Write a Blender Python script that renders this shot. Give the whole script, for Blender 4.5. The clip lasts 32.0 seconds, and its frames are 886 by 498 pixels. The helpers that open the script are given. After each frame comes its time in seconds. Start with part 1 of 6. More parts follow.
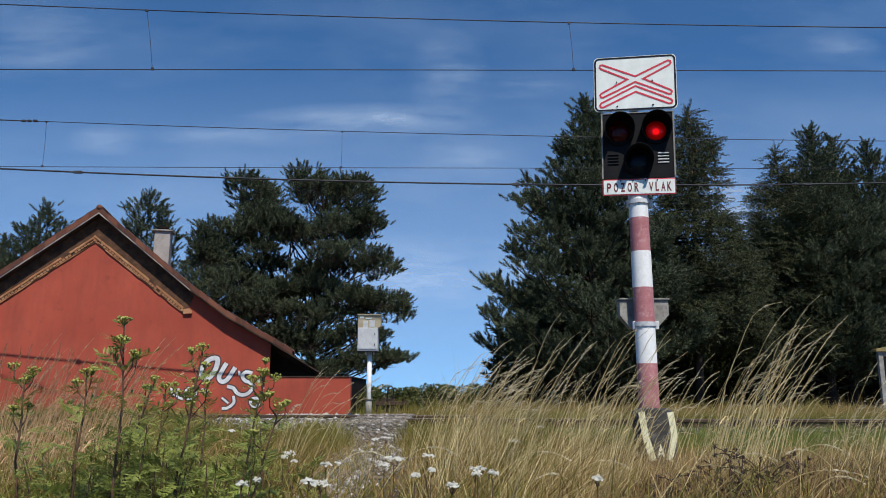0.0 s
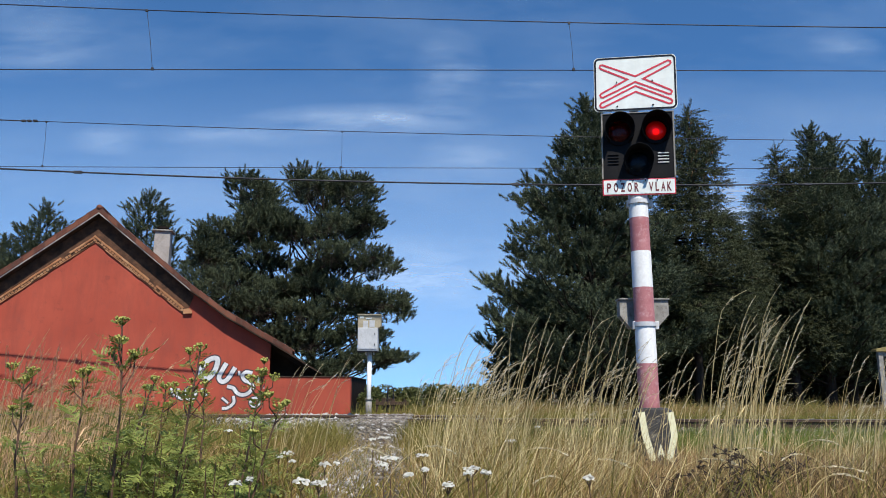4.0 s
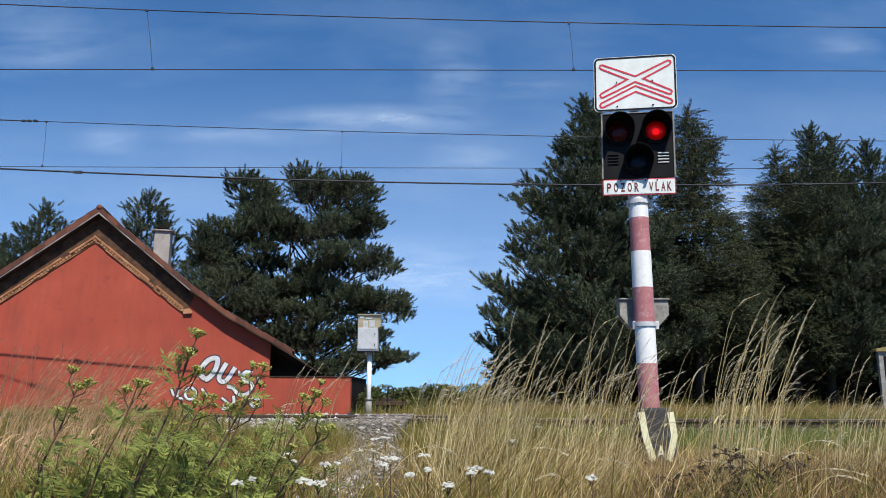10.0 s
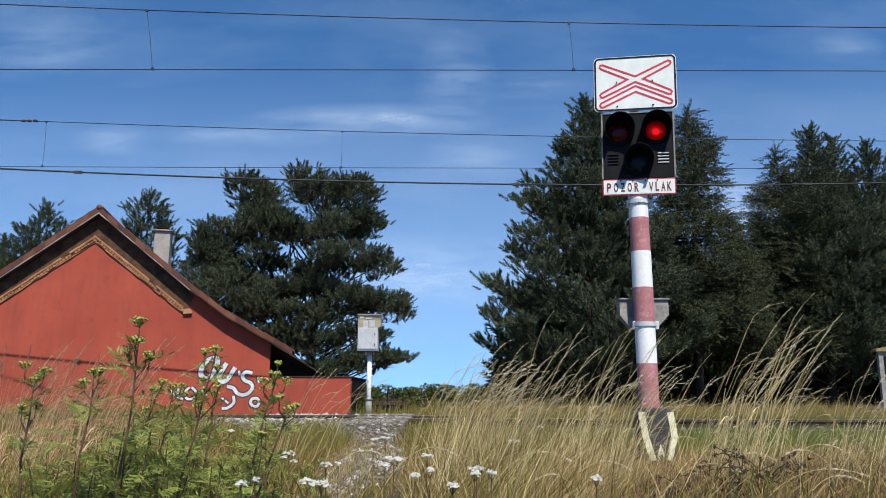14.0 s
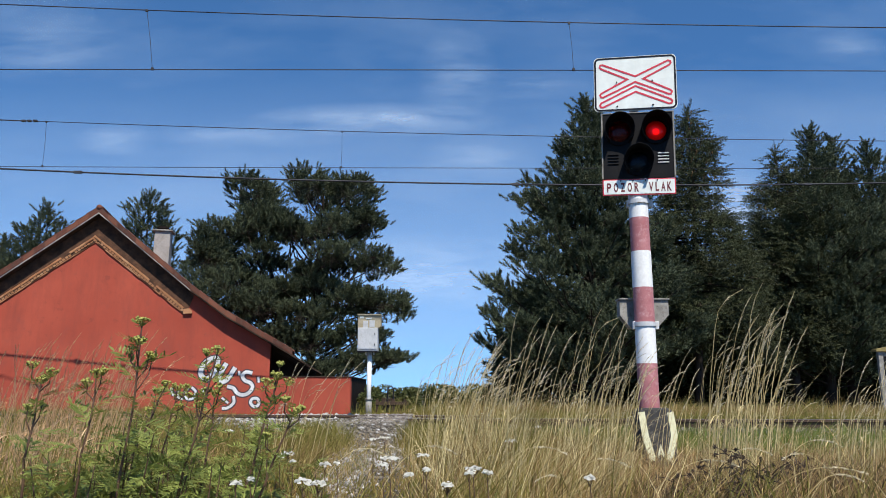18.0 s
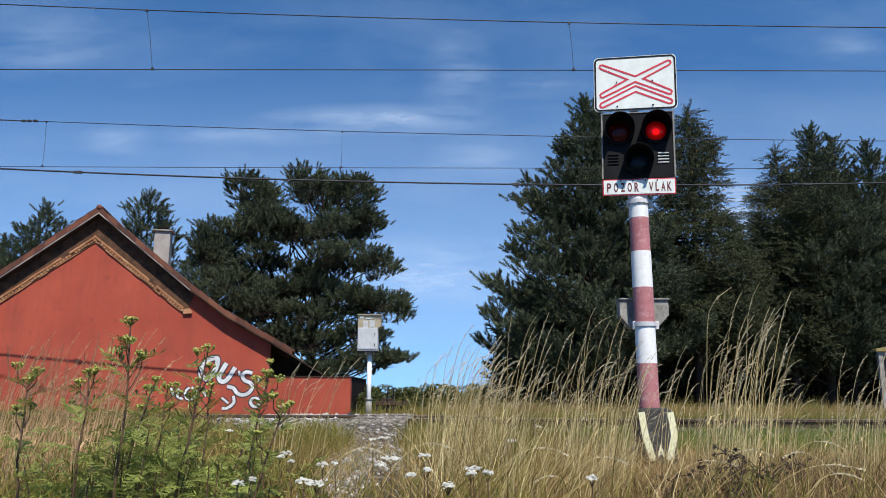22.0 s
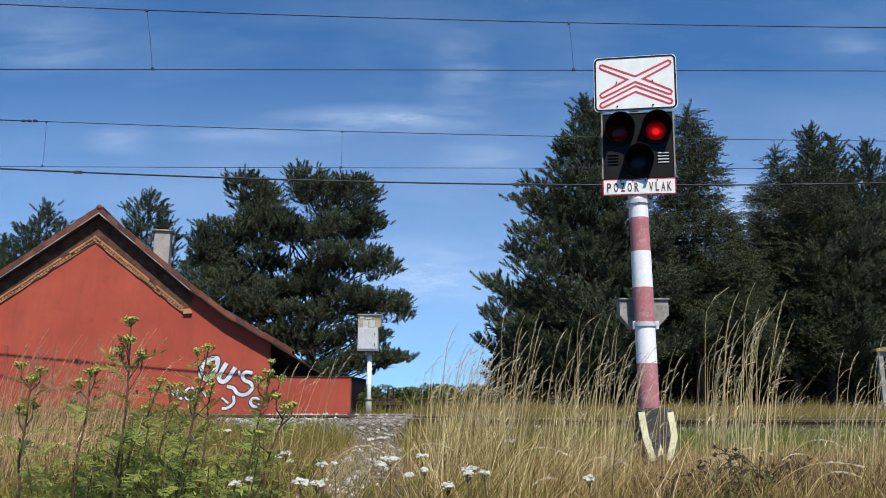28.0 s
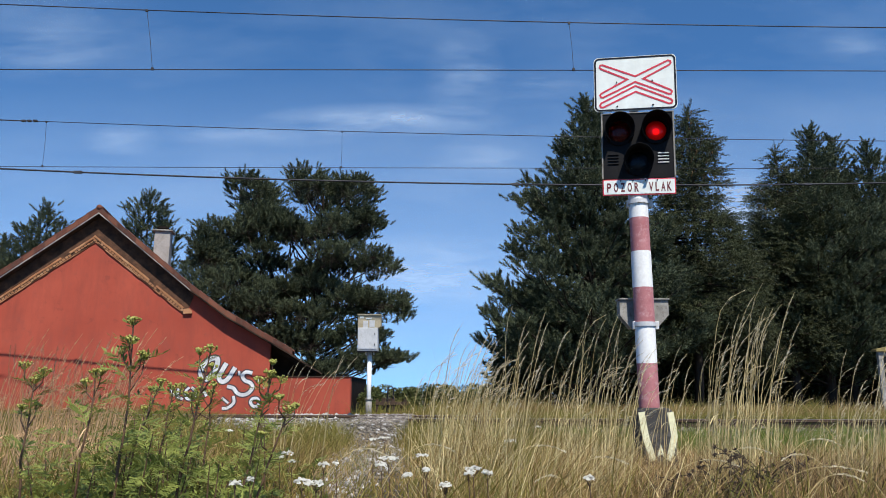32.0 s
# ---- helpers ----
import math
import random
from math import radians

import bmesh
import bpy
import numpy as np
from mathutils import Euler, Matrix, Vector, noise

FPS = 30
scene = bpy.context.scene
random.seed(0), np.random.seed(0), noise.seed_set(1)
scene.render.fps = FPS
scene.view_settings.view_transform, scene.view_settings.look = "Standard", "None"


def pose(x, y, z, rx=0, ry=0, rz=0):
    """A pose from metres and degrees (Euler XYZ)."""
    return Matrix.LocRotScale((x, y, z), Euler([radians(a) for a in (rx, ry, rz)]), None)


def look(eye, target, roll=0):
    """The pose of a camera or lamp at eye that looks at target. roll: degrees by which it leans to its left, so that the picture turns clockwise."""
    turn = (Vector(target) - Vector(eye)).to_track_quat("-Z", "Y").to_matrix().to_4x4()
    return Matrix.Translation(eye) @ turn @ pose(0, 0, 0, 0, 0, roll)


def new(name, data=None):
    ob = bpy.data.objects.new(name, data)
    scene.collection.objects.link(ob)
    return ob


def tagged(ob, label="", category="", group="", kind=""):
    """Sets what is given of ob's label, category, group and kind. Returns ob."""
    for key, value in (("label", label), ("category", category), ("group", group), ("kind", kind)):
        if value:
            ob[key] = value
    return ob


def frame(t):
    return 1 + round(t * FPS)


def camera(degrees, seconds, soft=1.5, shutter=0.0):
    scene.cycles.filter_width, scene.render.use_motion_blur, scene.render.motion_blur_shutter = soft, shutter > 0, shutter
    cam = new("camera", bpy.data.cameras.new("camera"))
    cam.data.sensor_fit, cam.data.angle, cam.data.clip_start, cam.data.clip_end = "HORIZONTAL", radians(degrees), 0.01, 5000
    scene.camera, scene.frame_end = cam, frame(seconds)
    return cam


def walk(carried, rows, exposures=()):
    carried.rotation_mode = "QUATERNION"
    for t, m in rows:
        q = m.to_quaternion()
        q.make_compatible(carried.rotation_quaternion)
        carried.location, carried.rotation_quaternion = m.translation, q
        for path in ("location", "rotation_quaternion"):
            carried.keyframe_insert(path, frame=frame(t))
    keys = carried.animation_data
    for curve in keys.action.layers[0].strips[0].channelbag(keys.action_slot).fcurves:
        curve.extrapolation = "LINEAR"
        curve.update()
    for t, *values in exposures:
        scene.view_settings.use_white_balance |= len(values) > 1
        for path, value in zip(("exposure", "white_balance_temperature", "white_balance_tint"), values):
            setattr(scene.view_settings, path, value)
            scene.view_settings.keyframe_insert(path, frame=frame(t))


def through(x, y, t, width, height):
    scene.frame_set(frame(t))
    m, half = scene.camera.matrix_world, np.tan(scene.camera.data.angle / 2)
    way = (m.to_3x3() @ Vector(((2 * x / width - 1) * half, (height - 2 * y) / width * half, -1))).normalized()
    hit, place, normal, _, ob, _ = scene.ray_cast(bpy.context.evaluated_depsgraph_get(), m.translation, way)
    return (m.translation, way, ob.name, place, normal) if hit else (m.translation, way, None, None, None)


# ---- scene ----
cam = camera(61.5, 32.0, soft=0.95, shutter=0.35)
STAND = pose(0, 0, 0.62, 90 + 10.994, 0, 0) @ pose(0, 0, 0, 0, 0, 0.15)
walk(cam, [(0.0, STAND), (32.0, STAND)], exposures=[(0.0, -0.19), (0.6, 0.01), (1.5, 0.11), (32.0, 0.11)])

# ---- light ----
SUN_UP, SUN_SIDE = 54.0, 19.0   # degrees above the horizon; to the right of straight behind the camera
world = bpy.data.worlds.new("sky")
scene.world = world
world.use_nodes = True
wn = world.node_tree.nodes
sky = wn.new("ShaderNodeTexSky")
sky.sky_type, sky.sun_disc = "NISHITA", False
sky.sun_elevation, sky.sun_rotation = radians(SUN_UP), radians(180 - SUN_SIDE)
sky.air_density, sky.dust_density, sky.ozone_density, sky.altitude = 1.0, 0.0, 3.0, 1500
tint = wn.new("ShaderNodeMix")
tint.data_type, tint.blend_type = "RGBA", "MULTIPLY"
tint.inputs[0].default_value, tint.inputs[7].default_value = 1.0, (0.575, 0.975, 1.235, 1)
# clear dry air: the pale band of haze lies below the tree line
where, lift, unit = wn.new("ShaderNodeTexCoord"), wn.new("ShaderNodeVectorMath"), wn.new("ShaderNodeVectorMath")
lift.operation, unit.operation = "ADD", "NORMALIZE"
lift.inputs[1].default_value = (0, 0, 0.12)
world.node_tree.links.new(where.outputs["Generated"], lift.inputs[0])
world.node_tree.links.new(lift.outputs[0], unit.inputs[0])
world.node_tree.links.new(unit.outputs[0], sky.inputs[0])
world.node_tree.links.new(sky.outputs[0], tint.inputs[6])
world.node_tree.links.new(tint.outputs[2], wn["Background"].inputs[0])
wn["Background"].inputs[1].default_value = 0.124
sun_data = bpy.data.lights.new("sun", "SUN")
sun_data.energy, sun_data.angle, sun_data.color = 5.4, radians(0.5), (1.0, 0.95, 0.87)
sun = new("sun", sun_data)
_e, _a = radians(SUN_UP), radians(SUN_SIDE)
SUN_DIR = Vector((math.sin(_a) * math.cos(_e), -math.cos(_a) * math.cos(_e), math.sin(_e)))
sun.matrix_world = look(SUN_DIR * 50, (0, 0, 0))


# ---- materials ----
class Mat:
    """A small writer of node materials."""

    def __init__(self, name, color=(0.5, 0.5, 0.5), rough=0.7, metal=0.0, spec=0.4):
        self.m = bpy.data.materials.new(name)
        self.m.use_nodes = True
        self.n, self.l = self.m.node_tree.nodes, self.m.node_tree.links
        self.b = self.n["Principled BSDF"]
        self.b.inputs["Base Color"].default_value = (*color, 1)
        self.b.inputs["Roughness"].default_value = rough
        self.b.inputs["Metallic"].default_value = metal
        self.b.inputs["Specular IOR Level"].default_value = spec
        self.coord = None

    def where(self, stretch=(1, 1, 1)):
        if self.coord is None:
            self.coord = self.n.new("ShaderNodeTexCoord")
        mp = self.n.new("ShaderNodeMapping")
        mp.inputs["Scale"].default_value = stretch
        self.l.new(self.coord.outputs["Object"], mp.inputs[0])
        return mp.outputs[0]

    def noise(self, scale, detail=4, rough=0.55, stretch=(1, 1, 1)):
        t = self.n.new("ShaderNodeTexNoise")
        t.inputs["Scale"].default_value, t.inputs["Detail"].default_value, t.inputs["Roughness"].default_value = scale, detail, rough
        self.l.new(self.where(stretch), t.inputs["Vector"])
        return t.outputs["Fac"]

    def cells(self, scale, stretch=(1, 1, 1), feature="F1"):
        t = self.n.new("ShaderNodeTexVoronoi")
        t.feature = feature
        t.inputs["Scale"].default_value = scale
        self.l.new(self.where(stretch), t.inputs["Vector"])
        return t

    def island(self):
        return self.n.new("ShaderNodeNewGeometry").outputs["Random Per Island"]

    def each(self):
        return self.n.new("ShaderNodeObjectInfo").outputs["Random"]

    def ramp(self, fac, *stops):
        r = self.n.new("ShaderNodeValToRGB")
        while len(r.color_ramp.elements) < len(stops):
            r.color_ramp.elements.new(0.5)
        for el, (p, c) in zip(r.color_ramp.elements, stops):
            el.position = p
            el.color = (*c, 1) if isinstance(c, tuple) else (c, c, c, 1)
        self.l.new(fac, r.inputs[0])
        return r.outputs[0]

    def mix(self, fac, a, b, mode="MIX"):
        x = self.n.new("ShaderNodeMix")
        x.data_type, x.blend_type = "RGBA", mode
        for s, v in ((x.inputs[0], fac), (x.inputs[6], a), (x.inputs[7], b)):
            if isinstance(v, (int, float)):
                s.default_value = v
            elif isinstance(v, tuple):
                s.default_value = (*v, 1)
            else:
                self.l.new(v, s)
        return x.outputs[2]

    def color(self, out):
        self.l.new(out, self.b.inputs["Base Color"])
        return self

    def rough(self, out):
        self.l.new(out, self.b.inputs["Roughness"])
        return self

    def bump(self, out, strength=0.3, dist=0.01):
        bp = self.n.new("ShaderNodeBump")
        bp.inputs["Strength"].default_value, bp.inputs["Distance"].default_value = strength, dist
        self.l.new(out, bp.inputs["Height"])
        self.l.new(bp.outputs[0], self.b.inputs["Normal"])
        return self


def varied(name, dark, light, fine=40, broad=3, rough=0.75, metal=0.0, bump=0.2, dist=0.004, spec=0.35, stretch=(1, 1, 1), dirt=None):
    """A surface that varies at two scales, with optional dirt."""
    m = Mat(name, light, rough, metal, spec)
    f, g = m.noise(fine, 5, 0.6, stretch), m.noise(broad, 3, 0.5)
    c = m.mix(m.ramp(g, (0.3, 0.0), (0.7, 1.0)), dark, light)
    c = m.mix(m.ramp(f, (0.35, 0.35), (0.65, 0.0)), c, tuple(v * 0.72 for v in dark))
    if dirt:
        c = m.mix(m.ramp(m.noise(broad * 2.7, 6, 0.7), (0.52, 0.0), (0.72, 0.8)), c, dirt)
    m.color(c).bump(f, bump, dist)
    return m.m


def leafy(name, dark, light, tip=None, rough=0.55, through=0.25, broad=0.8, patch=0.45):
    """Foliage: each blade its own shade, with clumps lighter and darker, and light passing through."""
    m = Mat(name, light, rough, 0, 0.2)
    c = m.mix(m.island(), dark, light)
    c = m.mix(m.ramp(m.noise(broad, 3), (0.35, patch), (0.62, 0.0)), c, tip or tuple(v * 0.6 for v in dark))
    m.color(c)
    tr = m.n.new("ShaderNodeBsdfTranslucent")
    m.l.new(c, tr.inputs[0])
    ms = m.n.new("ShaderNodeMixShader")
    ms.inputs[0].default_value = through
    m.l.new(m.b.outputs[0], ms.inputs[1])
    m.l.new(tr.outputs[0], ms.inputs[2])
    m.l.new(ms.outputs[0], m.n["Material Output"].inputs[0])
    return m.m


def glowing(name, color, strength):
    m = Mat(name, color, 0.4)
    m.b.inputs["Emission Color"].default_value = (*color, 1)
    m.b.inputs["Emission Strength"].default_value = strength
    return m.m


SOIL = varied("dry soil and thatch", (0.045, 0.036, 0.018), (0.11, 0.085, 0.042), 60, 1.2, 0.95, bump=0.6, dist=0.02)
STRAW = leafy("dry straw", (0.10, 0.064, 0.022), (0.62, 0.462, 0.178), (0.21, 0.115, 0.043), 0.5, 0.2, 0.9, 0.75)
STALK = leafy("pale dry stalks", (0.29, 0.22, 0.095), (0.88, 0.72, 0.375), (0.31, 0.24, 0.09), 0.5, 0.2, 2.0)
SEED = leafy("pale seed heads", (0.42, 0.36, 0.23), (0.92, 0.85, 0.64), (0.46, 0.39, 0.25), 0.55, 0.3, 3)
RUSTGRASS = leafy("reddish dry grass", (0.54, 0.32, 0.165), (0.86, 0.60, 0.35), None, 0.5, 0.3, 0.8, 0.15)
FESCUE = leafy("reddish brown fescue", (0.13, 0.067, 0.028), (0.60, 0.41, 0.180), (0.175, 0.105, 0.040), 0.6, 0.2, 1.2, 0.6)
GREENGRASS = leafy("green grass", (0.092, 0.102, 0.018), (0.280, 0.245, 0.056), (0.27, 0.19, 0.062), 0.5, 0.3, 1.0)
LAWN = leafy("short green verge grass", (0.085, 0.135, 0.022), (0.20, 0.245, 0.055), (0.21, 0.19, 0.065), 0.5, 0.3, 0.6)
WEED_LEAF = leafy("weed leaves", (0.13, 0.165, 0.036), (0.385, 0.425, 0.11), (0.15, 0.175, 0.045), 0.5, 0.38, 5)
DEADSTEM = leafy("dark withered stems", (0.045, 0.030, 0.017), (0.19, 0.125, 0.065), (0.06, 0.04, 0.022), 0.7, 0.1, 2)
WEED_STEM = varied("weed stem", (0.070, 0.036, 0.024), (0.15, 0.085, 0.045), 90, 8, 0.6)
WEED_BUD = leafy("yellow green buds", (0.25, 0.26, 0.055), (0.52, 0.49, 0.14), None, 0.6, 0.2, 9)
PETAL = leafy("white blossom", (0.44, 0.43, 0.38), (0.66, 0.65, 0.58), (0.52, 0.50, 0.40), 0.7, 0.2, 9)
DEADHEAD = varied("withered brown plant", (0.034, 0.024, 0.017), (0.11, 0.076, 0.048), 90, 9, 0.9)
NEEDLES = leafy("pine needles", (0.034, 0.047, 0.024), (0.134, 0.158, 0.088), (0.020, 0.028, 0.015), 0.6, 0.05, 0.5)
NEEDLES_DARK = leafy("spruce needles", (0.028, 0.036, 0.016), (0.090, 0.104, 0.046), (0.034, 0.032, 0.015), 0.6, 0.05, 0.6)
BUSH = leafy("bush leaves", (0.055, 0.072, 0.024), (0.16, 0.175, 0.062), None, 0.5, 0.25, 0.7)
CONE = varied("spruce cones", (0.12, 0.07, 0.03), (0.22, 0.13, 0.06), 60, 5, 0.8)
BARK = varied("pine bark", (0.018, 0.013, 0.010), (0.052, 0.037, 0.027), 20, 2, 0.95, bump=0.7, dist=0.02, stretch=(1, 1, 0.2))
STONE = None


def _stones():
    m = Mat("gravel stones", (0.4, 0.4, 0.38), 0.9, 0, 0.2)
    c = m.ramp(m.island(), (0.0, (0.10, 0.09, 0.08)), (0.6, (0.235, 0.20, 0.16)), (0.92, (0.34, 0.305, 0.255)), (1.0, (0.55, 0.53, 0.50)))
    f = m.noise(70, 4)
    m.color(m.mix(m.ramp(f, (0.4, 0.4), (0.6, 0.0)), c, (0.13, 0.11, 0.09))).bump(f, 0.4, 0.006)
    return m.m


STONE = _stones()
PALE_STONE = varied("pale limestone", (0.34, 0.325, 0.29), (0.54, 0.52, 0.475), 60, 9, 0.9)
GRAVEL = varied("gravel bed", (0.18, 0.15, 0.115), (0.32, 0.28, 0.22), 45, 4, 0.95, bump=0.9, dist=0.02)
BALLAST = varied("rail ballast bed", (0.12, 0.10, 0.08), (0.24, 0.21, 0.18), 35, 3, 0.95, bump=0.9, dist=0.03)
RUST = varied("rusty rail steel", (0.045, 0.029, 0.02), (0.11, 0.065, 0.042), 60, 4, 0.8, 0.1)
RAILTOP = varied("polished rail head", (0.35, 0.34, 0.33), (0.5, 0.49, 0.48), 60, 3, 0.3, 1.0, 0.05)
CONCRETE = varied("weathered concrete", (0.26, 0.25, 0.23), (0.42, 0.41, 0.38), 50, 3, 0.9, dirt=(0.12, 0.11, 0.10))
DECK = varied("worn crossing deck", (0.16, 0.14, 0.11), (0.30, 0.27, 0.22), 40, 3, 0.9, stretch=(1, 6, 6))
WIRE = varied("dark copper wire", (0.03, 0.03, 0.035), (0.06, 0.06, 0.065), 30, 2, 0.6, 0.4)
WHITE_PAINT = varied("white pole paint", (0.80, 0.80, 0.77), (0.88, 0.87, 0.84), 50, 4, 0.55, dirt=(0.70, 0.68, 0.63))
RED_PAINT = varied("faded red pole paint", (0.38, 0.135, 0.14), (0.50, 0.215, 0.215), 40, 6, 0.6, dirt=(0.58, 0.36, 0.35))
SIGN_WHITE = varied("white sign sheet", (0.74, 0.77, 0.70), (0.81, 0.84, 0.78), 9, 2, 0.4, bump=0.0)
SIGN_RED = varied("red sign paint", (0.55, 0.03, 0.05), (0.66, 0.05, 0.08), 30, 3, 0.45, bump=0.05)
SIGN_BLACK = varied("black sign border", (0.010, 0.011, 0.016), (0.022, 0.022, 0.030), 30, 3, 0.6, bump=0.05, spec=0.1)
LAMP_BLACK = varied("matt black lamp panel", (0.009, 0.009, 0.010), (0.018, 0.018, 0.019), 60, 4, 0.6, bump=0.1, spec=0.08)
HOOD_BLACK = varied("black lamp hood", (0.006, 0.006, 0.007), (0.012, 0.012, 0.013), 40, 4, 0.7, bump=0.05, spec=0.08)
GALV = varied("galvanised steel", (0.50, 0.50, 0.49), (0.66, 0.66, 0.65), 45, 5, 0.5, 0.1)
BACKBOX = varied("speckled grey housing", (0.19, 0.18, 0.16), (0.40, 0.38, 0.335), 120, 9, 0.8, dirt=(0.09, 0.075, 0.055))
COLLAR = varied("tarred concrete foot", (0.035, 0.034, 0.032), (0.08, 0.075, 0.07), 60, 6, 0.85, bump=0.5, dist=0.01, dirt=(0.20, 0.19, 0.17))
YELLOW = varied("faded yellow paint", (0.78, 0.74, 0.46), (0.86, 0.83, 0.58), 40, 8, 0.7)
PLASTER = None


def _plaster():
    m = Mat("red plaster", (0.45, 0.1, 0.08), 0.9, 0, 0.2)
    g = m.noise(0.6, 5, 0.6)
    c = m.mix(m.ramp(g, (0.3, 0.0), (0.7, 1.0)), (0.315, 0.058, 0.035), (0.415, 0.086, 0.051))
    s = m.noise(1.2, 6, 0.75, (2.5, 1, 0.5))
    c = m.mix(m.ramp(s, (0.46, 0.0), (0.70, 0.6)), c, (0.225, 0.054, 0.038))
    d = m.noise(2.6, 8, 0.72, (1, 1, 0.7))
    c = m.mix(m.ramp(d, (0.54, 0.0), (0.66, 0.45)), c, (0.255, 0.068, 0.050))
    c = m.mix(m.ramp(m.noise(3.3, 7, 0.7), (0.57, 0.0), (0.68, 0.5)), c, (0.17, 0.045, 0.034))
    p = m.noise(6, 6, 0.8)
    c = m.mix(m.ramp(p, (0.66, 0.0), (0.70, 0.5)), c, (0.43, 0.135, 0.095))
    m.color(c).bump(m.noise(45, 5), 0.35, 0.006)
    return m.m


PLASTER = _plaster()
BRICK = Mat("cornice brick", (0.45, 0.22, 0.12), 0.9, 0, 0.2)
BRICK.color(BRICK.mix(BRICK.noise(30, 5), BRICK.ramp(BRICK.each(), (0, (0.22, 0.085, 0.035)), (0.55, (0.42, 0.18, 0.075)), (1, (0.50, 0.29, 0.155))), (0.36, 0.18, 0.095))).bump(BRICK.noise(60), 0.5, 0.006)
BRICK = BRICK.m
TILE = Mat("clay roof tile", (0.3, 0.1, 0.06), 0.85, 0, 0.2)
TILE.color(TILE.mix(TILE.ramp(TILE.noise(9, 6, 0.7), (0.45, 0.0), (0.7, 0.7)), TILE.ramp(TILE.each(), (0, (0.075, 0.028, 0.019)), (0.6, (0.135, 0.048, 0.029)), (1, (0.19, 0.070, 0.041))), (0.10, 0.075, 0.06))).bump(TILE.noise(50), 0.4, 0.006)
TILE = TILE.m
OLDWOOD = varied("dark weathered boards", (0.038, 0.023, 0.014), (0.082, 0.050, 0.030), 25, 3, 0.9, stretch=(1, 8, 8))
# brown mottled brick, its colour lowered to carry the verge's shadow
DARKENED_BRICK = varied("brown brick darkened for verge shade", (0.040, 0.020, 0.012), (0.145, 0.068, 0.034), 14, 4, 0.9, bump=0.6, dist=0.01, dirt=(0.03, 0.020, 0.016))
# near black: shade on the yard wall's side, own colour on the rain hood
SHADE_AND_HOOD = varied("shaded wall side and dark hood", (0.010, 0.008, 0.007), (0.026, 0.019, 0.015), 25, 3, 0.9, spec=0.1, stretch=(1, 8, 8))
PALEWOOD = varied("pale barge board", (0.30, 0.27, 0.24), (0.46, 0.43, 0.39), 30, 3, 0.8, stretch=(1, 8, 8))
RENDER_GREY = varied("grey chimney render", (0.30, 0.275, 0.25), (0.40, 0.365, 0.335), 30, 3, 0.9, dirt=(0.24, 0.21, 0.18))
BOX_WHITE = varied("white cabinet paint", (0.44, 0.45, 0.45), (0.55, 0.56, 0.56), 30, 3, 0.5, dirt=(0.32, 0.32, 0.30))
BOX_TAN = varied("tan taped cover", (0.32, 0.27, 0.17), (0.44, 0.38, 0.26), 40, 6, 0.7)
SPRAY_WHITE = varied("white spray paint", (0.50, 0.50, 0.50), (0.76, 0.76, 0.75), 14, 3, 0.7)
SPRAY_DARK = varied("dark spray paint", (0.05, 0.035, 0.04), (0.10, 0.055, 0.055), 40, 6, 0.7)
BOARD_YELLOW = varied("yellow board rim", (0.22, 0.17, 0.06), (0.33, 0.26, 0.10), 40, 6, 0.6)


def _lamp(name, cx, cz):
    """A lit lamp: brightest at the filament, fading to the rim of its bowl."""
    m = glowing(name, (1.0, 0.012, 0.006), 1.0)
    n, l = m.node_tree.nodes, m.node_tree.links
    tc, mp, gr, rp = n.new("ShaderNodeTexCoord"), n.new("ShaderNodeMapping"), n.new("ShaderNodeTexGradient"), n.new("ShaderNodeValToRGB")
    mp.inputs["Location"].default_value, mp.inputs["Scale"].default_value = (-cx * 10.5, 0, -cz * 10.5), (10.5, 0.0, 10.5)
    gr.gradient_type = "SPHERICAL"
    l.new(tc.outputs["Object"], mp.inputs[0])
    l.new(mp.outputs[0], gr.inputs[0])
    for el, (p, c) in zip(rp.color_ramp.elements, ((0.05, 0.0), (0.95, 1.0))):
        el.position, el.color = p, (c, c, c, 1)
    k = rp.color_ramp.elements.new(0.60)
    k.color = (0.07, 0.07, 0.07, 1)
    l.new(gr.outputs[1], rp.inputs[0])
    mu = n.new("ShaderNodeMath")
    mu.operation = "MULTIPLY"
    mu.inputs[1].default_value = 3.2
    l.new(rp.outputs[0], mu.inputs[0])
    l.new(mu.outputs[0], n["Principled BSDF"].inputs["Emission Strength"])
    return m


LAMP_RED = {"left": _lamp("lit red lamp", -0.172, 0.175), "right": _lamp("lit red lamp beside it", 0.172, 0.177)}


def _lens(name, tint, clear):
    m = Mat(name, tint, 0.12, 0, 0.6)
    tr = m.n.new("ShaderNodeBsdfTransparent")
    tr.inputs[0].default_value = (*clear, 1)
    ms = m.n.new("ShaderNodeMixShader")
    ms.inputs[0].default_value = 0.72
    m.l.new(m.b.outputs[0], ms.inputs[1])
    m.l.new(tr.outputs[0], ms.inputs[2])
    m.l.new(ms.outputs[0], m.n["Material Output"].inputs[0])
    return m.m


DIMMER_GLASS = _lens("added glass that dims the drawn back bulb", (0.02, 0.006, 0.006), (0.28, 0.16, 0.16))
LENS_RED = _lens("red lamp lens", (0.22, 0.012, 0.008), (1.0, 0.10, 0.06))
LENS_CLEAR = _lens("dull clear lamp lens", (0.03, 0.04, 0.045), (0.35, 0.4, 0.42))


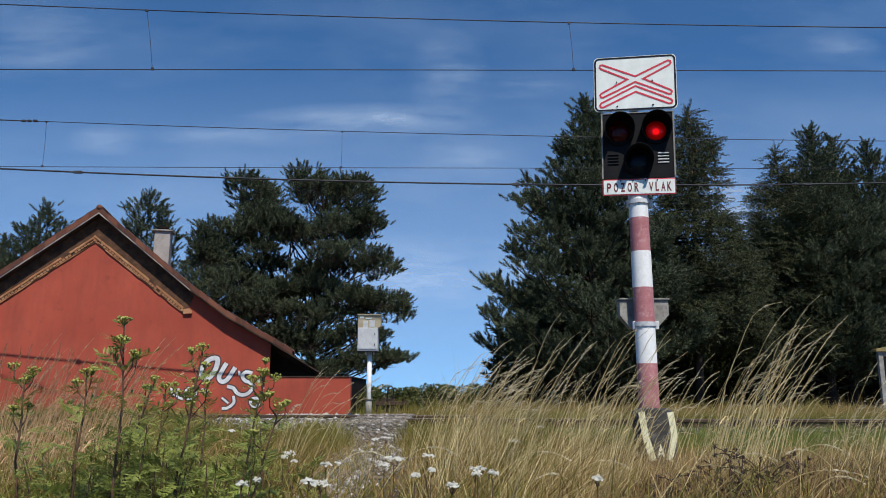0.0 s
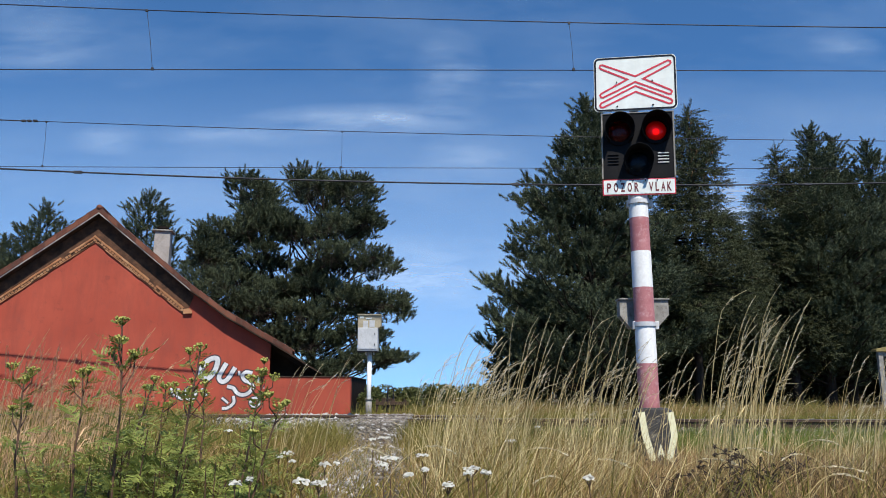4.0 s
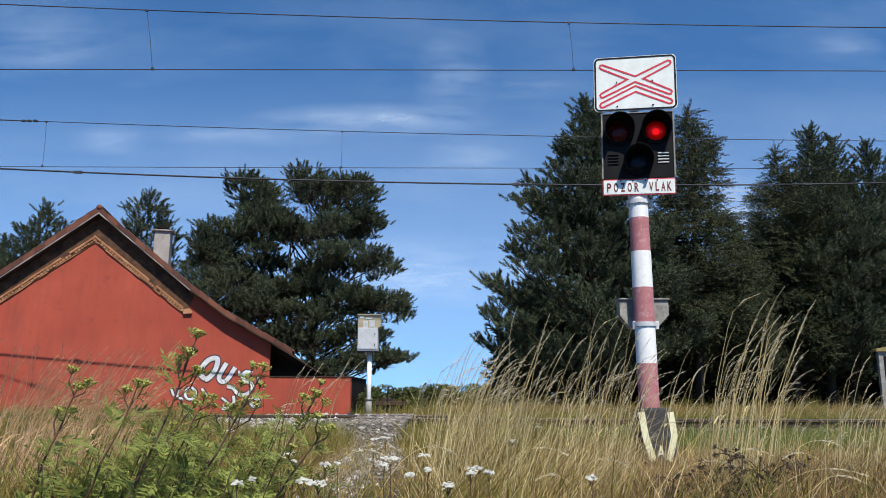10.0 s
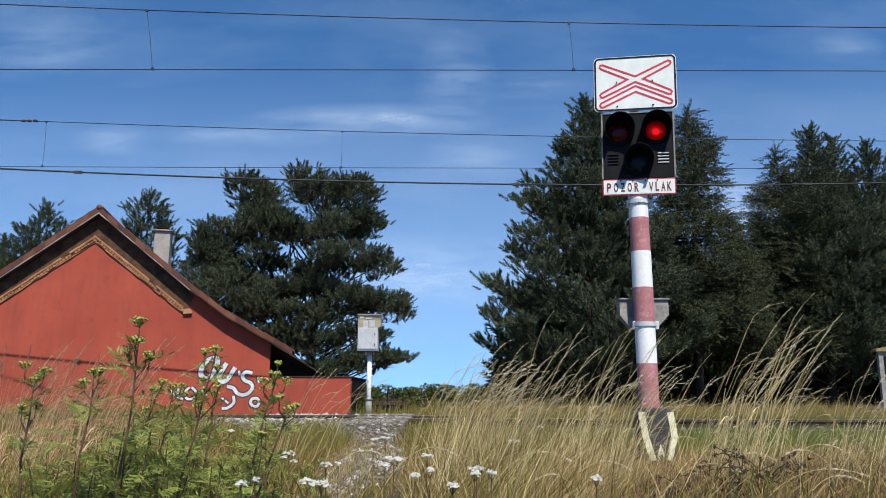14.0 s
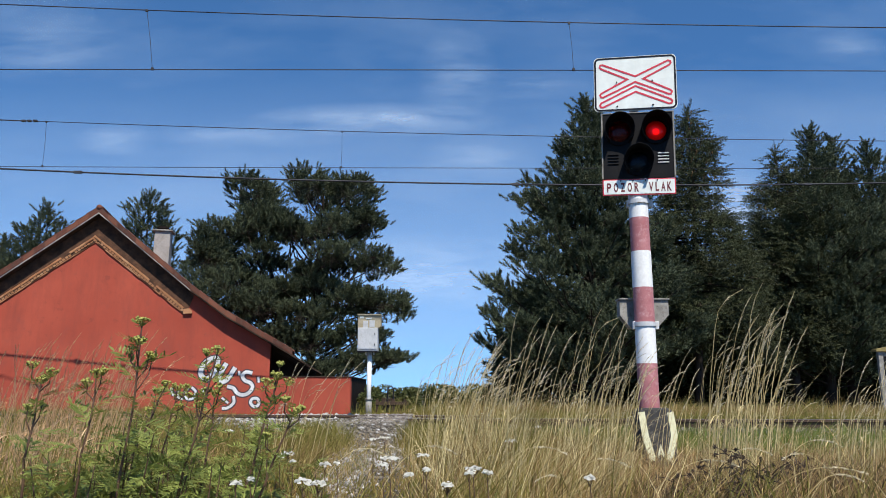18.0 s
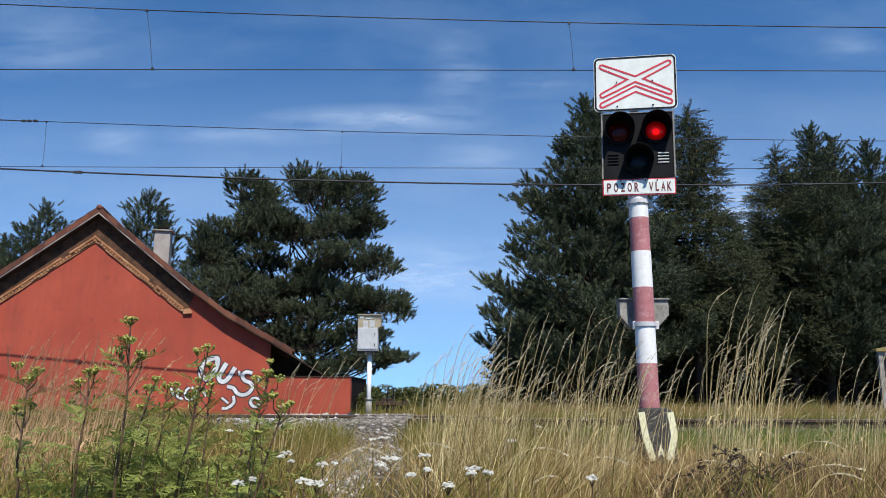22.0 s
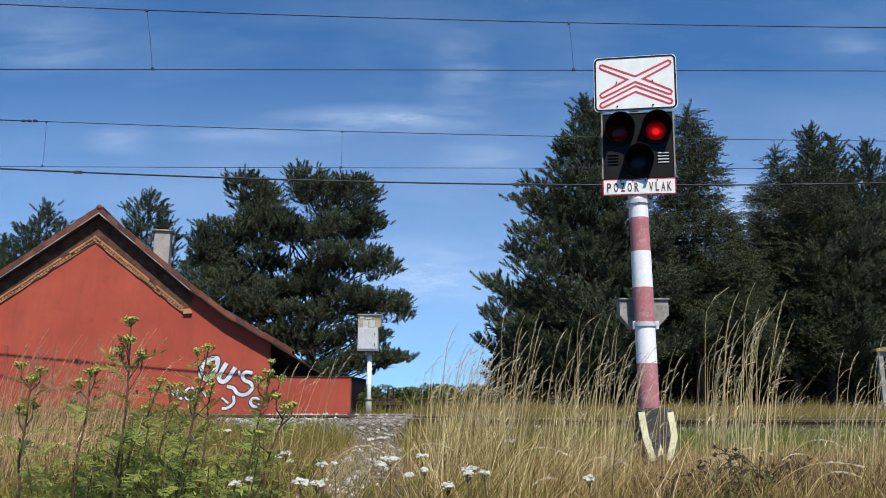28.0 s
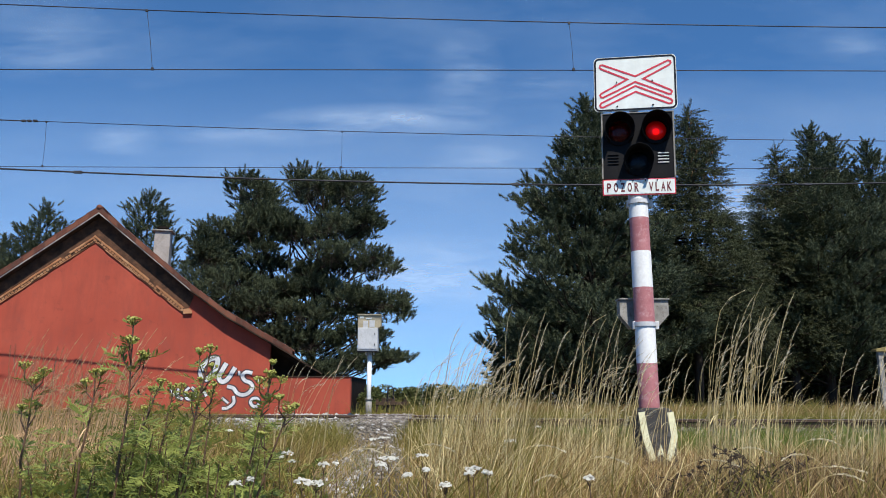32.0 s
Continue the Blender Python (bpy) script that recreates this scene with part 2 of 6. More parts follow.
WISPS = ((-161, 572, 190, 27, 0.29), (10, 672, 62, 80, 0.15), (175, 650, 84, 24, 0.11), (-715, 524, 62, 24, 0.20), (-867, 779, 190, 90, 0.08), (863, 738, 60, 30, 0.15), (-423, 535, 150, 22, 0.16), (54, 486, 90, 36, 0.16), (-884, 713, 130, 44, 0.07), (592, 378, 80, 60, 0.36), (-50, 234, 260, 70, 0.22))


def _cloud():
    """High cloud in thin torn streaks: soft patches broken up by stretched noise."""
    m = Mat("thin high cloud", (0.9, 0.9, 0.9), 1.0, 0, 0.0)
    total = None
    for x, z, w, h, k in WISPS:
        mp, gr = m.n.new("ShaderNodeMapping"), m.n.new("ShaderNodeTexGradient")
        gr.gradient_type = "SPHERICAL"
        mp.inputs["Location"].default_value, mp.inputs["Scale"].default_value = (-x / w / 1.5, 0, -z / h / 1.5), (1 / w / 1.5, 0, 1 / h / 1.5)
        m.l.new(m.coord.outputs["Object"] if m.coord else m.where().node.inputs[0].links[0].from_socket, mp.inputs[0])
        m.l.new(mp.outputs[0], gr.inputs[0])
        one = m.ramp(gr.outputs[1], (0.0, 0.0), (0.8, k))
        total = one if total is None else m.mix(1.0, total, one, "ADD")
    tear = m.ramp(m.noise(0.013, 9, 0.68, (0.38, 1, 1.9)), (0.34, 0.0), (0.70, 1.1))
    veil = m.ramp(m.noise(0.0028, 6, 0.6, (0.5, 1, 1.6)), (0.46, 0.0), (0.86, 0.115))
    c = m.mix(1.0, m.mix(1.0, total, tear, "MULTIPLY"), veil, "ADD")
    sep = m.n.new("ShaderNodeSeparateXYZ")
    m.l.new(m.coord.outputs["Object"], sep.inputs[0])
    up = m.n.new("ShaderNodeMapRange")
    up.inputs["From Max"].default_value = 700
    m.l.new(sep.outputs["Z"], up.inputs["Value"])
    haze = m.ramp(up.outputs[0], (0.0, 0.22), (0.5, 0.17), (1.0, 0.0))
    c = m.mix(1.0, c, m.mix(1.0, haze, m.ramp(m.noise(0.004, 5, 0.6, (0.4, 1, 2.0)), (0.3, 0.5), (0.7, 1.0)), "MULTIPLY"), "ADD")
    df = m.n.new("ShaderNodeBsdfDiffuse")
    df.inputs[0].default_value = (0.87, 0.95, 0.98, 1)
    tr = m.n.new("ShaderNodeBsdfTransparent")
    ms = m.n.new("ShaderNodeMixShader")
    m.l.new(c, ms.inputs[0])
    m.l.new(tr.outputs[0], ms.inputs[1])
    m.l.new(df.outputs[0], ms.inputs[2])
    m.l.new(ms.outputs[0], m.n["Material Output"].inputs[0])
    return m.m


CLOUD = _cloud()


# ---- mesh helpers ----
def link_mesh(name, me, mat, parent=None, label="", smooth=False):
    if me.materials is not None and mat is not None and not me.materials:
        me.materials.append(mat)
    if smooth:
        me.shade_smooth()
    ob = new(name, me)
    if parent is not None:
        ob.parent = parent
    if label:
        ob["label"] = label
    return ob


def part(name, bm, mat, parent=None, label="", smooth=False):
    me = bpy.data.meshes.new(name)
    bm.to_mesh(me)
    bm.free()
    return link_mesh(name, me, mat, parent, label, smooth)


def empty(name, m=None):
    ob = new(name)
    ob.empty_display_size = 0.1
    if m is not None:
        ob.matrix_basis = m
    return ob


def soup(name, verts, faces, mat, parent=None, label="", smooth=False):
    """A mesh from arrays: verts (n,3) and faces, all with the same number of corners."""
    me = bpy.data.meshes.new(name)
    v, f = np.asarray(verts, np.float32), np.asarray(faces, np.int32)
    k = f.shape[1]
    me.vertices.add(len(v))
    me.vertices.foreach_set("co", v.ravel())
    me.loops.add(f.size)
    me.loops.foreach_set("vertex_index", f.ravel())
    me.polygons.add(len(f))
    me.polygons.foreach_set("loop_start", np.arange(0, f.size, k, dtype=np.int32))
    me.update(calc_edges=True)
    return link_mesh(name, me, mat, parent, label, smooth)


def box(bm, x0, x1, y0, y1, z0, z1, bevel=0.0, m=None):
    r = bmesh.ops.create_cube(bm, size=1.0)
    vs = r["verts"]
    for v in vs:
        v.co = Vector(((x0 + x1) / 2 + v.co.x * (x1 - x0), (y0 + y1) / 2 + v.co.y * (y1 - y0), (z0 + z1) / 2 + v.co.z * (z1 - z0)))
    if m is not None:
        for v in vs:
            v.co = m @ v.co
    if bevel:
        es = list({e for v in vs for e in v.link_edges})
        bmesh.ops.bevel(bm, geom=es, offset=bevel, segments=2, profile=0.5, affect="EDGES", clamp_overlap=True)
    return bm


def tube(bm, a, b, r0, r1=None, n=12, caps=True):
    a, b = Vector(a), Vector(b)
    r1 = r0 if r1 is None else r1
    q = (b - a).to_track_quat("Z", "Y").to_matrix().to_4x4()
    r = bmesh.ops.create_cone(bm, cap_ends=caps, segments=n, radius1=r0, radius2=r1, depth=(b - a).length)
    mm = Matrix.Translation((a + b) / 2) @ q
    for v in r["verts"]:
        v.co = mm @ v.co
    return bm


def prism(bm, outline, y0, y1):
    """An outline in x and z, extruded along y."""
    a = [bm.verts.new((x, y0, z)) for x, z in outline]
    b = [bm.verts.new((x, y1, z)) for x, z in outline]
    bm.faces.new(a)
    bm.faces.new(b[::-1])
    n = len(outline)
    for i in range(n):
        bm.faces.new((a[(i + 1) % n], a[i], b[i], b[(i + 1) % n]))
    bmesh.ops.recalc_face_normals(bm, faces=bm.faces)
    return bm


def sweep_arrays(points, radii, n=6):
    """Rings along a bent line, as verts and quads."""
    p = np.asarray(points, float)
    t = np.gradient(p, axis=0)
    t /= np.linalg.norm(t, axis=1)[:, None] + 1e-9
    ref = np.where(np.abs(t[:, 2:3]) > 0.9, np.array([[1.0, 0, 0]]), np.array([[0, 0, 1.0]]))
    u = np.cross(t, ref)
    u /= np.linalg.norm(u, axis=1)[:, None] + 1e-9
    w = np.cross(t, u)
    an = np.linspace(0, 2 * np.pi, n, endpoint=False)
    r = np.asarray(radii, float)[:, None, None]
    v = p[:, None, :] + r * (np.cos(an)[None, :, None] * u[:, None, :] + np.sin(an)[None, :, None] * w[:, None, :])
    k = len(p)
    f = []
    for i in range(k - 1):
        for j in range(n):
            f.append((i * n + j, i * n + (j + 1) % n, (i + 1) * n + (j + 1) % n, (i + 1) * n + j))
    return v.reshape(-1, 3), np.array(f)


def gather(chunks):
    vs, fs, o = [], [], 0
    for v, f in chunks:
        vs.append(v)
        fs.append(f + o)
        o += len(v)
    return np.concatenate(vs), np.concatenate(fs)


# ---- ground ----
def ground_z(x, y):
    """The lie of the land: a low track bed between 9.4 and 13 m, falling to a flat yard, and a gently uneven verge before it."""
    def step(a, b, v):
        s = min(max((v - a) / (b - a), 0.0), 1.0)
        return s * s * (3 - 2 * s)
    bed = 0.08 * step(8.6, 9.6, y) * (1 - 0.7 * step(12.8, 13.8, y)) * (1 - step(18.2, 19.6, y))
    near = 0.035 * math.sin(1.7 * x + 0.6) * math.sin(1.3 * y) if y < 9 else 0.0
    return bed + near * (1 - step(7.5, 9, y))


def ladder(*stops):
    out = []
    for (a, b, n) in stops:
        out += list(np.linspace(a, b, n, endpoint=False))
    return out + [stops[-1][1]]


def build_ground():
    xs = ladder((-2500, -300, 6), (-300, -40, 8), (-40, -12, 14), (-12, 12, 80), (12, 40, 14), (40, 300, 8), (300, 2500, 6))
    ys = ladder((-2500, -200, 6), (-200, -20, 8), (-20, 0, 10), (0, 22, 88), (22, 60, 16), (60, 400, 10), (400, 3000, 8))
    v = np.array([(x, y, ground_z(x, y)) for y in ys for x in xs])
    nx = len(xs)
    f = np.array([(j * nx + i, j * nx + i + 1, (j + 1) * nx + i + 1, (j + 1) * nx + i) for j in range(len(ys) - 1) for i in range(nx - 1)])
    ob = soup("ground", v, f, SOIL, smooth=True)
    tagged(ob, "dry brown soil with straw thatch under the grass", "ground", kind="structure")


build_ground()


def path_x(y):
    return -0.68 - 0.035 * max(y - 8, 0) - 0.10 * max(6.5 - y, 0)


def strip(name, y0, y1, half, lift, mat, label, category):
    ys = np.linspace(y0, y1, 40)
    rows = []
    for y in ys:
        w = half(y)
        for k, s in enumerate((-1, -0.5, 0, 0.5, 1)):
            rows.append((path_x(y) + s * w, y, ground_z(path_x(y), y) + lift * (1 - 0.9 * abs(s) ** 3)))
    f = [(j * 5 + i, j * 5 + i + 1, (j + 1) * 5 + i + 1, (j + 1) * 5 + i) for j in range(39) for i in range(4)]
    ob = soup(name, rows, f, mat, smooth=True)
    return tagged(ob, label, category, kind="structure")


strip("path", -6.0, 9.6, lambda y: 0.30, 0.02, GRAVEL, "trodden grey gravel path through the grass", "path")


def pebbles(count, place, size, seed):
    """Rough stones as squashed, jagged octahedra, as arrays."""
    rng = np.random.default_rng(seed)
    base = np.array([(1, 0, 0), (-1, 0, 0), (0, 1, 0), (0, -1, 0), (0, 0, 1), (0, 0, -0.8), (0.7, 0.7, 0.3), (-0.7, 0.6, 0.35)])
    tri = np.array([(6, 4, 0), (6, 2, 4), (0, 2, 6), (7, 4, 2), (7, 1, 4), (2, 1, 7), (4, 1, 3), (0, 4, 3), (2, 0, 5), (1, 2, 5), (3, 1, 5), (0, 3, 5)])
    out = []
    for i in range(count):
        x, y, z = place(rng)
        s = size * rng.lognormal(0, 0.45)
        v = base * (1 + rng.normal(0, 0.2, base.shape)) * np.array([1.2, 0.9, 0.6]) * s
        a = rng.uniform(0, 6.28)
        c, n = math.cos(a), math.sin(a)
        v = v @ np.array([[c, n, 0], [-n, c, 0], [0, 0, 1]]) + (x, y, z)
        out.append((v, tri))
    return gather(out)


def ramp_z(x, y):
    """Gravel banked up towards the crossing deck."""
    k, a = min(max((y - 8.3) / 1.25, 0), 1), (x + 0.88) / 0.5
    return 0.17 * k ** 1.3 * (1 - abs(a) ** 4) if abs(a) < 1 else 0.0


def on_path(rng):
    y = 4.4 + 5.2 * rng.random()
    x = path_x(y) + rng.normal(0, 0.17 + (0.06 if y > 8.2 else 0.0))
    return x, y, ground_z(x, y) + 0.018 + ramp_z(x, y)


ob = soup("path_gravel", *pebbles(7000, on_path, 0.0105, 3), STONE)
tagged(ob, "loose pale and grey gravel stones on the path", "gravel", kind="stuff")


def on_bed(rng):
    y = 9.7 + 8.6 * rng.random()
    x = rng.uniform(-9, 9)
    return x, y, ground_z(x, y) + (0.075 if y < 12.9 else 0.05)


# ---- railway ----
def build_bed():
    bm = bmesh.new()
    for x0, x1 in ((-60, 60),):
        prof = [(9.2, 0.02), (9.9, 0.14), (12.9, 0.14), (13.7, 0.07), (18.0, 0.055), (18.9, 0.0), (18.9, -0.2), (9.2, -0.2)]
        a = [bm.verts.new((x0, y, z)) for y, z in prof]
        b = [bm.verts.new((x1, y, z)) for y, z in prof]
        bm.faces.new(a)
        bm.faces.new(b[::-1])
        for i in range(len(prof)):
            j = (i + 1) % len(prof)
            bm.faces.new((a[j], a[i], b[i], b[j]))
    bmesh.ops.recalc_face_normals(bm, faces=bm.faces)
    tagged(part("ballast", bm, BALLAST), "brown grey crushed stone bed under the railway tracks", "ballast", kind="structure")


build_bed()
ob = soup("ballast_stones", *pebbles(6500, on_bed, 0.03, 5), STONE)
ob.location.z = 0.0
tagged(ob, "loose crushed stones on the railway bed", "ballast stones", kind="stuff")

RAIL_PROFILE = [(-0.07, 0), (0.07, 0), (0.07, 0.012), (0.012, 0.035), (0.010, 0.115), (0.036, 0.125), (0.036, 0.152), (0.028, 0.158), (-0.028, 0.158), (-0.036, 0.152), (-0.036, 0.125), (-0.010, 0.115), (-0.012, 0.035), (-0.07, 0.012)]


def build_track(y_mid):
    track = empty("railway_track", pose(0, y_mid, 0.125))
    tagged(track, "rusty railway track on concrete sleepers in ballast", "railway track")
    sl = None
    for k in range(56):
        x = -16.5 + k * 0.6
        if sl is None:
            bm = bmesh.new()
            box(bm, -0.13, 0.13, -1.3, 1.3, -0.14, 0.0, 0.02)
            o = part("sleeper", bm, CONCRETE, track)
            sl = o.data
        else:
            o = new("sleeper", sl)
            o.parent = track
        o.location = (x, 0, 0)
    for s in (-0.7535, 0.7535):
        bm = bmesh.new()
        a = [bm.verts.new((-60, s + y, z)) for y, z in RAIL_PROFILE]
        b = [bm.verts.new((60, s + y, z)) for y, z in RAIL_PROFILE]
        n = len(RAIL_PROFILE)
        for i in range(n):
            bm.faces.new((a[(i + 1) % n], a[i], b[i], b[(i + 1) % n]))
        bm.faces.new(a)
        bm.faces.new(b[::-1])
        bmesh.ops.recalc_face_normals(bm, faces=bm.faces)
        r = part("rail", bm, RUST, track)
        bm = bmesh.new()
        box(bm, -60, 60, s - 0.024, s + 0.024, 0.157, 0.1605)
        part("running_surface", bm, RAILTOP, r, "polished rail head")
    return track


build_track(11.3)


def build_deck():
    """The level crossing's deck between and beside the rails."""
    deck = empty("crossing_deck", pose(-0.9, 11.3, 0.13))
    tagged(deck, "worn grey brown crossing deck panels between the rails", "crossing deck")
    for y0, y1 in ((-1.75, -0.86), (-0.66, -0.03), (0.03, 0.66), (0.86, 1.75)):
        for k in range(3):
            bm = bmesh.new()
            box(bm, -0.43 + k * 0.287, -0.15 + k * 0.287, y0, y1, 0.0, 0.135 + 0.004 * ((k * 7) % 3), 0.012)
            part("deck_panel", bm, DECK, deck)


build_deck()


def spot_x(px, y):
    return px / 1318 * y


def bank_z(y):
    """Rubble heaped against the near rail, left of the deck."""
    return 0.10 + 0.182 * min(max((y - 9.45) / 0.85, 0.0), 1.0)


def build_bank():
    xs, ys = np.linspace(-3.4, -1.3, 24), np.linspace(9.2, 10.47, 9)
    rng = np.random.default_rng(28)
    v = [(x, y, (bank_z(y) if y > 9.3 else 0.03) - 0.02 - 0.10 * max(0.0, (-3.0 - x) / 0.4) + rng.uniform(-0.012, 0.012)) for y in ys for x in xs]
    f = [(j * 24 + i, j * 24 + i + 1, (j + 1) * 24 + i + 1, (j + 1) * 24 + i) for j in range(8) for i in range(23)]
    tagged(soup("rubble_bank", v, f, GRAVEL, smooth=True), "pale rubble heaped along the near rail", "rubble", kind="structure")


build_bank()


def beside_deck(rng):
    y = rng.uniform(9.55, 10.45)
    x = rng.uniform(-3.2, -1.3)
    return x, y, bank_z(y) - 0.012 - 0.10 * max(0.0, (-3.0 - x) / 0.4)


tagged(soup("bank_gravel", *pebbles(1500, beside_deck, 0.017, 29), STONE), "grey gravel heaped along the near rail", "gravel", kind="stuff")
tagged(soup("pale_stones", *pebbles(330, beside_deck, 0.027, 12), PALE_STONE), "pale stones strewn along the track shoulder", "stones", kind="stuff")


def before_wall(rng):
    y = rng.uniform(17.5, 21.4)
    return spot_x(rng.uniform(-310, -120), y), y, ground_z(0, y) + 0.03


tagged(soup("wall_stones", *pebbles(420, before_wall, 0.045, 15), PALE_STONE), "pale stones strewn before the low red wall", "stones", kind="stuff")
tagged(soup("path_stones", *pebbles(380, on_path, 0.018, 14), PALE_STONE), "pale stones lying in the gravel path", "stones", kind="stuff")


def build_ramp():
    """Gravel banked up to the crossing deck."""
    xs, ys = np.linspace(-1.0, 1.0, 9), np.linspace(8.3, 9.62, 10)
    rng = np.random.default_rng(8)
    v = []
    for y in ys:
        for x in xs:
            v.append((-0.88 + x * 0.5, y, ground_z(x, y) + 0.005 + ramp_z(-0.88 + x * 0.5, y) + rng.uniform(-0.008, 0.008)))
    f = [(j * 9 + i, j * 9 + i + 1, (j + 1) * 9 + i + 1, (j + 1) * 9 + i) for j in range(9) for i in range(8)]
    tagged(soup("crossing_ramp", v, f, GRAVEL, smooth=True), "gravel banked up to the crossing deck", "gravel ramp", kind="structure")


build_ramp()


def on_deck(rng):
    y = rng.choice([9.55 + 0.9 * rng.random(), 10.65 + 1.3 * rng.random(), 12.1 + 1.0 * rng.random()])
    return -0.9 + rng.uniform(-0.41, 0.41), y, 0.268


tagged(soup("deck_gravel", *pebbles(1500, on_deck, 0.014, 9), STONE), "loose gravel trodden over the crossing deck", "gravel", kind="stuff")


# ---- overhead line ----
def wire(name, pts, r, parent=None, mat=WIRE):
    v, f = sweep_arrays(pts, [r] * len(pts), 6)
    return soup(name, v, f, mat, parent, smooth=True)


def build_catenary(y, z_contact, droppers, carrier, label):
    """A contact wire with its carrier wire above and droppers between. carrier: height at x."""
    line = empty("overhead_line", pose(0, y, 0))
    tagged(line, label, "overhead line", group="overhead lines")
    xs = np.linspace(-34, 34, 60)
    wire("contact_wire", [(x, 0, z_contact(x)) for x in xs], 0.0075, line)
    wire("carrier_wire", [(x, 0, carrier(x)) for x in xs], 0.0085, line)
    for x, lean in droppers:
        d = wire("dropper", [(x, 0, carrier(x)), (x + lean * 0.5 + 0.01, 0, (carrier(x) + z_contact(x)) / 2), (x + lean, 0, z_contact(x))], 0.004, line)
        bm = bmesh.new()
        box(bm, x + lean - 0.02, x + lean + 0.02, -0.014, 0.014, z_contact(x + lean) - 0.012, z_contact(x + lean) + 0.035, 0.004)
        box(bm, x - 0.02, x + 0.02, -0.014, 0.014, carrier(x) - 0.03, carrier(x) + 0.012, 0.004)
        part("clamp", bm, WIRE, d)


build_catenary(11.3, lambda x: 5.7729 + 0.00095 * x + -0.000096 * x * x, [(-18.2, 0.1), (-11.6, 0.12), (-4.89, 0.17), (2.06, 0.05), (8.8, 0.0), (15.5, 0)],
               lambda x: 6.6589 + -0.02563 * x + 0.001204 * x * x, "overhead railway wire with carrier and droppers against the sky")
build_catenary(16.6, lambda x: 5.7600 + 0.00081 * x + 0.000138 * x * x, [(-22.9, 0), (-16.1, 0), (-9.32, 0.02), (-2.37, 0.0), (4.5, 0), (11.3, 0), (18, 0)],
               lambda x: 6.5919 + -0.02245 * x + 0.000788 * x * x, "overhead railway wire of the farther track with droppers")
wire_splice = wire("spliced_wire_end", [(-34, 16.56, 6.95 + 0.13), (-18, 16.57, 6.93), (-10.4, 16.59, 6.885), (-9.7, 16.6, 6.88)], 0.007)
tagged(wire_splice, "spliced end of a second carrier wire", "wire")
for x in (-9.86, -9.72, -9.58):
    bm = bmesh.new()
    box(bm, x - 0.045, x + 0.045, 16.57, 16.63, 6.86, 6.91, 0.008)
    part("splice_clamp", bm, WIRE, wire_splice)


def build_cable():
    """A thick cable that runs a little askew to the tracks; its shadow falls on the gable."""
    c = empty("feeder_cable", pose(0, 0, 0))
    tagged(c, "thick dark feeder cable strung along the railway", "cable")
    at = lambda x: (x, 19.08 + 0.135 * x, 6.1056 + 0.02346 * x + 0.001467 * x * x)
    wire("cable", [at(x) for x in np.linspace(-40, 40, 60)], 0.022, c)
    for x in (-9.1, 1.95, 10.4):
        bm = bmesh.new()
        p = at(x)
        box(bm, x - 0.10, x + 0.10, p[1] - 0.03, p[1] + 0.03, p[2] - 0.035, p[2] + 0.035, 0.01)
        part("clamp", bm, WIRE, c)


build_cable()


# ---- clouds ----
def build_clouds():
    bm = bmesh.new()
    bmesh.ops.create_grid(bm, x_segments=1, y_segments=1, size=1.0)
    for v in bm.verts:
        v.co = Vector((v.co.x * 2600, 0, v.co.y * 1400 + 900))
    ob = part("backdrop_clouds", bm, CLOUD)
    return tagged(ob, "thin white streaks of high cloud in a blue sky", "clouds", kind="structure")


clouds = build_clouds()


# ---- crossing signal ----
POLE = (1.905, 7.0)


def ribbon(bm, pts, half, y0, y1, closed=False):
    """A flat band of constant width along a line in x and z, with thickness from y0 to y1."""
    n = len(pts)
    L, R = [], []
    for i in range(n):
        p = Vector(pts[i])
        a = Vector(pts[i - 1]) if (i > 0 or closed) else None
        b = Vector(pts[(i + 1) % n]) if (i < n - 1 or closed) else None
        d1 = (p - a).normalized() if a is not None else (b - p).normalized()
        d2 = (b - p).normalized() if b is not None else d1
        nn = Vector((-(d1.y + d2.y), d1.x + d2.x)).normalized()
        k = half / max(0.35, nn.dot(Vector((-d1.y, d1.x))))
        L.append(p + nn * k)
        R.append(p - nn * k)
    ring = []
    for i in range(n):
        ring.append([bm.verts.new((L[i].x, y0, L[i].y)), bm.verts.new((R[i].x, y0, R[i].y)), bm.verts.new((R[i].x, y1, R[i].y)), bm.verts.new((L[i].x, y1, L[i].y))])
    for i in range(n if closed else n - 1):
        a, b = ring[i], ring[(i + 1) % n]
        for k in range(4):
            bm.faces.new((a[k], a[(k + 1) % 4], b[(k + 1) % 4], b[k]))
    if not closed:
        bm.faces.new(ring[0])
        bm.faces.new(ring[-1][::-1])
    bmesh.ops.recalc_face_normals(bm, faces=bm.faces)
    return bm


def rounded(w, h, r, n=5, cx=0.0, cz=0.0):
    pts = []
    for qx, qz, a0 in ((1, 1, 0), (-1, 1, 90), (-1, -1, 180), (1, -1, 270)):
        for k in range(n + 1):
            a = radians(a0 + 90 * k / n)
            pts.append((cx + qx * (w / 2 - r) + r * math.cos(a), cz + qz * (h / 2 - r) + r * math.sin(a)))
    return pts


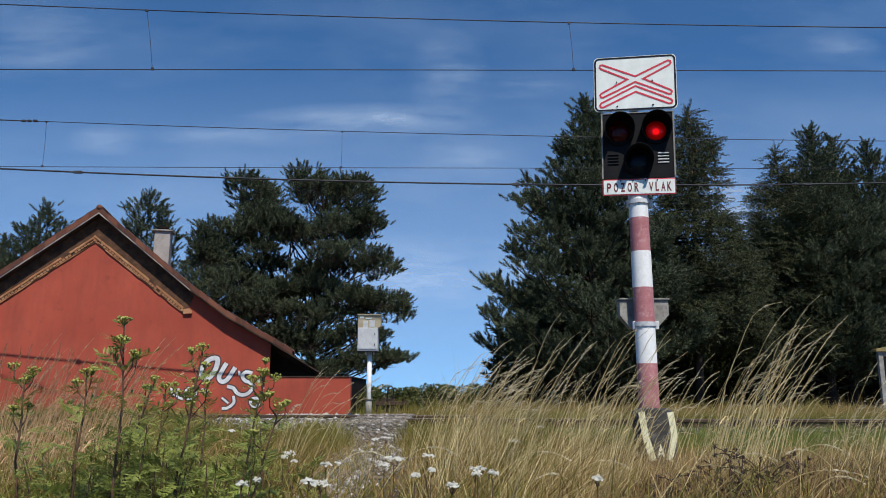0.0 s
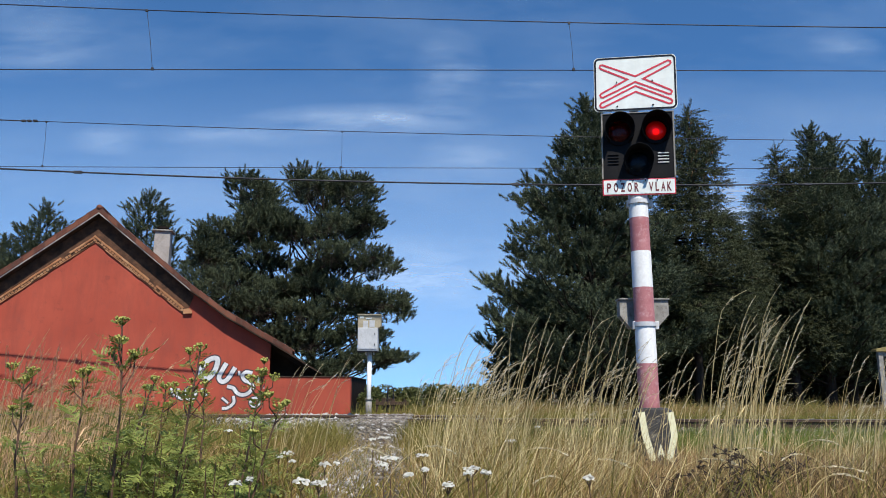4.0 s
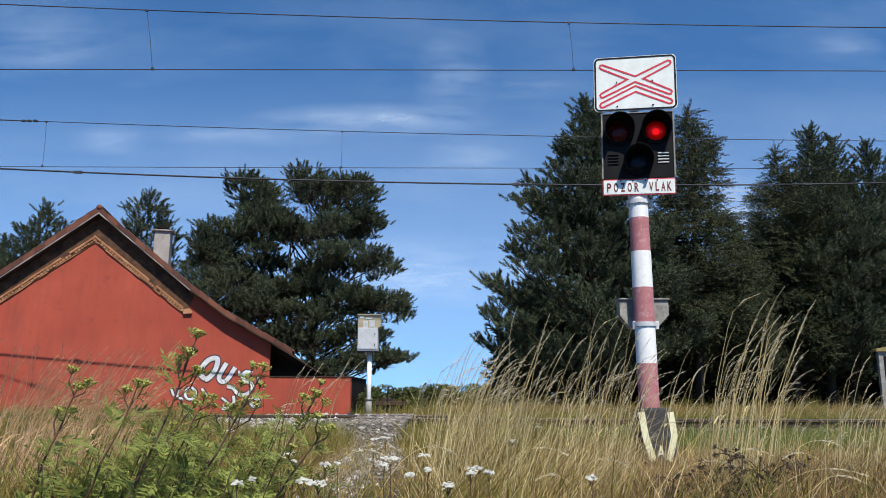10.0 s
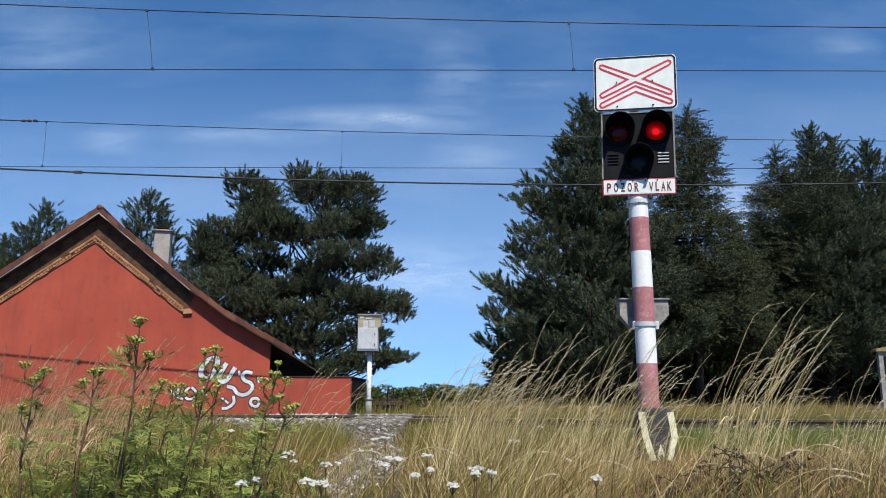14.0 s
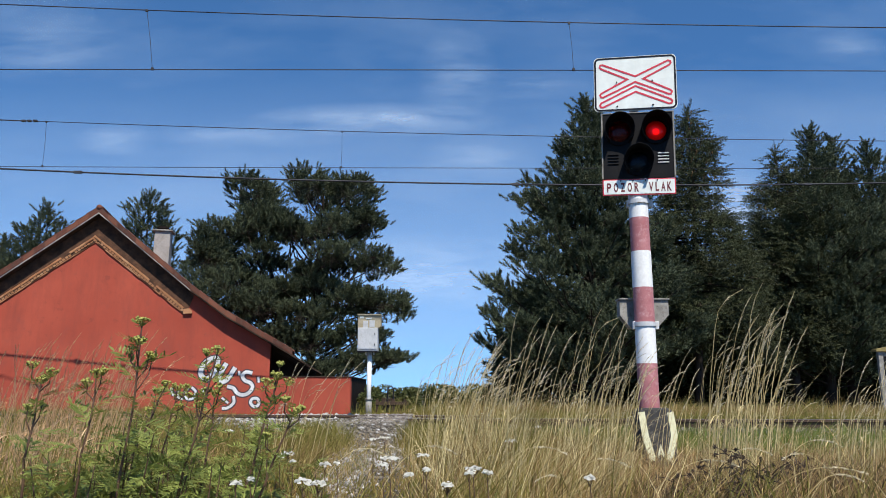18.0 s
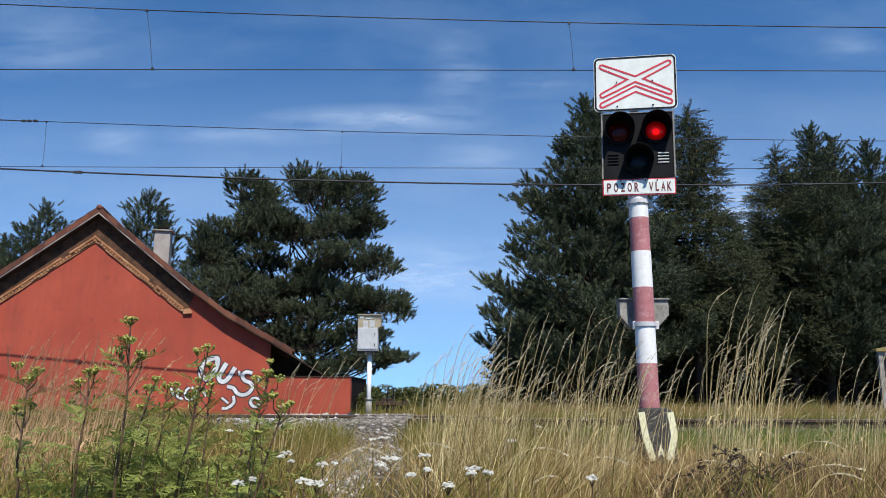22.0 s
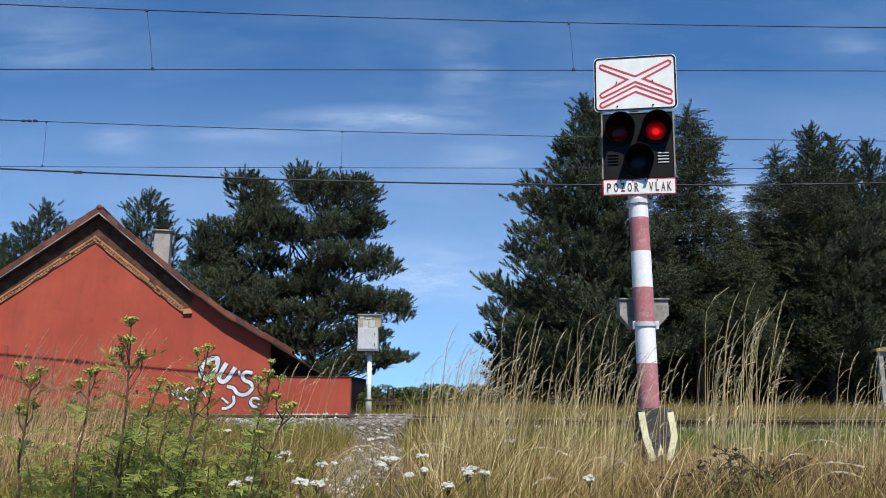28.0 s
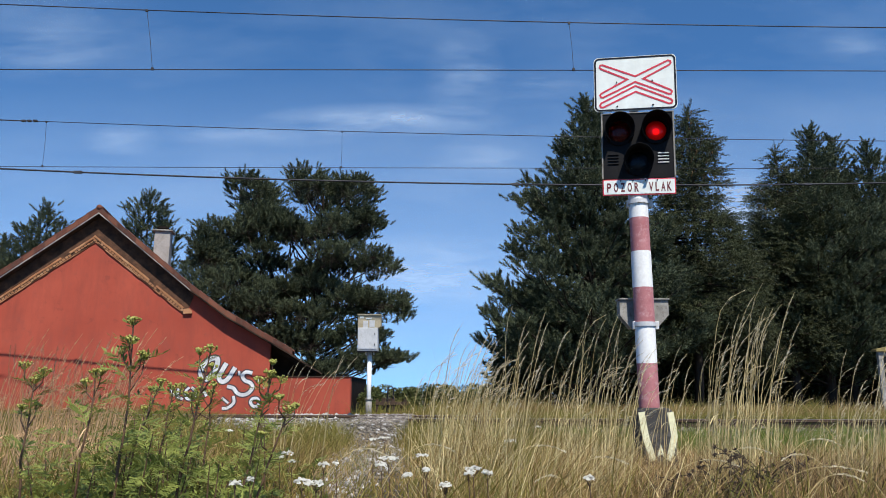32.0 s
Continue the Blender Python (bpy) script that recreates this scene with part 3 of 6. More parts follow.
def hood(bm, cx, cz, r, y_front, y_back):
    """A visor: a sleeve open below, cut slantwise, longest at the top."""
    n = 28
    rows = []
    for rad in (r, r - 0.006):
        front, back = [], []
        for k in range(n + 1):
            a = radians(-50 + 280 * k / n)
            reach = 0.42 + 0.58 * max(0.0, math.sin(a) * 0.5 + 0.5) ** 0.8
            front.append(bm.verts.new((cx + rad * math.cos(a), y_back + (y_front - y_back) * reach, cz + rad * math.sin(a))))
            back.append(bm.verts.new((cx + rad * math.cos(a), y_back, cz + rad * math.sin(a))))
        rows.append((front, back))
    (f0, b0), (f1, b1) = rows
    for k in range(n):
        bm.faces.new((f0[k], f0[k + 1], b0[k + 1], b0[k]))
        bm.faces.new((f1[k + 1], f1[k], b1[k], b1[k + 1]))
        bm.faces.new((f0[k + 1], f0[k], f1[k], f1[k + 1]))
    for k in (0, n):
        bm.faces.new((f0[k], b0[k], b1[k], f1[k]))
    bmesh.ops.recalc_face_normals(bm, faces=bm.faces)
    return bm


def disc(bm, cx, cz, r, y, bulge=0.0, n=24, rings=4):
    prev = None
    mid = bm.verts.new((cx, y - bulge, cz))
    for q in range(1, rings + 1):
        s = q / rings
        ring = [bm.verts.new((cx + r * s * math.cos(2 * math.pi * k / n), y - bulge * (1 - s * s), cz + r * s * math.sin(2 * math.pi * k / n))) for k in range(n)]
        for k in range(n):
            if prev is None:
                bm.faces.new((mid, ring[k], ring[(k + 1) % n]))
            else:
                bm.faces.new((prev[k], ring[k], ring[(k + 1) % n], prev[(k + 1) % n]))
        prev = ring
    bmesh.ops.recalc_face_normals(bm, faces=bm.faces)
    return bm


bulbs = {}


def build_signal():
    sig = empty("crossing_signal", pose(*POLE, 0.0))
    tagged(sig, "crossing signal with red lamps on a red and white striped post", "crossing signal")
    # post in painted bands
    lean = lambda z: -0.006 * z
    R = 0.094
    bands = [(0.50, 0.90, RED_PAINT, "faded red band"), (0.90, 1.245, WHITE_PAINT, ""), (1.245, 1.61, RED_PAINT, "faded red band"), (1.61, 1.957, WHITE_PAINT, ""), (1.957, 2.285, RED_PAINT, "faded red band"), (2.285, 2.52, WHITE_PAINT, "")]
    for z0, z1, mat, lab in bands:
        bm = bmesh.new()
        r = R if z1 < 2.0 else R - 0.003
        tube(bm, (lean(z0), 0, z0), (lean(z1), 0, z1), r, r, 32, caps=False)
        part("post_band", bm, mat, sig, lab, smooth=False).data.shade_smooth()
    for z in (1.262, 2.44):
        bm = bmesh.new()
        tube(bm, (lean(z), 0, z - 0.02), (lean(z), 0, z + 0.02), R + 0.012, None, 28)
        for sx in (-1, 1):
            box(bm, sx * (R + 0.005) - 0.022, sx * (R + 0.005) + 0.022, -0.02, 0.03, z - 0.045, z + 0.03, 0.004)
        part("clamp_ring", bm, GALV, sig, "grey steel clamp ring")
    bm = bmesh.new()
    tube(bm, (lean(2.5), 0, 2.42), (lean(2.5), 0, 3.9), 0.045, None, 16)
    part("inner_post", bm, GALV, sig)
    # housings turned to the other side
    for sx, x0, x1 in ((-1, -0.212, -0.05), (1, 0.03, 0.255)):
        bm = bmesh.new()
        if sx < 0:
            outline = [(x0, 1.505), (x1, 1.505), (x1, 1.235), (x0 + 0.10, 1.235), (x0, 1.355)]
        else:
            outline = [(x0, 1.505), (x1, 1.505), (x1, 1.365), (x1 - 0.12, 1.235), (x0, 1.235)]
        prism(bm, outline, 0.10, 0.22)
        b = part("rear_housing", bm, BACKBOX, sig, "speckled grey housing facing the other road")
        bm = bmesh.new()
        box(bm, x0 - 0.008, x1 + 0.008, 0.08, 0.25, 1.507, 1.522, 0.003)
        part("rain_cap", bm, BACKBOX, b)
    # foot
    bm = bmesh.new()
    prism(bm, [(-0.100, -0.05), (0.185, -0.05), (0.195, 0.26), (0.170, 0.47), (0.130, 0.50), (-0.085, 0.50), (-0.128, 0.47), (-0.130, 0.26)], -0.15, 0.16)
    bmesh.ops.bevel(bm, geom=bm.edges[:], offset=0.018, segments=2, profile=0.5, affect="EDGES", clamp_overlap=True)
    foot = part("foot", bm, COLLAR, sig, "dark tarred concrete foot")
    for line in ([(-0.118, 0.462), (-0.106, 0.36), (-0.088, 0.24), (-0.030, 0.04)], [(0.140, 0.462), (0.156, 0.36), (0.166, 0.25), (0.110, 0.04)]):
        bm = bmesh.new()
        ribbon(bm, line, 0.029, -0.156, -0.149)
        part("yellow_stripe", bm, YELLOW, foot)
    bm = bmesh.new()
    ribbon(bm, [(0.012, 0.07), (0.040, 0.16), (0.068, 0.07)], 0.008, -0.156, -0.149)
    ribbon(bm, [(0.024, 0.10), (0.056, 0.10)], 0.006, -0.157, -0.1495)
    part("painted_letter", bm, YELLOW, foot)
    # lamp panel, turned a little and tilted with the post
    head = pose(-0.018, -0.10, 2.94, 0.5, 1.05, -10.8)
    bm = bmesh.new()
    prism(bm, rounded(0.668, 0.655, 0.012, 2, 0, 0.05), 0.0, 0.02)
    panel = part("lamp_panel", bm, LAMP_BLACK, sig, "matt black lamp panel")
    panel.matrix_basis = head
    bm = bmesh.new()
    for sx in (-1, 1):
        box(bm, sx * 0.338 - 0.007, sx * 0.338 + 0.007, -0.010, 0.028, -0.277, 0.378, 0.002)
    box(bm, -0.345, 0.345, -0.008, 0.028, 0.378, 0.386, 0.002)
    part("panel_edge", bm, BACKBOX, panel, "grey metal panel edge")
    lamps = {"left": (-0.172, 0.190, 0.142), "right": (0.172, 0.192, 0.142), "low": (0.0, -0.125, 0.138)}
    for key, (cx, cz, r) in lamps.items():
        red = key != "low"
        bm = bmesh.new()
        hood(bm, cx, cz, r, -0.20, 0.0)
        part("lamp_hood", bm, HOOD_BLACK, panel, "long black visor over the lamp", smooth=True)
        bm = bmesh.new()
        ribbon(bm, [(cx + (r - 0.022) * math.cos(2 * math.pi * k / 28), cz + (r - 0.022) * math.sin(2 * math.pi * k / 28)) for k in range(28)], 0.016, -0.02, -0.002, True)
        part("lamp_ring", bm, HOOD_BLACK, panel)
        bm = bmesh.new()
        disc(bm, cx, cz, r - 0.035, -0.022, 0.022)
        lens = part("lens", bm, LENS_RED if red else LENS_CLEAR, panel, "dark red glass lens" if red else "dull clear glass lens", smooth=True)
        bm = bmesh.new()
        tube(bm, (cx, -0.0035, cz), (cx, -0.0015, cz), r - 0.03, None, 24)
        part("lamp_bowl", bm, HOOD_BLACK, panel)
        if red:
            bm = bmesh.new()
            disc(bm, cx, cz - 0.005, r - 0.045, -0.0115, 0.001)
            bulbs[key] = part("bulb", bm, LAMP_RED[key], panel, "glowing red lamp")
            # added disc: a bulb drawn back behind it shows as half lit
            bm = bmesh.new()
            disc(bm, cx, cz, r - 0.036, -0.0075, 0.001)
            part("dimmer_disc", bm, DIMMER_GLASS, panel, "added glass that dims the drawn back bulb")
    # louvres beside the low lamp; the left ones coloured black to stand in shade
    for cx in (-0.235, 0.235):
        for k in range(4):
            bm = bmesh.new()
            w = 0.052
            box(bm, cx - w, cx + w, -0.010, -0.001, -0.135 + k * 0.031, -0.124 + k * 0.031, 0.002)
            part("louvre", bm, GALV if cx > 0 else LAMP_BLACK, panel)
    # worded plate
    bm = bmesh.new()
    prism(bm, rounded(0.682, 0.158, 0.006, 2, 0, -0.366), -0.004, 0.004)
    plate = part("word_plate", bm, SIGN_RED, panel, "white plate with red words and edge")
    bm = bmesh.new()
    prism(bm, rounded(0.662, 0.138, 0.004, 2, 0, -0.366), -0.008, -0.0045)
    part("plate_face", bm, SIGN_WHITE, plate)
    ink = varied("brown red letters", (0.13, 0.030, 0.034), (0.20, 0.045, 0.05), 40, 6, 0.6)
    for word, cx, pitch in (("POZOR", -0.152, 0.0645), ("VLAK", 0.196, 0.0560)):
        for i, letter in enumerate(word):
            cu = bpy.data.curves.new("words", "FONT")
            cu.body, cu.size, cu.align_x, cu.align_y, cu.extrude, cu.offset = letter, 0.125, "CENTER", "CENTER", 0.0012, 0.0035
            tmp = new("words", cu)
            dg = bpy.context.evaluated_depsgraph_get()
            me = bpy.data.meshes.new_from_object(tmp.evaluated_get(dg))
            bpy.data.objects.remove(tmp)
            xs = [v.co.x for v in me.vertices]
            ys = [v.co.y for v in me.vertices]
            wide = 0.040 if letter != "L" else 0.032
            k, kz = wide / (max(xs) - min(xs)), 0.090 / (max(ys) - min(ys))
            mx, my = (max(xs) + min(xs)) / 2, (max(ys) + min(ys)) / 2
            lx = cx + (i - (len(word) - 1) / 2) * pitch
            me.transform(Matrix.Translation((lx, -0.0095, -0.369)) @ Matrix.Rotation(radians(90), 4, "X") @ Matrix.Diagonal((k, kz, 1, 1)) @ Matrix.Translation((-mx, -my, 0)))
            link_mesh("letter", me, ink, plate)
    for x in (-0.17, -0.055, 0.06, 0.17):
        bm = bmesh.new()
        tube(bm, (x, -0.016, -0.305), (x, -0.004, -0.305), 0.007, None, 8)
        part("bolt", bm, SIGN_BLACK, plate)
    # sign with the doubled cross
    bm = bmesh.new()
    prism(bm, rounded(0.789, 0.565, 0.045, 5), 0.0, 0.012)
    board = part("cross_sign", bm, SIGN_WHITE, sig, "white board with red doubled cross and black rim")
    board.matrix_basis = pose(-0.021, -0.12, 3.625, 0.5, 1.05, -10.8)
    bm = bmesh.new()
    ribbon(bm, rounded(0.762, 0.538, 0.04, 5), 0.0085, -0.003, 0.001, True)
    part("black_rim", bm, SIGN_BLACK, board)
    bm = bmesh.new()
    prism(bm, rounded(0.745, 0.52, 0.03, 3), 0.013, 0.02)
    part("board_back", bm, GALV, board)
    outline_u = [(-0.085, 0.042), (-0.365, 0.165), (-0.382, 0.185), (-0.372, 0.205), (-0.350, 0.207), (0.0, 0.070), (0.350, 0.217), (0.374, 0.213), (0.382, 0.192), (0.366, 0.172), (0.085, 0.042), (0.368, -0.088), (0.384, -0.106), (0.374, -0.130), (0.350, -0.130), (0.0, 0.012), (-0.350, -0.135), (-0.374, -0.130), (-0.382, -0.110), (-0.368, -0.092)]
    chev = [(0.0, -0.030), (0.366, -0.182), (0.384, -0.202), (0.376, -0.224), (0.350, -0.228), (0.0, -0.090), (-0.350, -0.238), (-0.374, -0.236), (-0.384, -0.214), (-0.368, -0.192)]
    for pts in (outline_u, chev):
        bm = bmesh.new()
        ribbon(bm, [(x * 0.895 + 0.004, z) for x, z in pts], 0.0088, -0.003, 0.001, True)
        part("red_cross", bm, SIGN_RED, board)
    for x in (-0.175, 0.165):
        for z in (-0.235, 0.015):
            bm = bmesh.new()
            tube(bm, (x, -0.010, z), (x, 0.0, z), 0.008, None, 8)
            part("bolt", bm, SIGN_BLACK, board)
    return sig


signal = build_signal()


# ---- red house ----
HOUSE = pose(-10.05, 21.0, 0.0, 0, 0, 11)
OVER = 0.30   # how far the roof stands out before the gable
SOFFIT = [(-6.32, 1.16), (-5.16, 1.846), (-3.53, 2.761), (-2.50, 3.502), (0.143, 5.659), (2.789, 3.502), (3.818, 2.761), (5.45, 1.846), (6.605, 1.16)]
ROOF_LIFT = 0.27


def along(poly, x):
    for (x0, z0), (x1, z1) in zip(poly, poly[1:]):
        if x <= x1:
            return z0 + (z1 - z0) * (x - x0) / (x1 - x0)
    return poly[-1][1]


def build_house():
    house = empty("house", HOUSE)
    tagged(house, "red plastered house with a clay tile gable roof and graffiti", "house")
    top = [(-4.82, along(SOFFIT, -4.82) - 0.01), (-3.53, 2.751), (-2.5, 3.492), (0.143, 5.649), (2.789, 3.492), (3.818, 2.751), (5.1, along(SOFFIT, 5.1) - 0.01)]
    bm = bmesh.new()
    prism(bm, [(-4.82, -0.2)] + top + [(5.1, -0.2)], 0.0, 0.4)
    wall = part("gable_wall", bm, PLASTER, house, "red plastered gable wall with stains")
    for x0, x1 in ((-4.82, -4.42), (4.7, 5.1)):
        bm = bmesh.new()
        box(bm, x0, x1, 0.4, 9.0, -0.2, min(along(SOFFIT, x0), along(SOFFIT, x1)) - 0.02)
        part("side_wall", bm, PLASTER, house)
    bm = bmesh.new()
    prism(bm, [(-4.82, -0.2)] + top + [(5.1, -0.2)], 9.0, 9.4)
    part("rear_wall", bm, PLASTER, house)
    # brick facing over the cornice, the verge's shadow worked into its dark colour
    brick_l, brick_m, brick_r = (-2.62, 3.00), (0.05, 5.10), (2.70, 3.02)
    bm = bmesh.new()
    prism(bm, [(-2.66, 2.98), (0.05, 5.06), (2.72, 2.98), (2.86, 3.42), (0.143, 5.64), (-2.66, 3.36)], -0.025, -0.002)
    part("gable_facing", bm, DARKENED_BRICK, house, "brown brick facing darkened for the shadow of the verge")
    # roof shell
    n = len(SOFFIT)
    bm = bmesh.new()
    lo = SOFFIT
    hi = [(x, z + (0.035 if x > 6 else ROOF_LIFT * 0.55)) for x, z in SOFFIT[:-1]] + [(5.62, 1.80), (SOFFIT[-1][0], SOFFIT[-1][1] + 0.03)]
    prism(bm, lo + hi[::-1], -OVER + 0.01, 9.6)
    part("roof_decking", bm, OLDWOOD, house, "dark roof boards")
    for (x0, z0), (x1, z1) in zip(SOFFIT, SOFFIT[1:]):
        bm = bmesh.new()
        d = 0.030
        prism(bm, [(x0, z0 - 0.004), (x1, z1 - 0.004), (x1, z1 + d), (x0, z0 + d)], -OVER - 0.018, -OVER + 0.008)
        low = x0 > 2.7
        part("verge_board", bm, OLDWOOD if low else PALEWOOD, house, "dark narrow verge board" if low else "pale narrow verge board")
    # verge tiles covering the roof's edge
    for (x0, z0), (x1, z1) in zip(SOFFIT, SOFFIT[1:]):
        cnt = max(1, round(math.hypot(x1 - x0, z1 - z0) / 0.33))
        for k in range(cnt):
            a, b = k / cnt, (k + 0.985) / cnt
            xa, za, xb, zb = x0 + (x1 - x0) * a, z0 + (z1 - z0) * a, x0 + (x1 - x0) * b, z0 + (z1 - z0) * b
            if abs(x0 + x1) > 11.5 and x0 > 0 and k > 0:
                continue          # bare boards over the low lean-to
            j = 0.008 * ((k * 5) % 3)
            bm = bmesh.new()
            prism(bm, [(xa, za + 0.034), (xb, zb + 0.034), (xb, zb + 0.20 + j), (xa, za + 0.20 - j)], -OVER - 0.024 - j, -OVER + 0.008)
            part("verge_tile", bm, TILE, house)
    # rafters' ends below the eaves to the right
    for k in range(9):
        bm = bmesh.new()
        y = 0.5 + k * 1.0
        prism(bm, [(5.2, along(SOFFIT, 5.2) - 0.12), (6.45, along(SOFFIT, 6.45) - 0.10), (6.45, along(SOFFIT, 6.45) - 0.005), (5.2, along(SOFFIT, 5.2) - 0.005)], y, y + 0.1)
        part("rafter", bm, OLDWOOD, house)
    # dark sheet added where the gap under the eaves lies in shade
    bm = bmesh.new()
    prism(bm, [(5.1, -0.2), (6.45, -0.2), (6.45, along(SOFFIT, 6.45) - 0.01), (5.45, 1.83), (5.1, along(SOFFIT, 5.1) - 0.01)], 1.1, 1.2)
    part("shed_wall", bm, OLDWOOD, house, "added dark sheet closing the shaded gap under the low eaves")
    # tiles: nearest columns one by one, the others joined
    def tile_mesh():
        bm = bmesh.new()
        w, l = 0.205, 0.40
        prof = [(-w / 2, 0.0), (-w / 4, 0.018), (0, 0.022), (w / 4, 0.018), (w / 2, 0.0), (w / 2, -0.016), (0, 0.004), (-w / 2, -0.016)]
        a = [bm.verts.new((0.0, y, z)) for y, z in prof]
        b = [bm.verts.new((l, y, z)) for y, z in prof]
        m = len(prof)
        bm.faces.new(a)
        bm.faces.new(b[::-1])
        for i in range(m):
            bm.faces.new((a[(i + 1) % m], a[i], b[i], b[(i + 1) % m]))
        bmesh.ops.recalc_face_normals(bm, faces=bm.faces)
        me = bpy.data.meshes.new("roof_tile")
        bm.to_mesh(me)
        bm.free()
        me.materials.append(TILE)
        return me
    tm = tile_mesh()
    rng = random.Random(4)
    tv = np.array([v.co[:] for v in tm.vertices])
    tq = [list(p.vertices) for p in tm.polygons if len(p.vertices) == 4]
    far = []
    for (x0, z0), (x1, z1) in zip(SOFFIT, SOFFIT[1:]):
        up = z1 < z0          # the slope that falls to the right
        L = math.hypot(x1 - x0, z1 - z0)
        cnt = max(1, round(L / 0.33))
        ang = math.atan2(z1 - z0, x1 - x0) if up else math.atan2(z0 - z1, x0 - x1)
        for c in range(cnt):
            s = (c + 0.0) / cnt if up else 1 - c / cnt
            px, pz = x0 + (x1 - x0) * s, z0 + (z1 - z0) * s
            for r in range(48):
                y = -OVER + 0.09 + r * 0.2
                if px > 5.6:
                    continue
                m = pose(px + rng.uniform(-0.012, 0.012), y, pz + ROOF_LIFT * 0.55 + 0.045 + rng.uniform(-0.006, 0.008)) @ Matrix.Rotation(-ang, 4, "Y") @ pose(0, 0, 0, 0, 3.5 + rng.uniform(-1, 1), rng.uniform(-1.5, 1.5))
                if r < 5:
                    o = new("roof_tile", tm)
                    o.parent = house
                    o.matrix_basis = m
                else:
                    mm = np.array(m)
                    far.append((tv @ mm[:3, :3].T + mm[:3, 3], np.array(tq)))
    o = soup("roof_tiles_beyond", *gather(far), TILE, house)
    tagged(o, "weathered clay roof tiles", kind="stuff")
    for r in range(30):
        bm = bmesh.new()
        tube(bm, (0, 0, 0), (0, 0.36, 0), 0.078, 0.09, 12)
        if r == 0:
            o = part("ridge_tile", bm, TILE, house, smooth=True)
            rm = o.data
        else:
            bm.free()
            o = new("ridge_tile", rm)
            o.parent = house
        o.location = (0.143, -OVER - 0.03 + r * 0.33, 5.66 + ROOF_LIFT * 0.55 + 0.03)
    # brick cornice under the verge: a long course over a toothed course
    def brick_mesh(w, d, h):
        bm = bmesh.new()
        box(bm, 0, w, -d, 0, 0, h, 0.006)
        me = bpy.data.meshes.new("brick")
        bm.to_mesh(me)
        bm.free()
        me.materials.append(BRICK)
        return me
    long_b, tooth, low = brick_mesh(0.245, 0.075, 0.055), brick_mesh(0.070, 0.060, 0.066), brick_mesh(0.245, 0.045, 0.034)
    for (a, b) in ((brick_l, brick_m), (brick_m, brick_r)):
        A, B = Vector(a), Vector(b)
        L = (B - A).length
        ang = math.atan2(B.y - A.y, B.x - A.x)
        side = Vector((-math.sin(ang), math.cos(ang)))
        bm = bmesh.new()
        prism(bm, [tuple(A + side * -0.182), tuple(B + side * -0.182), tuple(B + side * -0.025), tuple(A + side * -0.025)], -0.036, -0.0025)
        part("cornice_bed", bm, DARKENED_BRICK, house)
        for me, gap, off in ((long_b, 0.252, -0.085), (tooth, 0.098, -0.153), (low, 0.252, -0.189)):
            for k in range(int(L / gap)):
                if rng.random() < 0.04:
                    continue
                p = A + (B - A).normalized() * (k * gap + 0.005)
                nn = Vector((-math.sin(ang), math.cos(ang)))
                q = p + nn * off
                o = new("brick", me)
                o.parent = house
                o.matrix_basis = pose(q.x, -0.001 + rng.uniform(-0.006, 0.018), q.y + rng.uniform(-0.005, 0.005)) @ Matrix.Rotation(-(ang + rng.uniform(-0.02, 0.02)), 4, "Y")
    # corbel at the foot of the right slope
    bm = bmesh.new()
    prism(bm, [(2.60, 2.86), (2.84, 2.88), (2.84, 2.94), (2.76, 3.02), (2.60, 3.0)], -0.09, -0.003)
    part("corbel", bm, BRICK, house)
    # chimney
    bm = bmesh.new()
    box(bm, 1.17, 1.66, 2.5, 3.0, 4.2, 5.80, 0.012)
    ch = part("chimney", bm, RENDER_GREY, house, "grey rendered chimney")
    bm = bmesh.new()
    box(bm, 1.10, 1.73, 2.43, 3.07, 5.80, 5.845, 0.008)
    part("chimney_cap", bm, BACKBOX, ch)
    bm = bmesh.new()
    prism(bm, [(1.22, 5.90), (1.62, 5.90), (1.55, 5.96), (1.42, 5.985), (1.29, 5.96)], 2.53, 2.97)
    part("rain_hood", bm, SHADE_AND_HOOD, ch, "dark metal rain hood")
    bm = bmesh.new()
    tube(bm, (1.42, 2.75, 5.86), (1.42, 2.75, 5.95), 0.11, None, 14)
    part("flue", bm, RUST, ch)
    return house, wall


house, gable = build_house()


def smooth_line(pts, k=6):
    """A Catmull-Rom line through points of x and z."""
    out = []
    p = [pts[0]] + list(pts) + [pts[-1]]
    for i in range(1, len(p) - 2):
        for s in range(k):
            t = s / k
            out.append(tuple(0.5 * (2 * p[i][c] + (p[i + 1][c] - p[i - 1][c]) * t + (2 * p[i - 1][c] - 5 * p[i][c] + 4 * p[i + 1][c] - p[i + 2][c]) * t * t + (3 * p[i][c] - p[i - 1][c] - 3 * p[i + 1][c] + p[i + 2][c]) * t ** 3) for c in (0, 1)))
    return out + [tuple(pts[-1])]


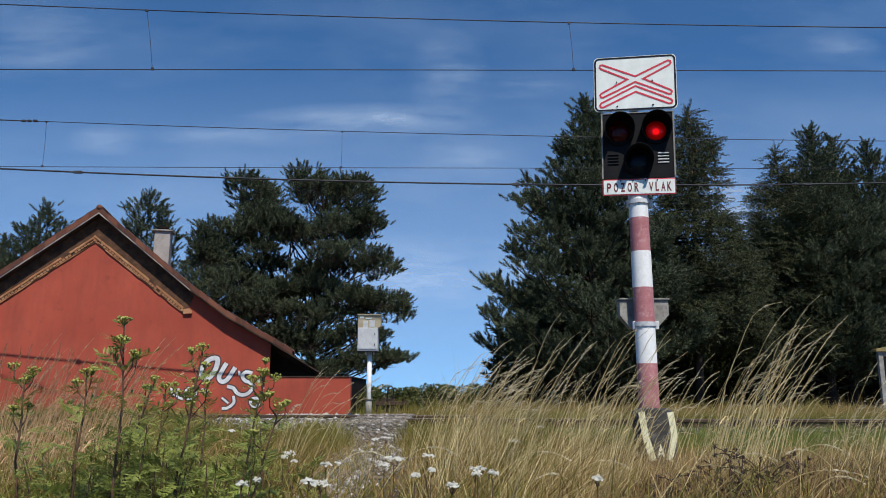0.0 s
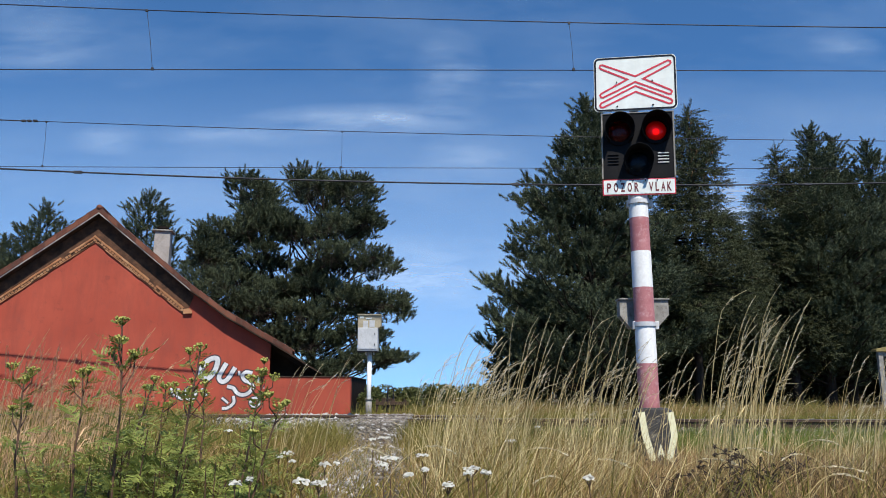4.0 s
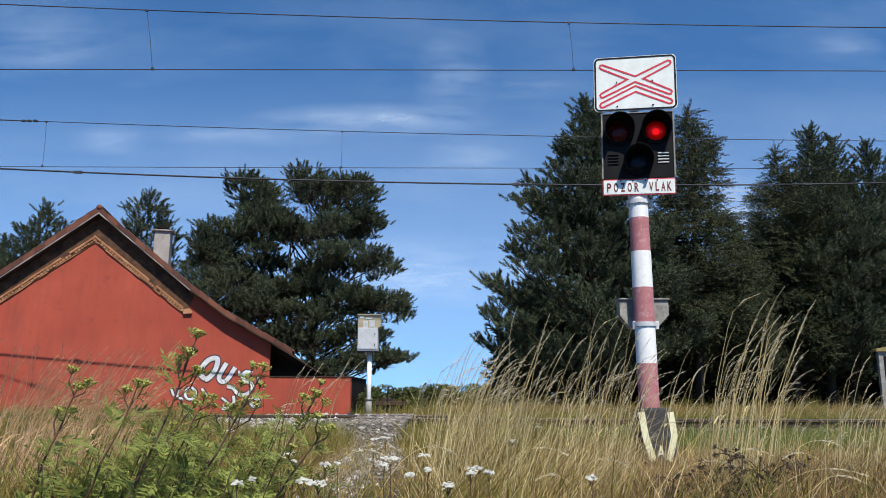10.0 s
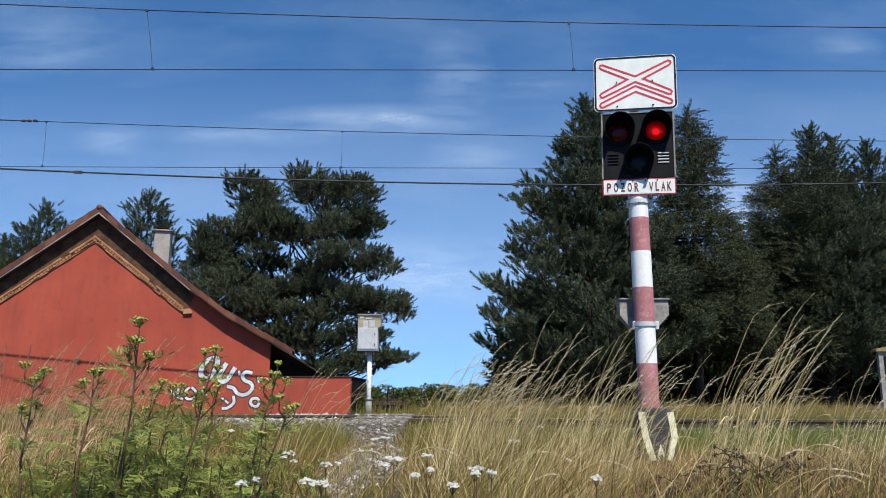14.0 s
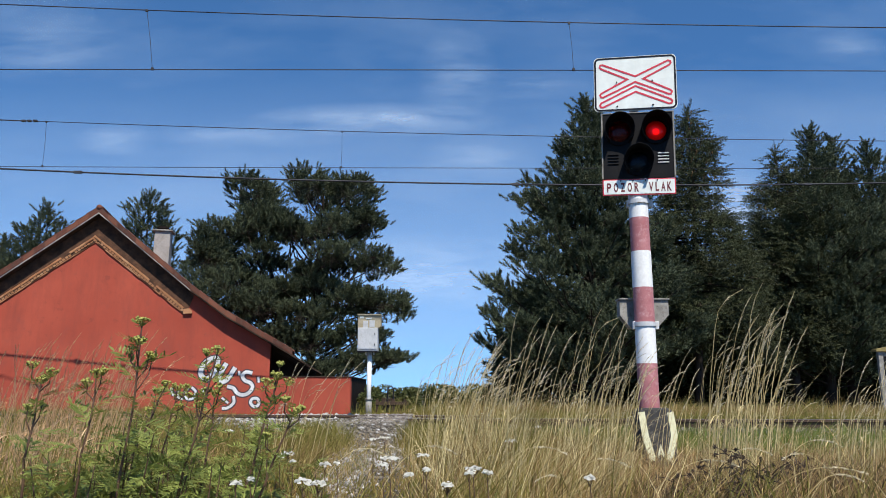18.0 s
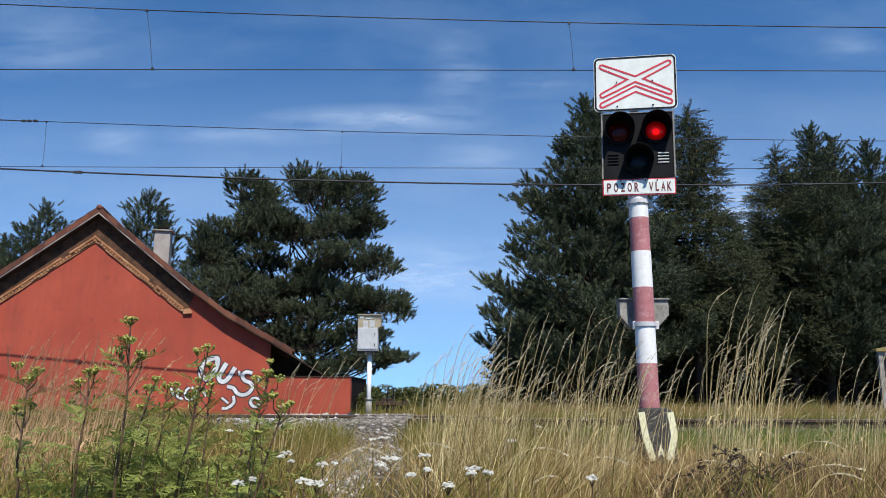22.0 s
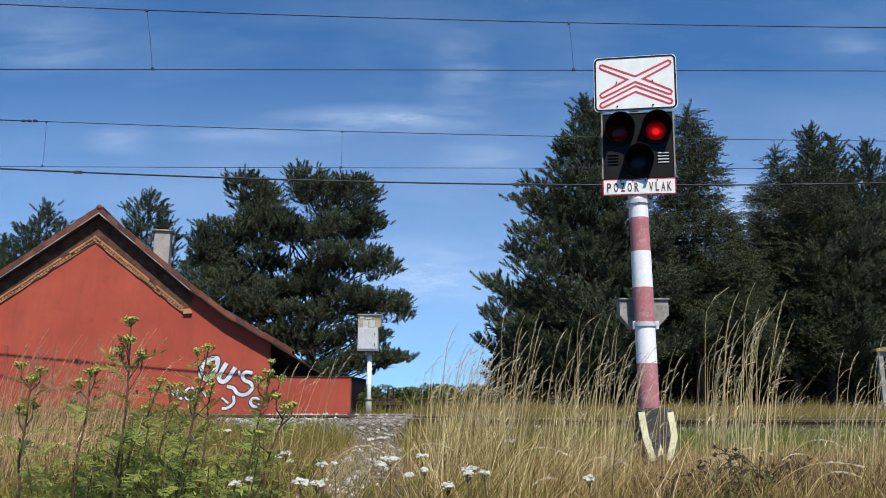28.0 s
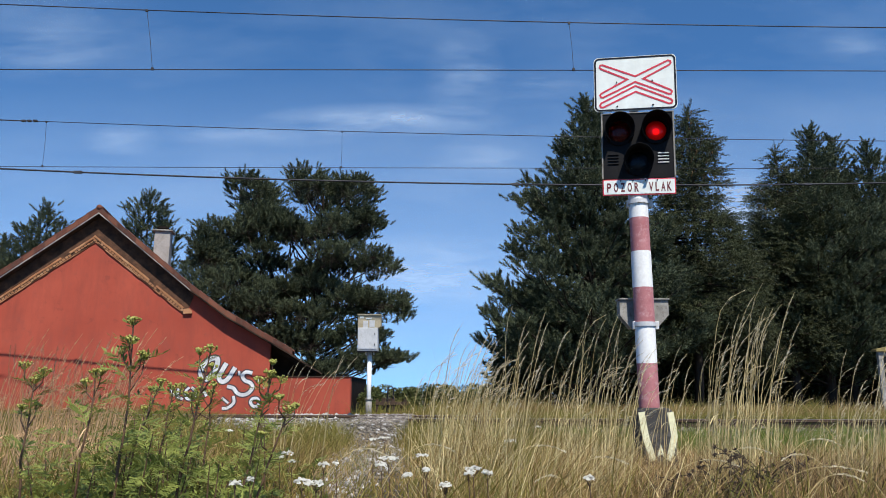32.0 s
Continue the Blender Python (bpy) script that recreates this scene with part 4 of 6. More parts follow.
def build_graffiti():
    """Sprayed strokes with a dark outline, thin on the gable wall."""
    strokes = [
        ([(3.32, 1.02), (3.2, 1.12), (3.2, 1.32), (3.35, 1.53), (3.53, 1.61), (3.63, 1.56), (3.6, 1.35), (3.51, 1.16), (3.38, 1.02), (3.32, 1.02)], 0.058),
        ([(3.88, 1.47), (3.76, 1.24), (3.69, 1.06), (3.78, 0.94), (3.92, 1.0), (4.05, 1.21), (4.13, 1.35)], 0.052),
        ([(4.24, 1.25), (4.26, 1.12)], 0.028),
        ([(4.62, 1.19), (4.44, 1.22), (4.34, 1.11), (4.42, 0.98), (4.58, 0.91), (4.64, 0.78), (4.53, 0.62), (4.36, 0.57), (4.21, 0.63), (4.11, 0.76), (3.93, 0.81)], 0.042),
        ([(4.79, 1.09), (4.81, 0.92)], 0.026),
        ([(5.1, 0.98), (5.05, 0.88), (4.98, 0.74)], 0.034),
        ([(3.8, 0.49), (3.89, 0.42), (3.99, 0.34)], 0.024),
        ([(4.12, 0.54), (4.14, 0.35), (3.98, 0.21), (3.82, 0.19)], 0.034),
        ([(4.85, 0.36), (4.82, 0.28), (4.74, 0.24), (4.65, 0.28), (4.61, 0.36), (4.64, 0.45), (4.73, 0.48), (4.81, 0.45), (4.85, 0.36)], 0.034),
        ([(2.9, 0.78), (2.79, 0.64), (2.86, 0.46), (3.03, 0.48), (3.08, 0.65), (2.96, 0.78)], 0.028),
        ([(2.4, 0.76), (2.49, 0.54)], 0.026),
        ([(2.61, 0.75), (2.59, 0.53), (2.74, 0.45)], 0.026),
        ([(3.24, 0.75), (3.38, 0.53)], 0.03),
    ]
    for pts, w in strokes:
        line = smooth_line(pts)
        bm = bmesh.new()
        ribbon(bm, line, w * 1.15 + 0.036, -0.004, -0.001)
        o = part("graffiti_stroke", bm, SPRAY_DARK, gable, "dark outline of the sprayed lettering")
        bm = bmesh.new()
        ribbon(bm, line, w * 1.15, -0.008, -0.0045)
        part("paint_fill", bm, SPRAY_WHITE, o, "white sprayed stroke")


build_graffiti()


def build_yard_wall():
    w = empty("yard_wall", pose(-4.98, 21.85, 0.0))
    tagged(w, "low red plastered yard wall joined to the house", "wall")
    bm = bmesh.new()
    box(bm, -0.16, 2.32, 0.0, 0.30, -0.2, 1.08)
    part("front_wall", bm, PLASTER, w)
    # the side's shade is given by this near black colour
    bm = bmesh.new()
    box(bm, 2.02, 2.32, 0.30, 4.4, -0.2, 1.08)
    part("return_wall", bm, SHADE_AND_HOOD, w, "side wall coloured dark for its shade")
    bm = bmesh.new()
    box(bm, -0.0, 2.35, -0.03, 0.33, 1.08, 1.105, 0.006)
    box(bm, 1.99, 2.35, 0.331, 4.43, 1.08, 1.105, 0.006)
    part("coping", bm, OLDWOOD, w, "thin dark coping")


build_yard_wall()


# ---- trackside cabinet, gate and board ----
def build_cabinet():
    c = empty("trackside_cabinet", pose(-1.905, 19.5, 0.0))
    tagged(c, "white metal cabinet with tan cover on a galvanised post", "cabinet")
    bm = bmesh.new()
    tube(bm, (0, 0.1, -0.05), (0, 0.1, 1.72), 0.058, None, 16)
    part("post", bm, WHITE_PAINT, c, "pale grey steel post", smooth=True)
    bm = bmesh.new()
    tube(bm, (0, 0.1, -0.05), (0, 0.1, 0.46), 0.078, None, 16)
    tube(bm, (0, 0.1, 0.455), (0, 0.1, 0.49), 0.10, None, 16)
    part("post_socket", bm, BACKBOX, c, "dull grey socket round the foot of the post", smooth=True)
    bm = bmesh.new()
    for x in (-0.09, 0.02, 0.11):
        tube(bm, (x, 0.05, 1.60), (x, 0.05, 1.70), 0.018, None, 8)
    part("cable_gland", bm, GALV, c)
    bm = bmesh.new()
    box(bm, -0.30, 0.22, -0.12, 0.22, 1.70, 2.30, 0.01)
    body = part("cabinet_body", bm, BOX_WHITE, c, "white painted metal body")
    bm = bmesh.new()
    box(bm, -0.275, 0.195, -0.135, -0.121, 1.74, 2.27, 0.006)
    d = part("cabinet_door", bm, BOX_WHITE, body)
    bm = bmesh.new()
    for z in (1.86, 2.14):
        box(bm, 0.135, 0.155, -0.15, -0.136, z - 0.03, z + 0.03, 0.003)
    part("door_latch", bm, SIGN_BLACK, d)
    bm = bmesh.new()
    box(bm, -0.305, 0.225, -0.125, 0.225, 1.675, 1.698, 0.004)
    part("base_plate", bm, SIGN_BLACK, body)
    bm = bmesh.new()
    prism(bm, [(-0.30, 2.302), (0.23, 2.302), (0.29, 2.34), (0.29, 2.62), (-0.30, 2.63)], -0.10, 0.24)
    cover = part("upper_cover", bm, BOX_TAN, c, "tan taped cover above the cabinet")
    bm = bmesh.new()
    prism(bm, [(-0.32, 2.63), (0.30, 2.62), (0.30, 2.645), (-0.32, 2.655)], -0.14, 0.27)
    part("cover_lid", bm, BOX_TAN, cover)
    for x0, x1, z0, z1 in ((-0.17, -0.045, 2.30, 2.48), (-0.005, 0.13, 2.32, 2.49), (-0.25, -0.16, 2.54, 2.59), (-0.09, 0.05, 2.52, 2.555)):
        bm = bmesh.new()
        box(bm, x0, x1, -0.112, -0.101, z0, z1, 0.003)
        part("paper_label", bm, BOX_WHITE if z1 < 2.5 else SIGN_WHITE, cover)


build_cabinet()


def build_gate():
    g = empty("gate_frame", pose(-1.545, 21.2, 0.0))
    tagged(g, "dark bent steel gate frame beside the path", "gate")
    v, f = sweep_arrays([(0.02, 0, 0.0), (0.0, 0, 0.55), (0.02, 0, 0.78), (0.10, 0, 0.84), (0.17, 0, 0.74), (0.17, 0, 0.45)], [0.022] * 6, 8)
    soup("bent_tube", v, f, SIGN_BLACK, g, smooth=True)
    for x in (-0.28, 0.17, 0.5):
        bm = bmesh.new()
        box(bm, x - 0.035, x + 0.035, -0.03, 0.03, -0.1, 0.46, 0.006)
        part("post", bm, OLDWOOD, g)
    bm = bmesh.new()
    box(bm, -0.32, 0.60, -0.055, -0.032, 0.30, 0.40, 0.006)
    part("rail_board", bm, OLDWOOD, g)
    for k, top in enumerate((0.50, 0.47, 0.49, 0.36, 0.33)):
        bm = bmesh.new()
        box(bm, -0.16 + k * 0.128, -0.045 + k * 0.128, 0.031, 0.052, 0.02, top, 0.006)
        part("board", bm, OLDWOOD, g)
    bm = bmesh.new()
    box(bm, -0.20, 0.08, -0.9, -0.65, -0.05, 0.11, 0.015)
    k = part("concrete_block", bm, BRICK)
    k.matrix_world = pose(-1.50, 21.0, 0.0)
    tagged(k, "weathered reddish masonry block on the ground", "block")


build_gate()


def build_board():
    b = empty("notice_board", pose(11.11, 19.2, 0.0))
    tagged(b, "grey framed board with yellow top edge beside the track", "sign board")
    for x in (0.06, 1.24):
        bm = bmesh.new()
        box(bm, x - 0.06, x + 0.06, -0.05, 0.05, -0.1, 1.70, 0.01)
        part("post", bm, BACKBOX, b)
    bm = bmesh.new()
    box(bm, 0.125, 1.175, -0.02, 0.03, 0.72, 1.58, 0.006)
    part("panel", bm, LAMP_BLACK, b, "dark panel")
    bm = bmesh.new()
    box(bm, 0.125, 1.175, -0.045, 0.045, 1.585, 1.69, 0.008)
    part("top_rail", bm, BACKBOX, b)
    bm = bmesh.new()
    prism(bm, [(-0.08, 1.705), (1.38, 1.705), (1.38, 1.76), (0.65, 1.90), (-0.08, 1.76)], -0.12, 0.12)
    part("cap", bm, BOARD_YELLOW, b, "yellow painted cap")


build_board()


# ---- trees ----
def brush_template(n, length, needle, width, seed, spread=0.75):
    """A shoot that points up: needles standing off a short twig like a bottle brush, one thin triangle each."""
    rng = np.random.default_rng(seed)
    out = []
    for i in range(n):
        h = (i + rng.random()) / n
        a = i * 2.4 + rng.normal(0, 0.3)
        d = np.array([math.cos(a) * spread, math.sin(a) * spread, 0.55 + 0.6 * h])
        d /= np.linalg.norm(d)
        p = np.array([0, 0, h * length])
        side = np.cross(d, rng.normal(0, 1, 3))
        side /= np.linalg.norm(side)
        l = needle * rng.uniform(0.75, 1.2) * (1.0 - 0.35 * h)
        out.append([p - side * width / 2, p + side * width / 2, p + d * l])
    return np.array(out)


BRUSHES = [brush_template(44, 0.30, 0.125, 0.022, s, 0.8) for s in range(5)]
COARSE = [brush_template(16, 0.27, 0.14, 0.042, 40 + s) for s in range(4)]
SPRAYS = [brush_template(24, 0.36, 0.09, 0.022, 20 + s, 0.9) for s in range(5)]


def frames_for(dirs, rng):
    """Turning matrices that send z to each direction."""
    d = dirs / (np.linalg.norm(dirs, axis=1)[:, None] + 1e-9)
    ref = rng.normal(size=d.shape)
    u = np.cross(d, ref)
    u /= np.linalg.norm(u, axis=1)[:, None] + 1e-9
    w = np.cross(d, u)
    return np.stack([u, w, d], axis=2)


class Crown:
    """Gathers the shoots and the limbs of one tree."""

    def __init__(self, seed):
        self.rng = np.random.default_rng(seed)
        self.points, self.dirs, self.scale, self.limbs = [], [], [], []

    def clump(self, c, out, count, spread, up=1.0, size=1.0):
        """A handful of shoots round c that fan out and turn upwards."""
        rng = self.rng
        o = rng.normal(0, 1, (count, 3))
        self.points.append(c + o * np.array([spread, spread, spread * 0.55]))
        self.dirs.append(o * np.array([0.46, 0.46, 0.2]) + np.asarray(out) * 0.55 + np.array([0, 0, up]) + rng.normal(0, 0.16, (count, 3)))
        self.scale.append(rng.uniform(0.7, 1.35, count) * size)

    def limb(self, pts, radii, n=5):
        self.limbs.append(sweep_arrays(np.array(pts), radii, n))

    def finish(self, tree, mat, templates):
        tagged(soup("branchwork", *gather(self.limbs), BARK, tree), kind="stuff")
        points, dirs, scale = np.concatenate(self.points), np.concatenate(self.dirs), np.concatenate(self.scale)
        m = frames_for(dirs, self.rng)
        pick = self.rng.integers(0, len(templates), len(points))
        chunks = []
        for k, t in enumerate(templates):
            s = pick == k
            v = np.einsum("nij,tkj->ntki", m[s], t) * scale[s][:, None, None, None] + points[s][:, None, None, :]
            chunks.append(v.reshape(-1, 3))
        v = np.concatenate(chunks)
        soup("crown", v, np.arange(len(v)).reshape(-1, 3), mat, tree)
        return points


def profile(rows, z):
    zs = [r[0] for r in rows]
    return np.interp(z, zs, [r[1] for r in rows]), np.interp(z, zs, [r[2] for r in rows])


def build_conifer(name, x, y, rows, seed, mat, label, boughs=90, count=8, rise=0.25, trunk_r=0.16, size=1.0, fill=1.0, templates=BRUSHES, cones=0, up=1.0):
    """A conifer. rows: height, reach to the left and to the right, from low to high."""
    crown = Crown(seed)
    rng = crown.rng
    top, zlow = rows[-1][0], rows[0][0]
    tree = empty(name, pose(x, y, 0.0))
    tagged(tree, label, "tree", group="trees behind the railway")
    bend = rng.normal(0, 0.08, 2)
    tz = np.linspace(-0.1, top - 0.15, 12)
    tx, ty = bend[0] * np.sin(2.2 * tz / top), bend[1] * np.sin(1.7 * tz / top)
    soup("trunk", *sweep_arrays(np.stack([tx, ty, tz], 1), np.maximum(trunk_r * (1 - tz / top) ** 0.8, 0.012), 8), BARK, tree, smooth=True)
    for i in range(boughs):
        q = (i + rng.uniform(0, 1)) / boughs
        zt = zlow + (top - 0.2 - zlow) * q ** 0.95
        left, right = profile(rows, zt)
        a = i * 2.39996 + rng.normal(0, 0.25)
        c = math.cos(a)
        reach = (right if c > 0 else left) * abs(c) + 0.5 * (left + right) * (1 - abs(c))
        reach *= rng.uniform(0.80, 1.0) if rng.random() < 0.8 else rng.uniform(0.42, 0.8)
        reach = max(reach - 0.16 * size, 0.10)
        z0 = max(zt - reach * rise, 0.2 + 0.3 * rng.random())
        px, py = np.interp(z0, tz, tx), np.interp(z0, tz, ty)
        s = np.linspace(0, 1, 6)
        bow = np.stack([px + s * reach * c, py + s * reach * math.sin(a), z0 + (zt - z0) * (0.45 * s + 0.55 * s ** 2.2)], 1)
        bow += rng.normal(0, 0.022, bow.shape) * s[:, None] * reach
        crown.limb(bow, 0.012 + 0.028 * (reach / 4) * (1 - s) ** 0.8 + 0.003)
        out = np.array([c, math.sin(a), 0.0])
        side = np.array([-out[1], out[0], 0.0])
        m = max(1, int(round((0.8 + reach * 2.9) * fill)))
        for k in range(m):
            t = 1 - 0.72 * (k / m) ** 1.3 * rng.uniform(0.8, 1.15) if reach > 0.5 else rng.uniform(0.3, 1)
            t = min(max(t, 0.15), 1.0)
            p = np.array([np.interp(t, s, bow[:, j]) for j in range(3)])
            if k:
                off = side * rng.normal(0, 0.14 + 0.26 * min(reach, 2.5) * (1.08 - t)) + out * rng.normal(0, 0.08) + [0, 0, rng.normal(0.03 * up, 0.06)]
                crown.limb([p, p + off * 0.55 - [0, 0, 0.02], p + off], [0.008, 0.006, 0.004], 4)
                p = p + off
            n = max(3, int(count * rng.uniform(0.6, 1.4) * min(1.0, 0.45 + 0.5 * reach)))
            crown.clump(p, out, n, (0.09 + 0.09 * rng.random()) * size, up * rng.uniform(0.75, 1.25), size)
    for zz in np.arange(top - 1.0, top - 0.1, 0.09):
        crown.clump(np.array([np.interp(zz, tz, tx), np.interp(zz, tz, ty), zz]), (0, 0, 0), 3, 0.03, 0.9, 0.9)
    points = crown.finish(tree, mat, templates)
    if cones:
        high = points[points[:, 2] > top * 0.72]
        ch = [sweep_arrays(np.array([p, p - [0, 0, 0.05], p - [0, 0, 0.12]]), [0.012, 0.022, 0.006], 6) for p in high[rng.integers(0, len(high), cones)]]
        tagged(soup("cones", *gather(ch), CONE, tree, smooth=True), "hanging brown cones", kind="stuff")
    return tree


PINE = "tall dark green pine with clumped needles behind the railway"
LOBES = [(-2.6, 9.1, 1.02, 0.9), (-3.65, 7.3, 0.95, 0.62), (-3.95, 6.2, 0.95, 0.72), (-2.85, 5.1, 1.4, 0.9), (-0.06, 9.2, 1.0, 1.0), (1.7, 9.2, 0.98, 0.95), (2.3, 7.95, 0.75, 0.6), (-1.3, 8.0, 0.6, 0.6), (-0.82, 7.4, 0.95, 0.6),
         (0.92, 7.6, 1.2, 0.7), (2.6, 6.2, 1.15, 0.5), (1.16, 6.1, 0.95, 0.55), (-0.3, 5.7, 0.6, 0.4), (3.3, 4.3, 1.3, 0.45), (1.82, 4.5, 1.15, 0.7), (-0.04, 3.85, 1.1, 0.65), (2.22, 3.0, 1.1, 0.55), (0.34, 2.6, 1.2, 0.6),
         (-1.75, 4.15, 1.05, 0.7), (3.45, 2.1, 0.7, 0.22), (2.36, 1.9, 1.05, 0.4), (0.62, 1.6, 1.15, 0.45), (-2.61, 7.5, 0.95, 0.7), (-2.2, 8.1, 0.8, 0.7), (-4.4, 6.75, 0.5, 0.45), (-3.15, 3.9, 1.2, 0.7), (-1.9, 6.3, 0.7, 0.45), (0.5, 5.0, 0.8, 0.5), (-1.0, 5.0, 0.5, 0.35), (-1.0, 2.9, 0.9, 0.6)]


def build_lobed_pine(x, y, lobes, seed, label):
    """An old pine whose crown hangs in separate lobes on crooked limbs."""
    crown = Crown(seed)
    rng = crown.rng
    tree = empty("pine_tree", pose(x, y, 0.0))
    tagged(tree, label, "tree", group="trees behind the railway")
    for dx, lean, top in ((0.0, 0.5, 9.3), (-0.9, -1.8, 9.0)):
        tz = np.linspace(-0.1, top, 10)
        k = tz / top
        soup("trunk", *sweep_arrays(np.stack([dx + lean * k ** 1.6 + 0.08 * np.sin(5 * k), 0.1 * np.sin(4 * k + dx), tz], 1), np.maximum(0.20 * (1 - k) ** 0.8, 0.025), 8), BARK, tree, smooth=True)
    for cx, cz, rx, rz in lobes:
        for back in (-0.8, 0.0, 0.8):
            c = np.array([cx + rng.normal(0, 0.10), back * (1.0 + rx * 0.7) + rng.normal(0, 0.3), cz + rng.normal(0, 0.07)])
            z0 = max(0.8, cz - 0.5 * abs(cx) - 0.8) + rng.uniform(-0.5, 0.7)
            tx = 0.5 * (max(z0, 0.1) / 9.2) ** 1.6 if cx > -1.6 else -0.9 - 1.8 * (max(z0, 0.1) / 9.0) ** 1.6
            root = np.array([tx, 0, z0])
            mid = (root + c) / 2 + rng.normal(0, 0.25, 3) - [0, 0, 0.05]
            crown.limb([root, mid, c - [0, 0, rz * 0.4], c], [0.045, 0.032, 0.018, 0.008], 6)
            for _ in range(int(11 + 19 * rx * rz)):
                o = rng.normal(0, 1, 3)
                o /= np.linalg.norm(o)
                o[2] = abs(o[2]) if rng.random() < 0.55 else o[2]
                p = c + o * rng.uniform(0.4, 1.0) ** 0.5 * np.array([rx, rx * 0.8, rz]) * 0.95 - [0, 0, 0.12]
                root2 = c + rng.normal(0, 0.35, 3) * [rx, rx * 0.6, rz * 0.6] - [0, 0, rz * 0.4]
                crown.limb([root2, (root2 + p) / 2 - [0, 0, 0.1], p], [0.009, 0.006, 0.003], 4)
                crown.clump(p, o * [1, 1, 0], int(rng.uniform(6, 11)), 0.14, rng.uniform(0.7, 1.2), 1.0)
    for _ in range(26):     # bare limbs inside the crown
        a = np.array([rng.uniform(-1.2, 0.6), rng.normal(0, 0.3), rng.uniform(3.5, 6.5)])
        b = a + [rng.normal(0, 1.1), rng.normal(0, 0.8), rng.uniform(0.8, 2.2)]
        crown.limb([a, (a + b) / 2 + rng.normal(0, 0.12, 3), b], [0.04, 0.028, 0.012])
    crown.finish(tree, NEEDLES, BRUSHES)


build_lobed_pine(-5.7, 32.0, LOBES, 11, "broad dark green pine with gaps in its crown")
build_conifer("pine_tree", 4.65, 23.0, [(1.4, 2.9, 2.2), (2.0, 3.7, 2.9), (2.5, 4.45, 3.4), (2.9, 4.0, 3.4), (3.25, 2.1, 3.3), (3.6, 3.9, 3.2), (4.25, 3.7, 3.0), (4.7, 1.9, 2.9), (5.35, 3.4, 2.8), (5.6, 2.4, 2.6), (6.1, 1.4, 2.5), (6.5, 2.4, 2.2), (7.35, 2.5, 1.8), (7.55, 1.1, 1.6), (8.3, 1.25, 1.3), (9.1, 0.65, 0.8), (9.6, 0.34, 0.4), (10.15, 0.08, 0.1)], 12, NEEDLES, PINE, boughs=175, count=9, rise=0.42, trunk_r=0.2)
build_conifer("spruce_tree", 8.1, 24.0, [(1.9, 2.3, 2.3), (3.4, 2.5, 2.4), (5.7, 1.9, 1.5), (6.35, 1.6, 1.35), (6.8, 1.2, 0.75), (7.1, 1.1, 1.25), (7.5, 1.0, 1.2), (8.0, 0.9, 0.85), (8.75, 0.75, 1.0), (9.0, 0.5, 0.35), (9.3, 0.5, 0.62), (9.7, 0.2, 0.25), (10.15, 0.05, 0.05)], 13, NEEDLES_DARK, "dark spruce with drooping branches and brown cones", boughs=200, count=15, rise=-0.12, size=0.95, cones=160, templates=SPRAYS, up=-0.12)
for px, py, rows, seed, boughs in (
        (13.33, 26.0, [(1.6, 2.2, 2.3), (4.2, 2.9, 2.9), (6.5, 2.4, 2.4), (8.0, 1.4, 1.5), (8.6, 0.75, 0.8), (9.1, 0.55, 0.6), (9.6, 0.35, 0.35), (10.2, 0.06, 0.06)], 14, 150),
        (14.4, 26.6, [(1.6, 2.0, 2.2), (6.0, 2.0, 2.2), (8.0, 1.2, 1.3), (9.0, 0.75, 0.7), (9.6, 0.4, 0.4), (10.1, 0.06, 0.06)], 17, 110),
        (15.65, 26.4, [(1.5, 2.0, 2.4), (6.0, 2.0, 2.4), (8.0, 1.2, 1.6), (9.0, 0.6, 0.85), (9.8, 0.08, 0.1)], 18, 100),
        (17.3, 27.5, [(2.6, 2.2, 2.4), (3.6, 2.8, 3.4), (6.0, 2.5, 3.2), (8.0, 1.2, 2.2), (8.9, 0.2, 0.3)], 15, 80)):
    build_conifer("pine_tree", px, py, rows, seed, NEEDLES, PINE, boughs=boughs, count=7, rise=0.45, size=1.05, trunk_r=0.19)
build_conifer("spruce_tree", 12.0, 25.6, [(1.5, 1.9, 1.8), (4.5, 1.7, 1.7), (6.0, 1.35, 1.4), (7.3, 1.15, 1.2), (7.8, 0.8, 0.9), (8.6, 0.4, 0.5), (9.4, 0.07, 0.1)], 19, NEEDLES_DARK, "dark spruce with drooping branches between the pines", boughs=130, count=13, rise=-0.1, size=1.0, cones=60, templates=SPRAYS, up=-0.05)
for i, (bx, by, h, w) in enumerate(((3.7, 27.0, 4.4, 1.9), (9.6, 28.5, 4.8, 2.6), (6.4, 28.0, 7.2, 2.6), (11.6, 31.0, 5.6, 2.8), (15.3, 32.0, 6.6, 3.0), (18.8, 30.0, 7.6, 3.2), (8.0, 31.5, 5.4, 2.6), (13.2, 29.5, 5.2, 2.7), (10.6, 30.0, 4.6, 2.4), (17.4, 32.0, 5.4, 2.7))):
    build_conifer("spruce_tree", bx, by, [(0.3, w, w), (h * 0.45, w, w), (h * 0.75, w * 0.55, w * 0.55), (h, 0.15, 0.15)], 30 + i, NEEDLES_DARK, "dense dark young spruce in the belt of trees", boughs=70, count=7, rise=0.1, size=2.0, fill=0.8, templates=COARSE)
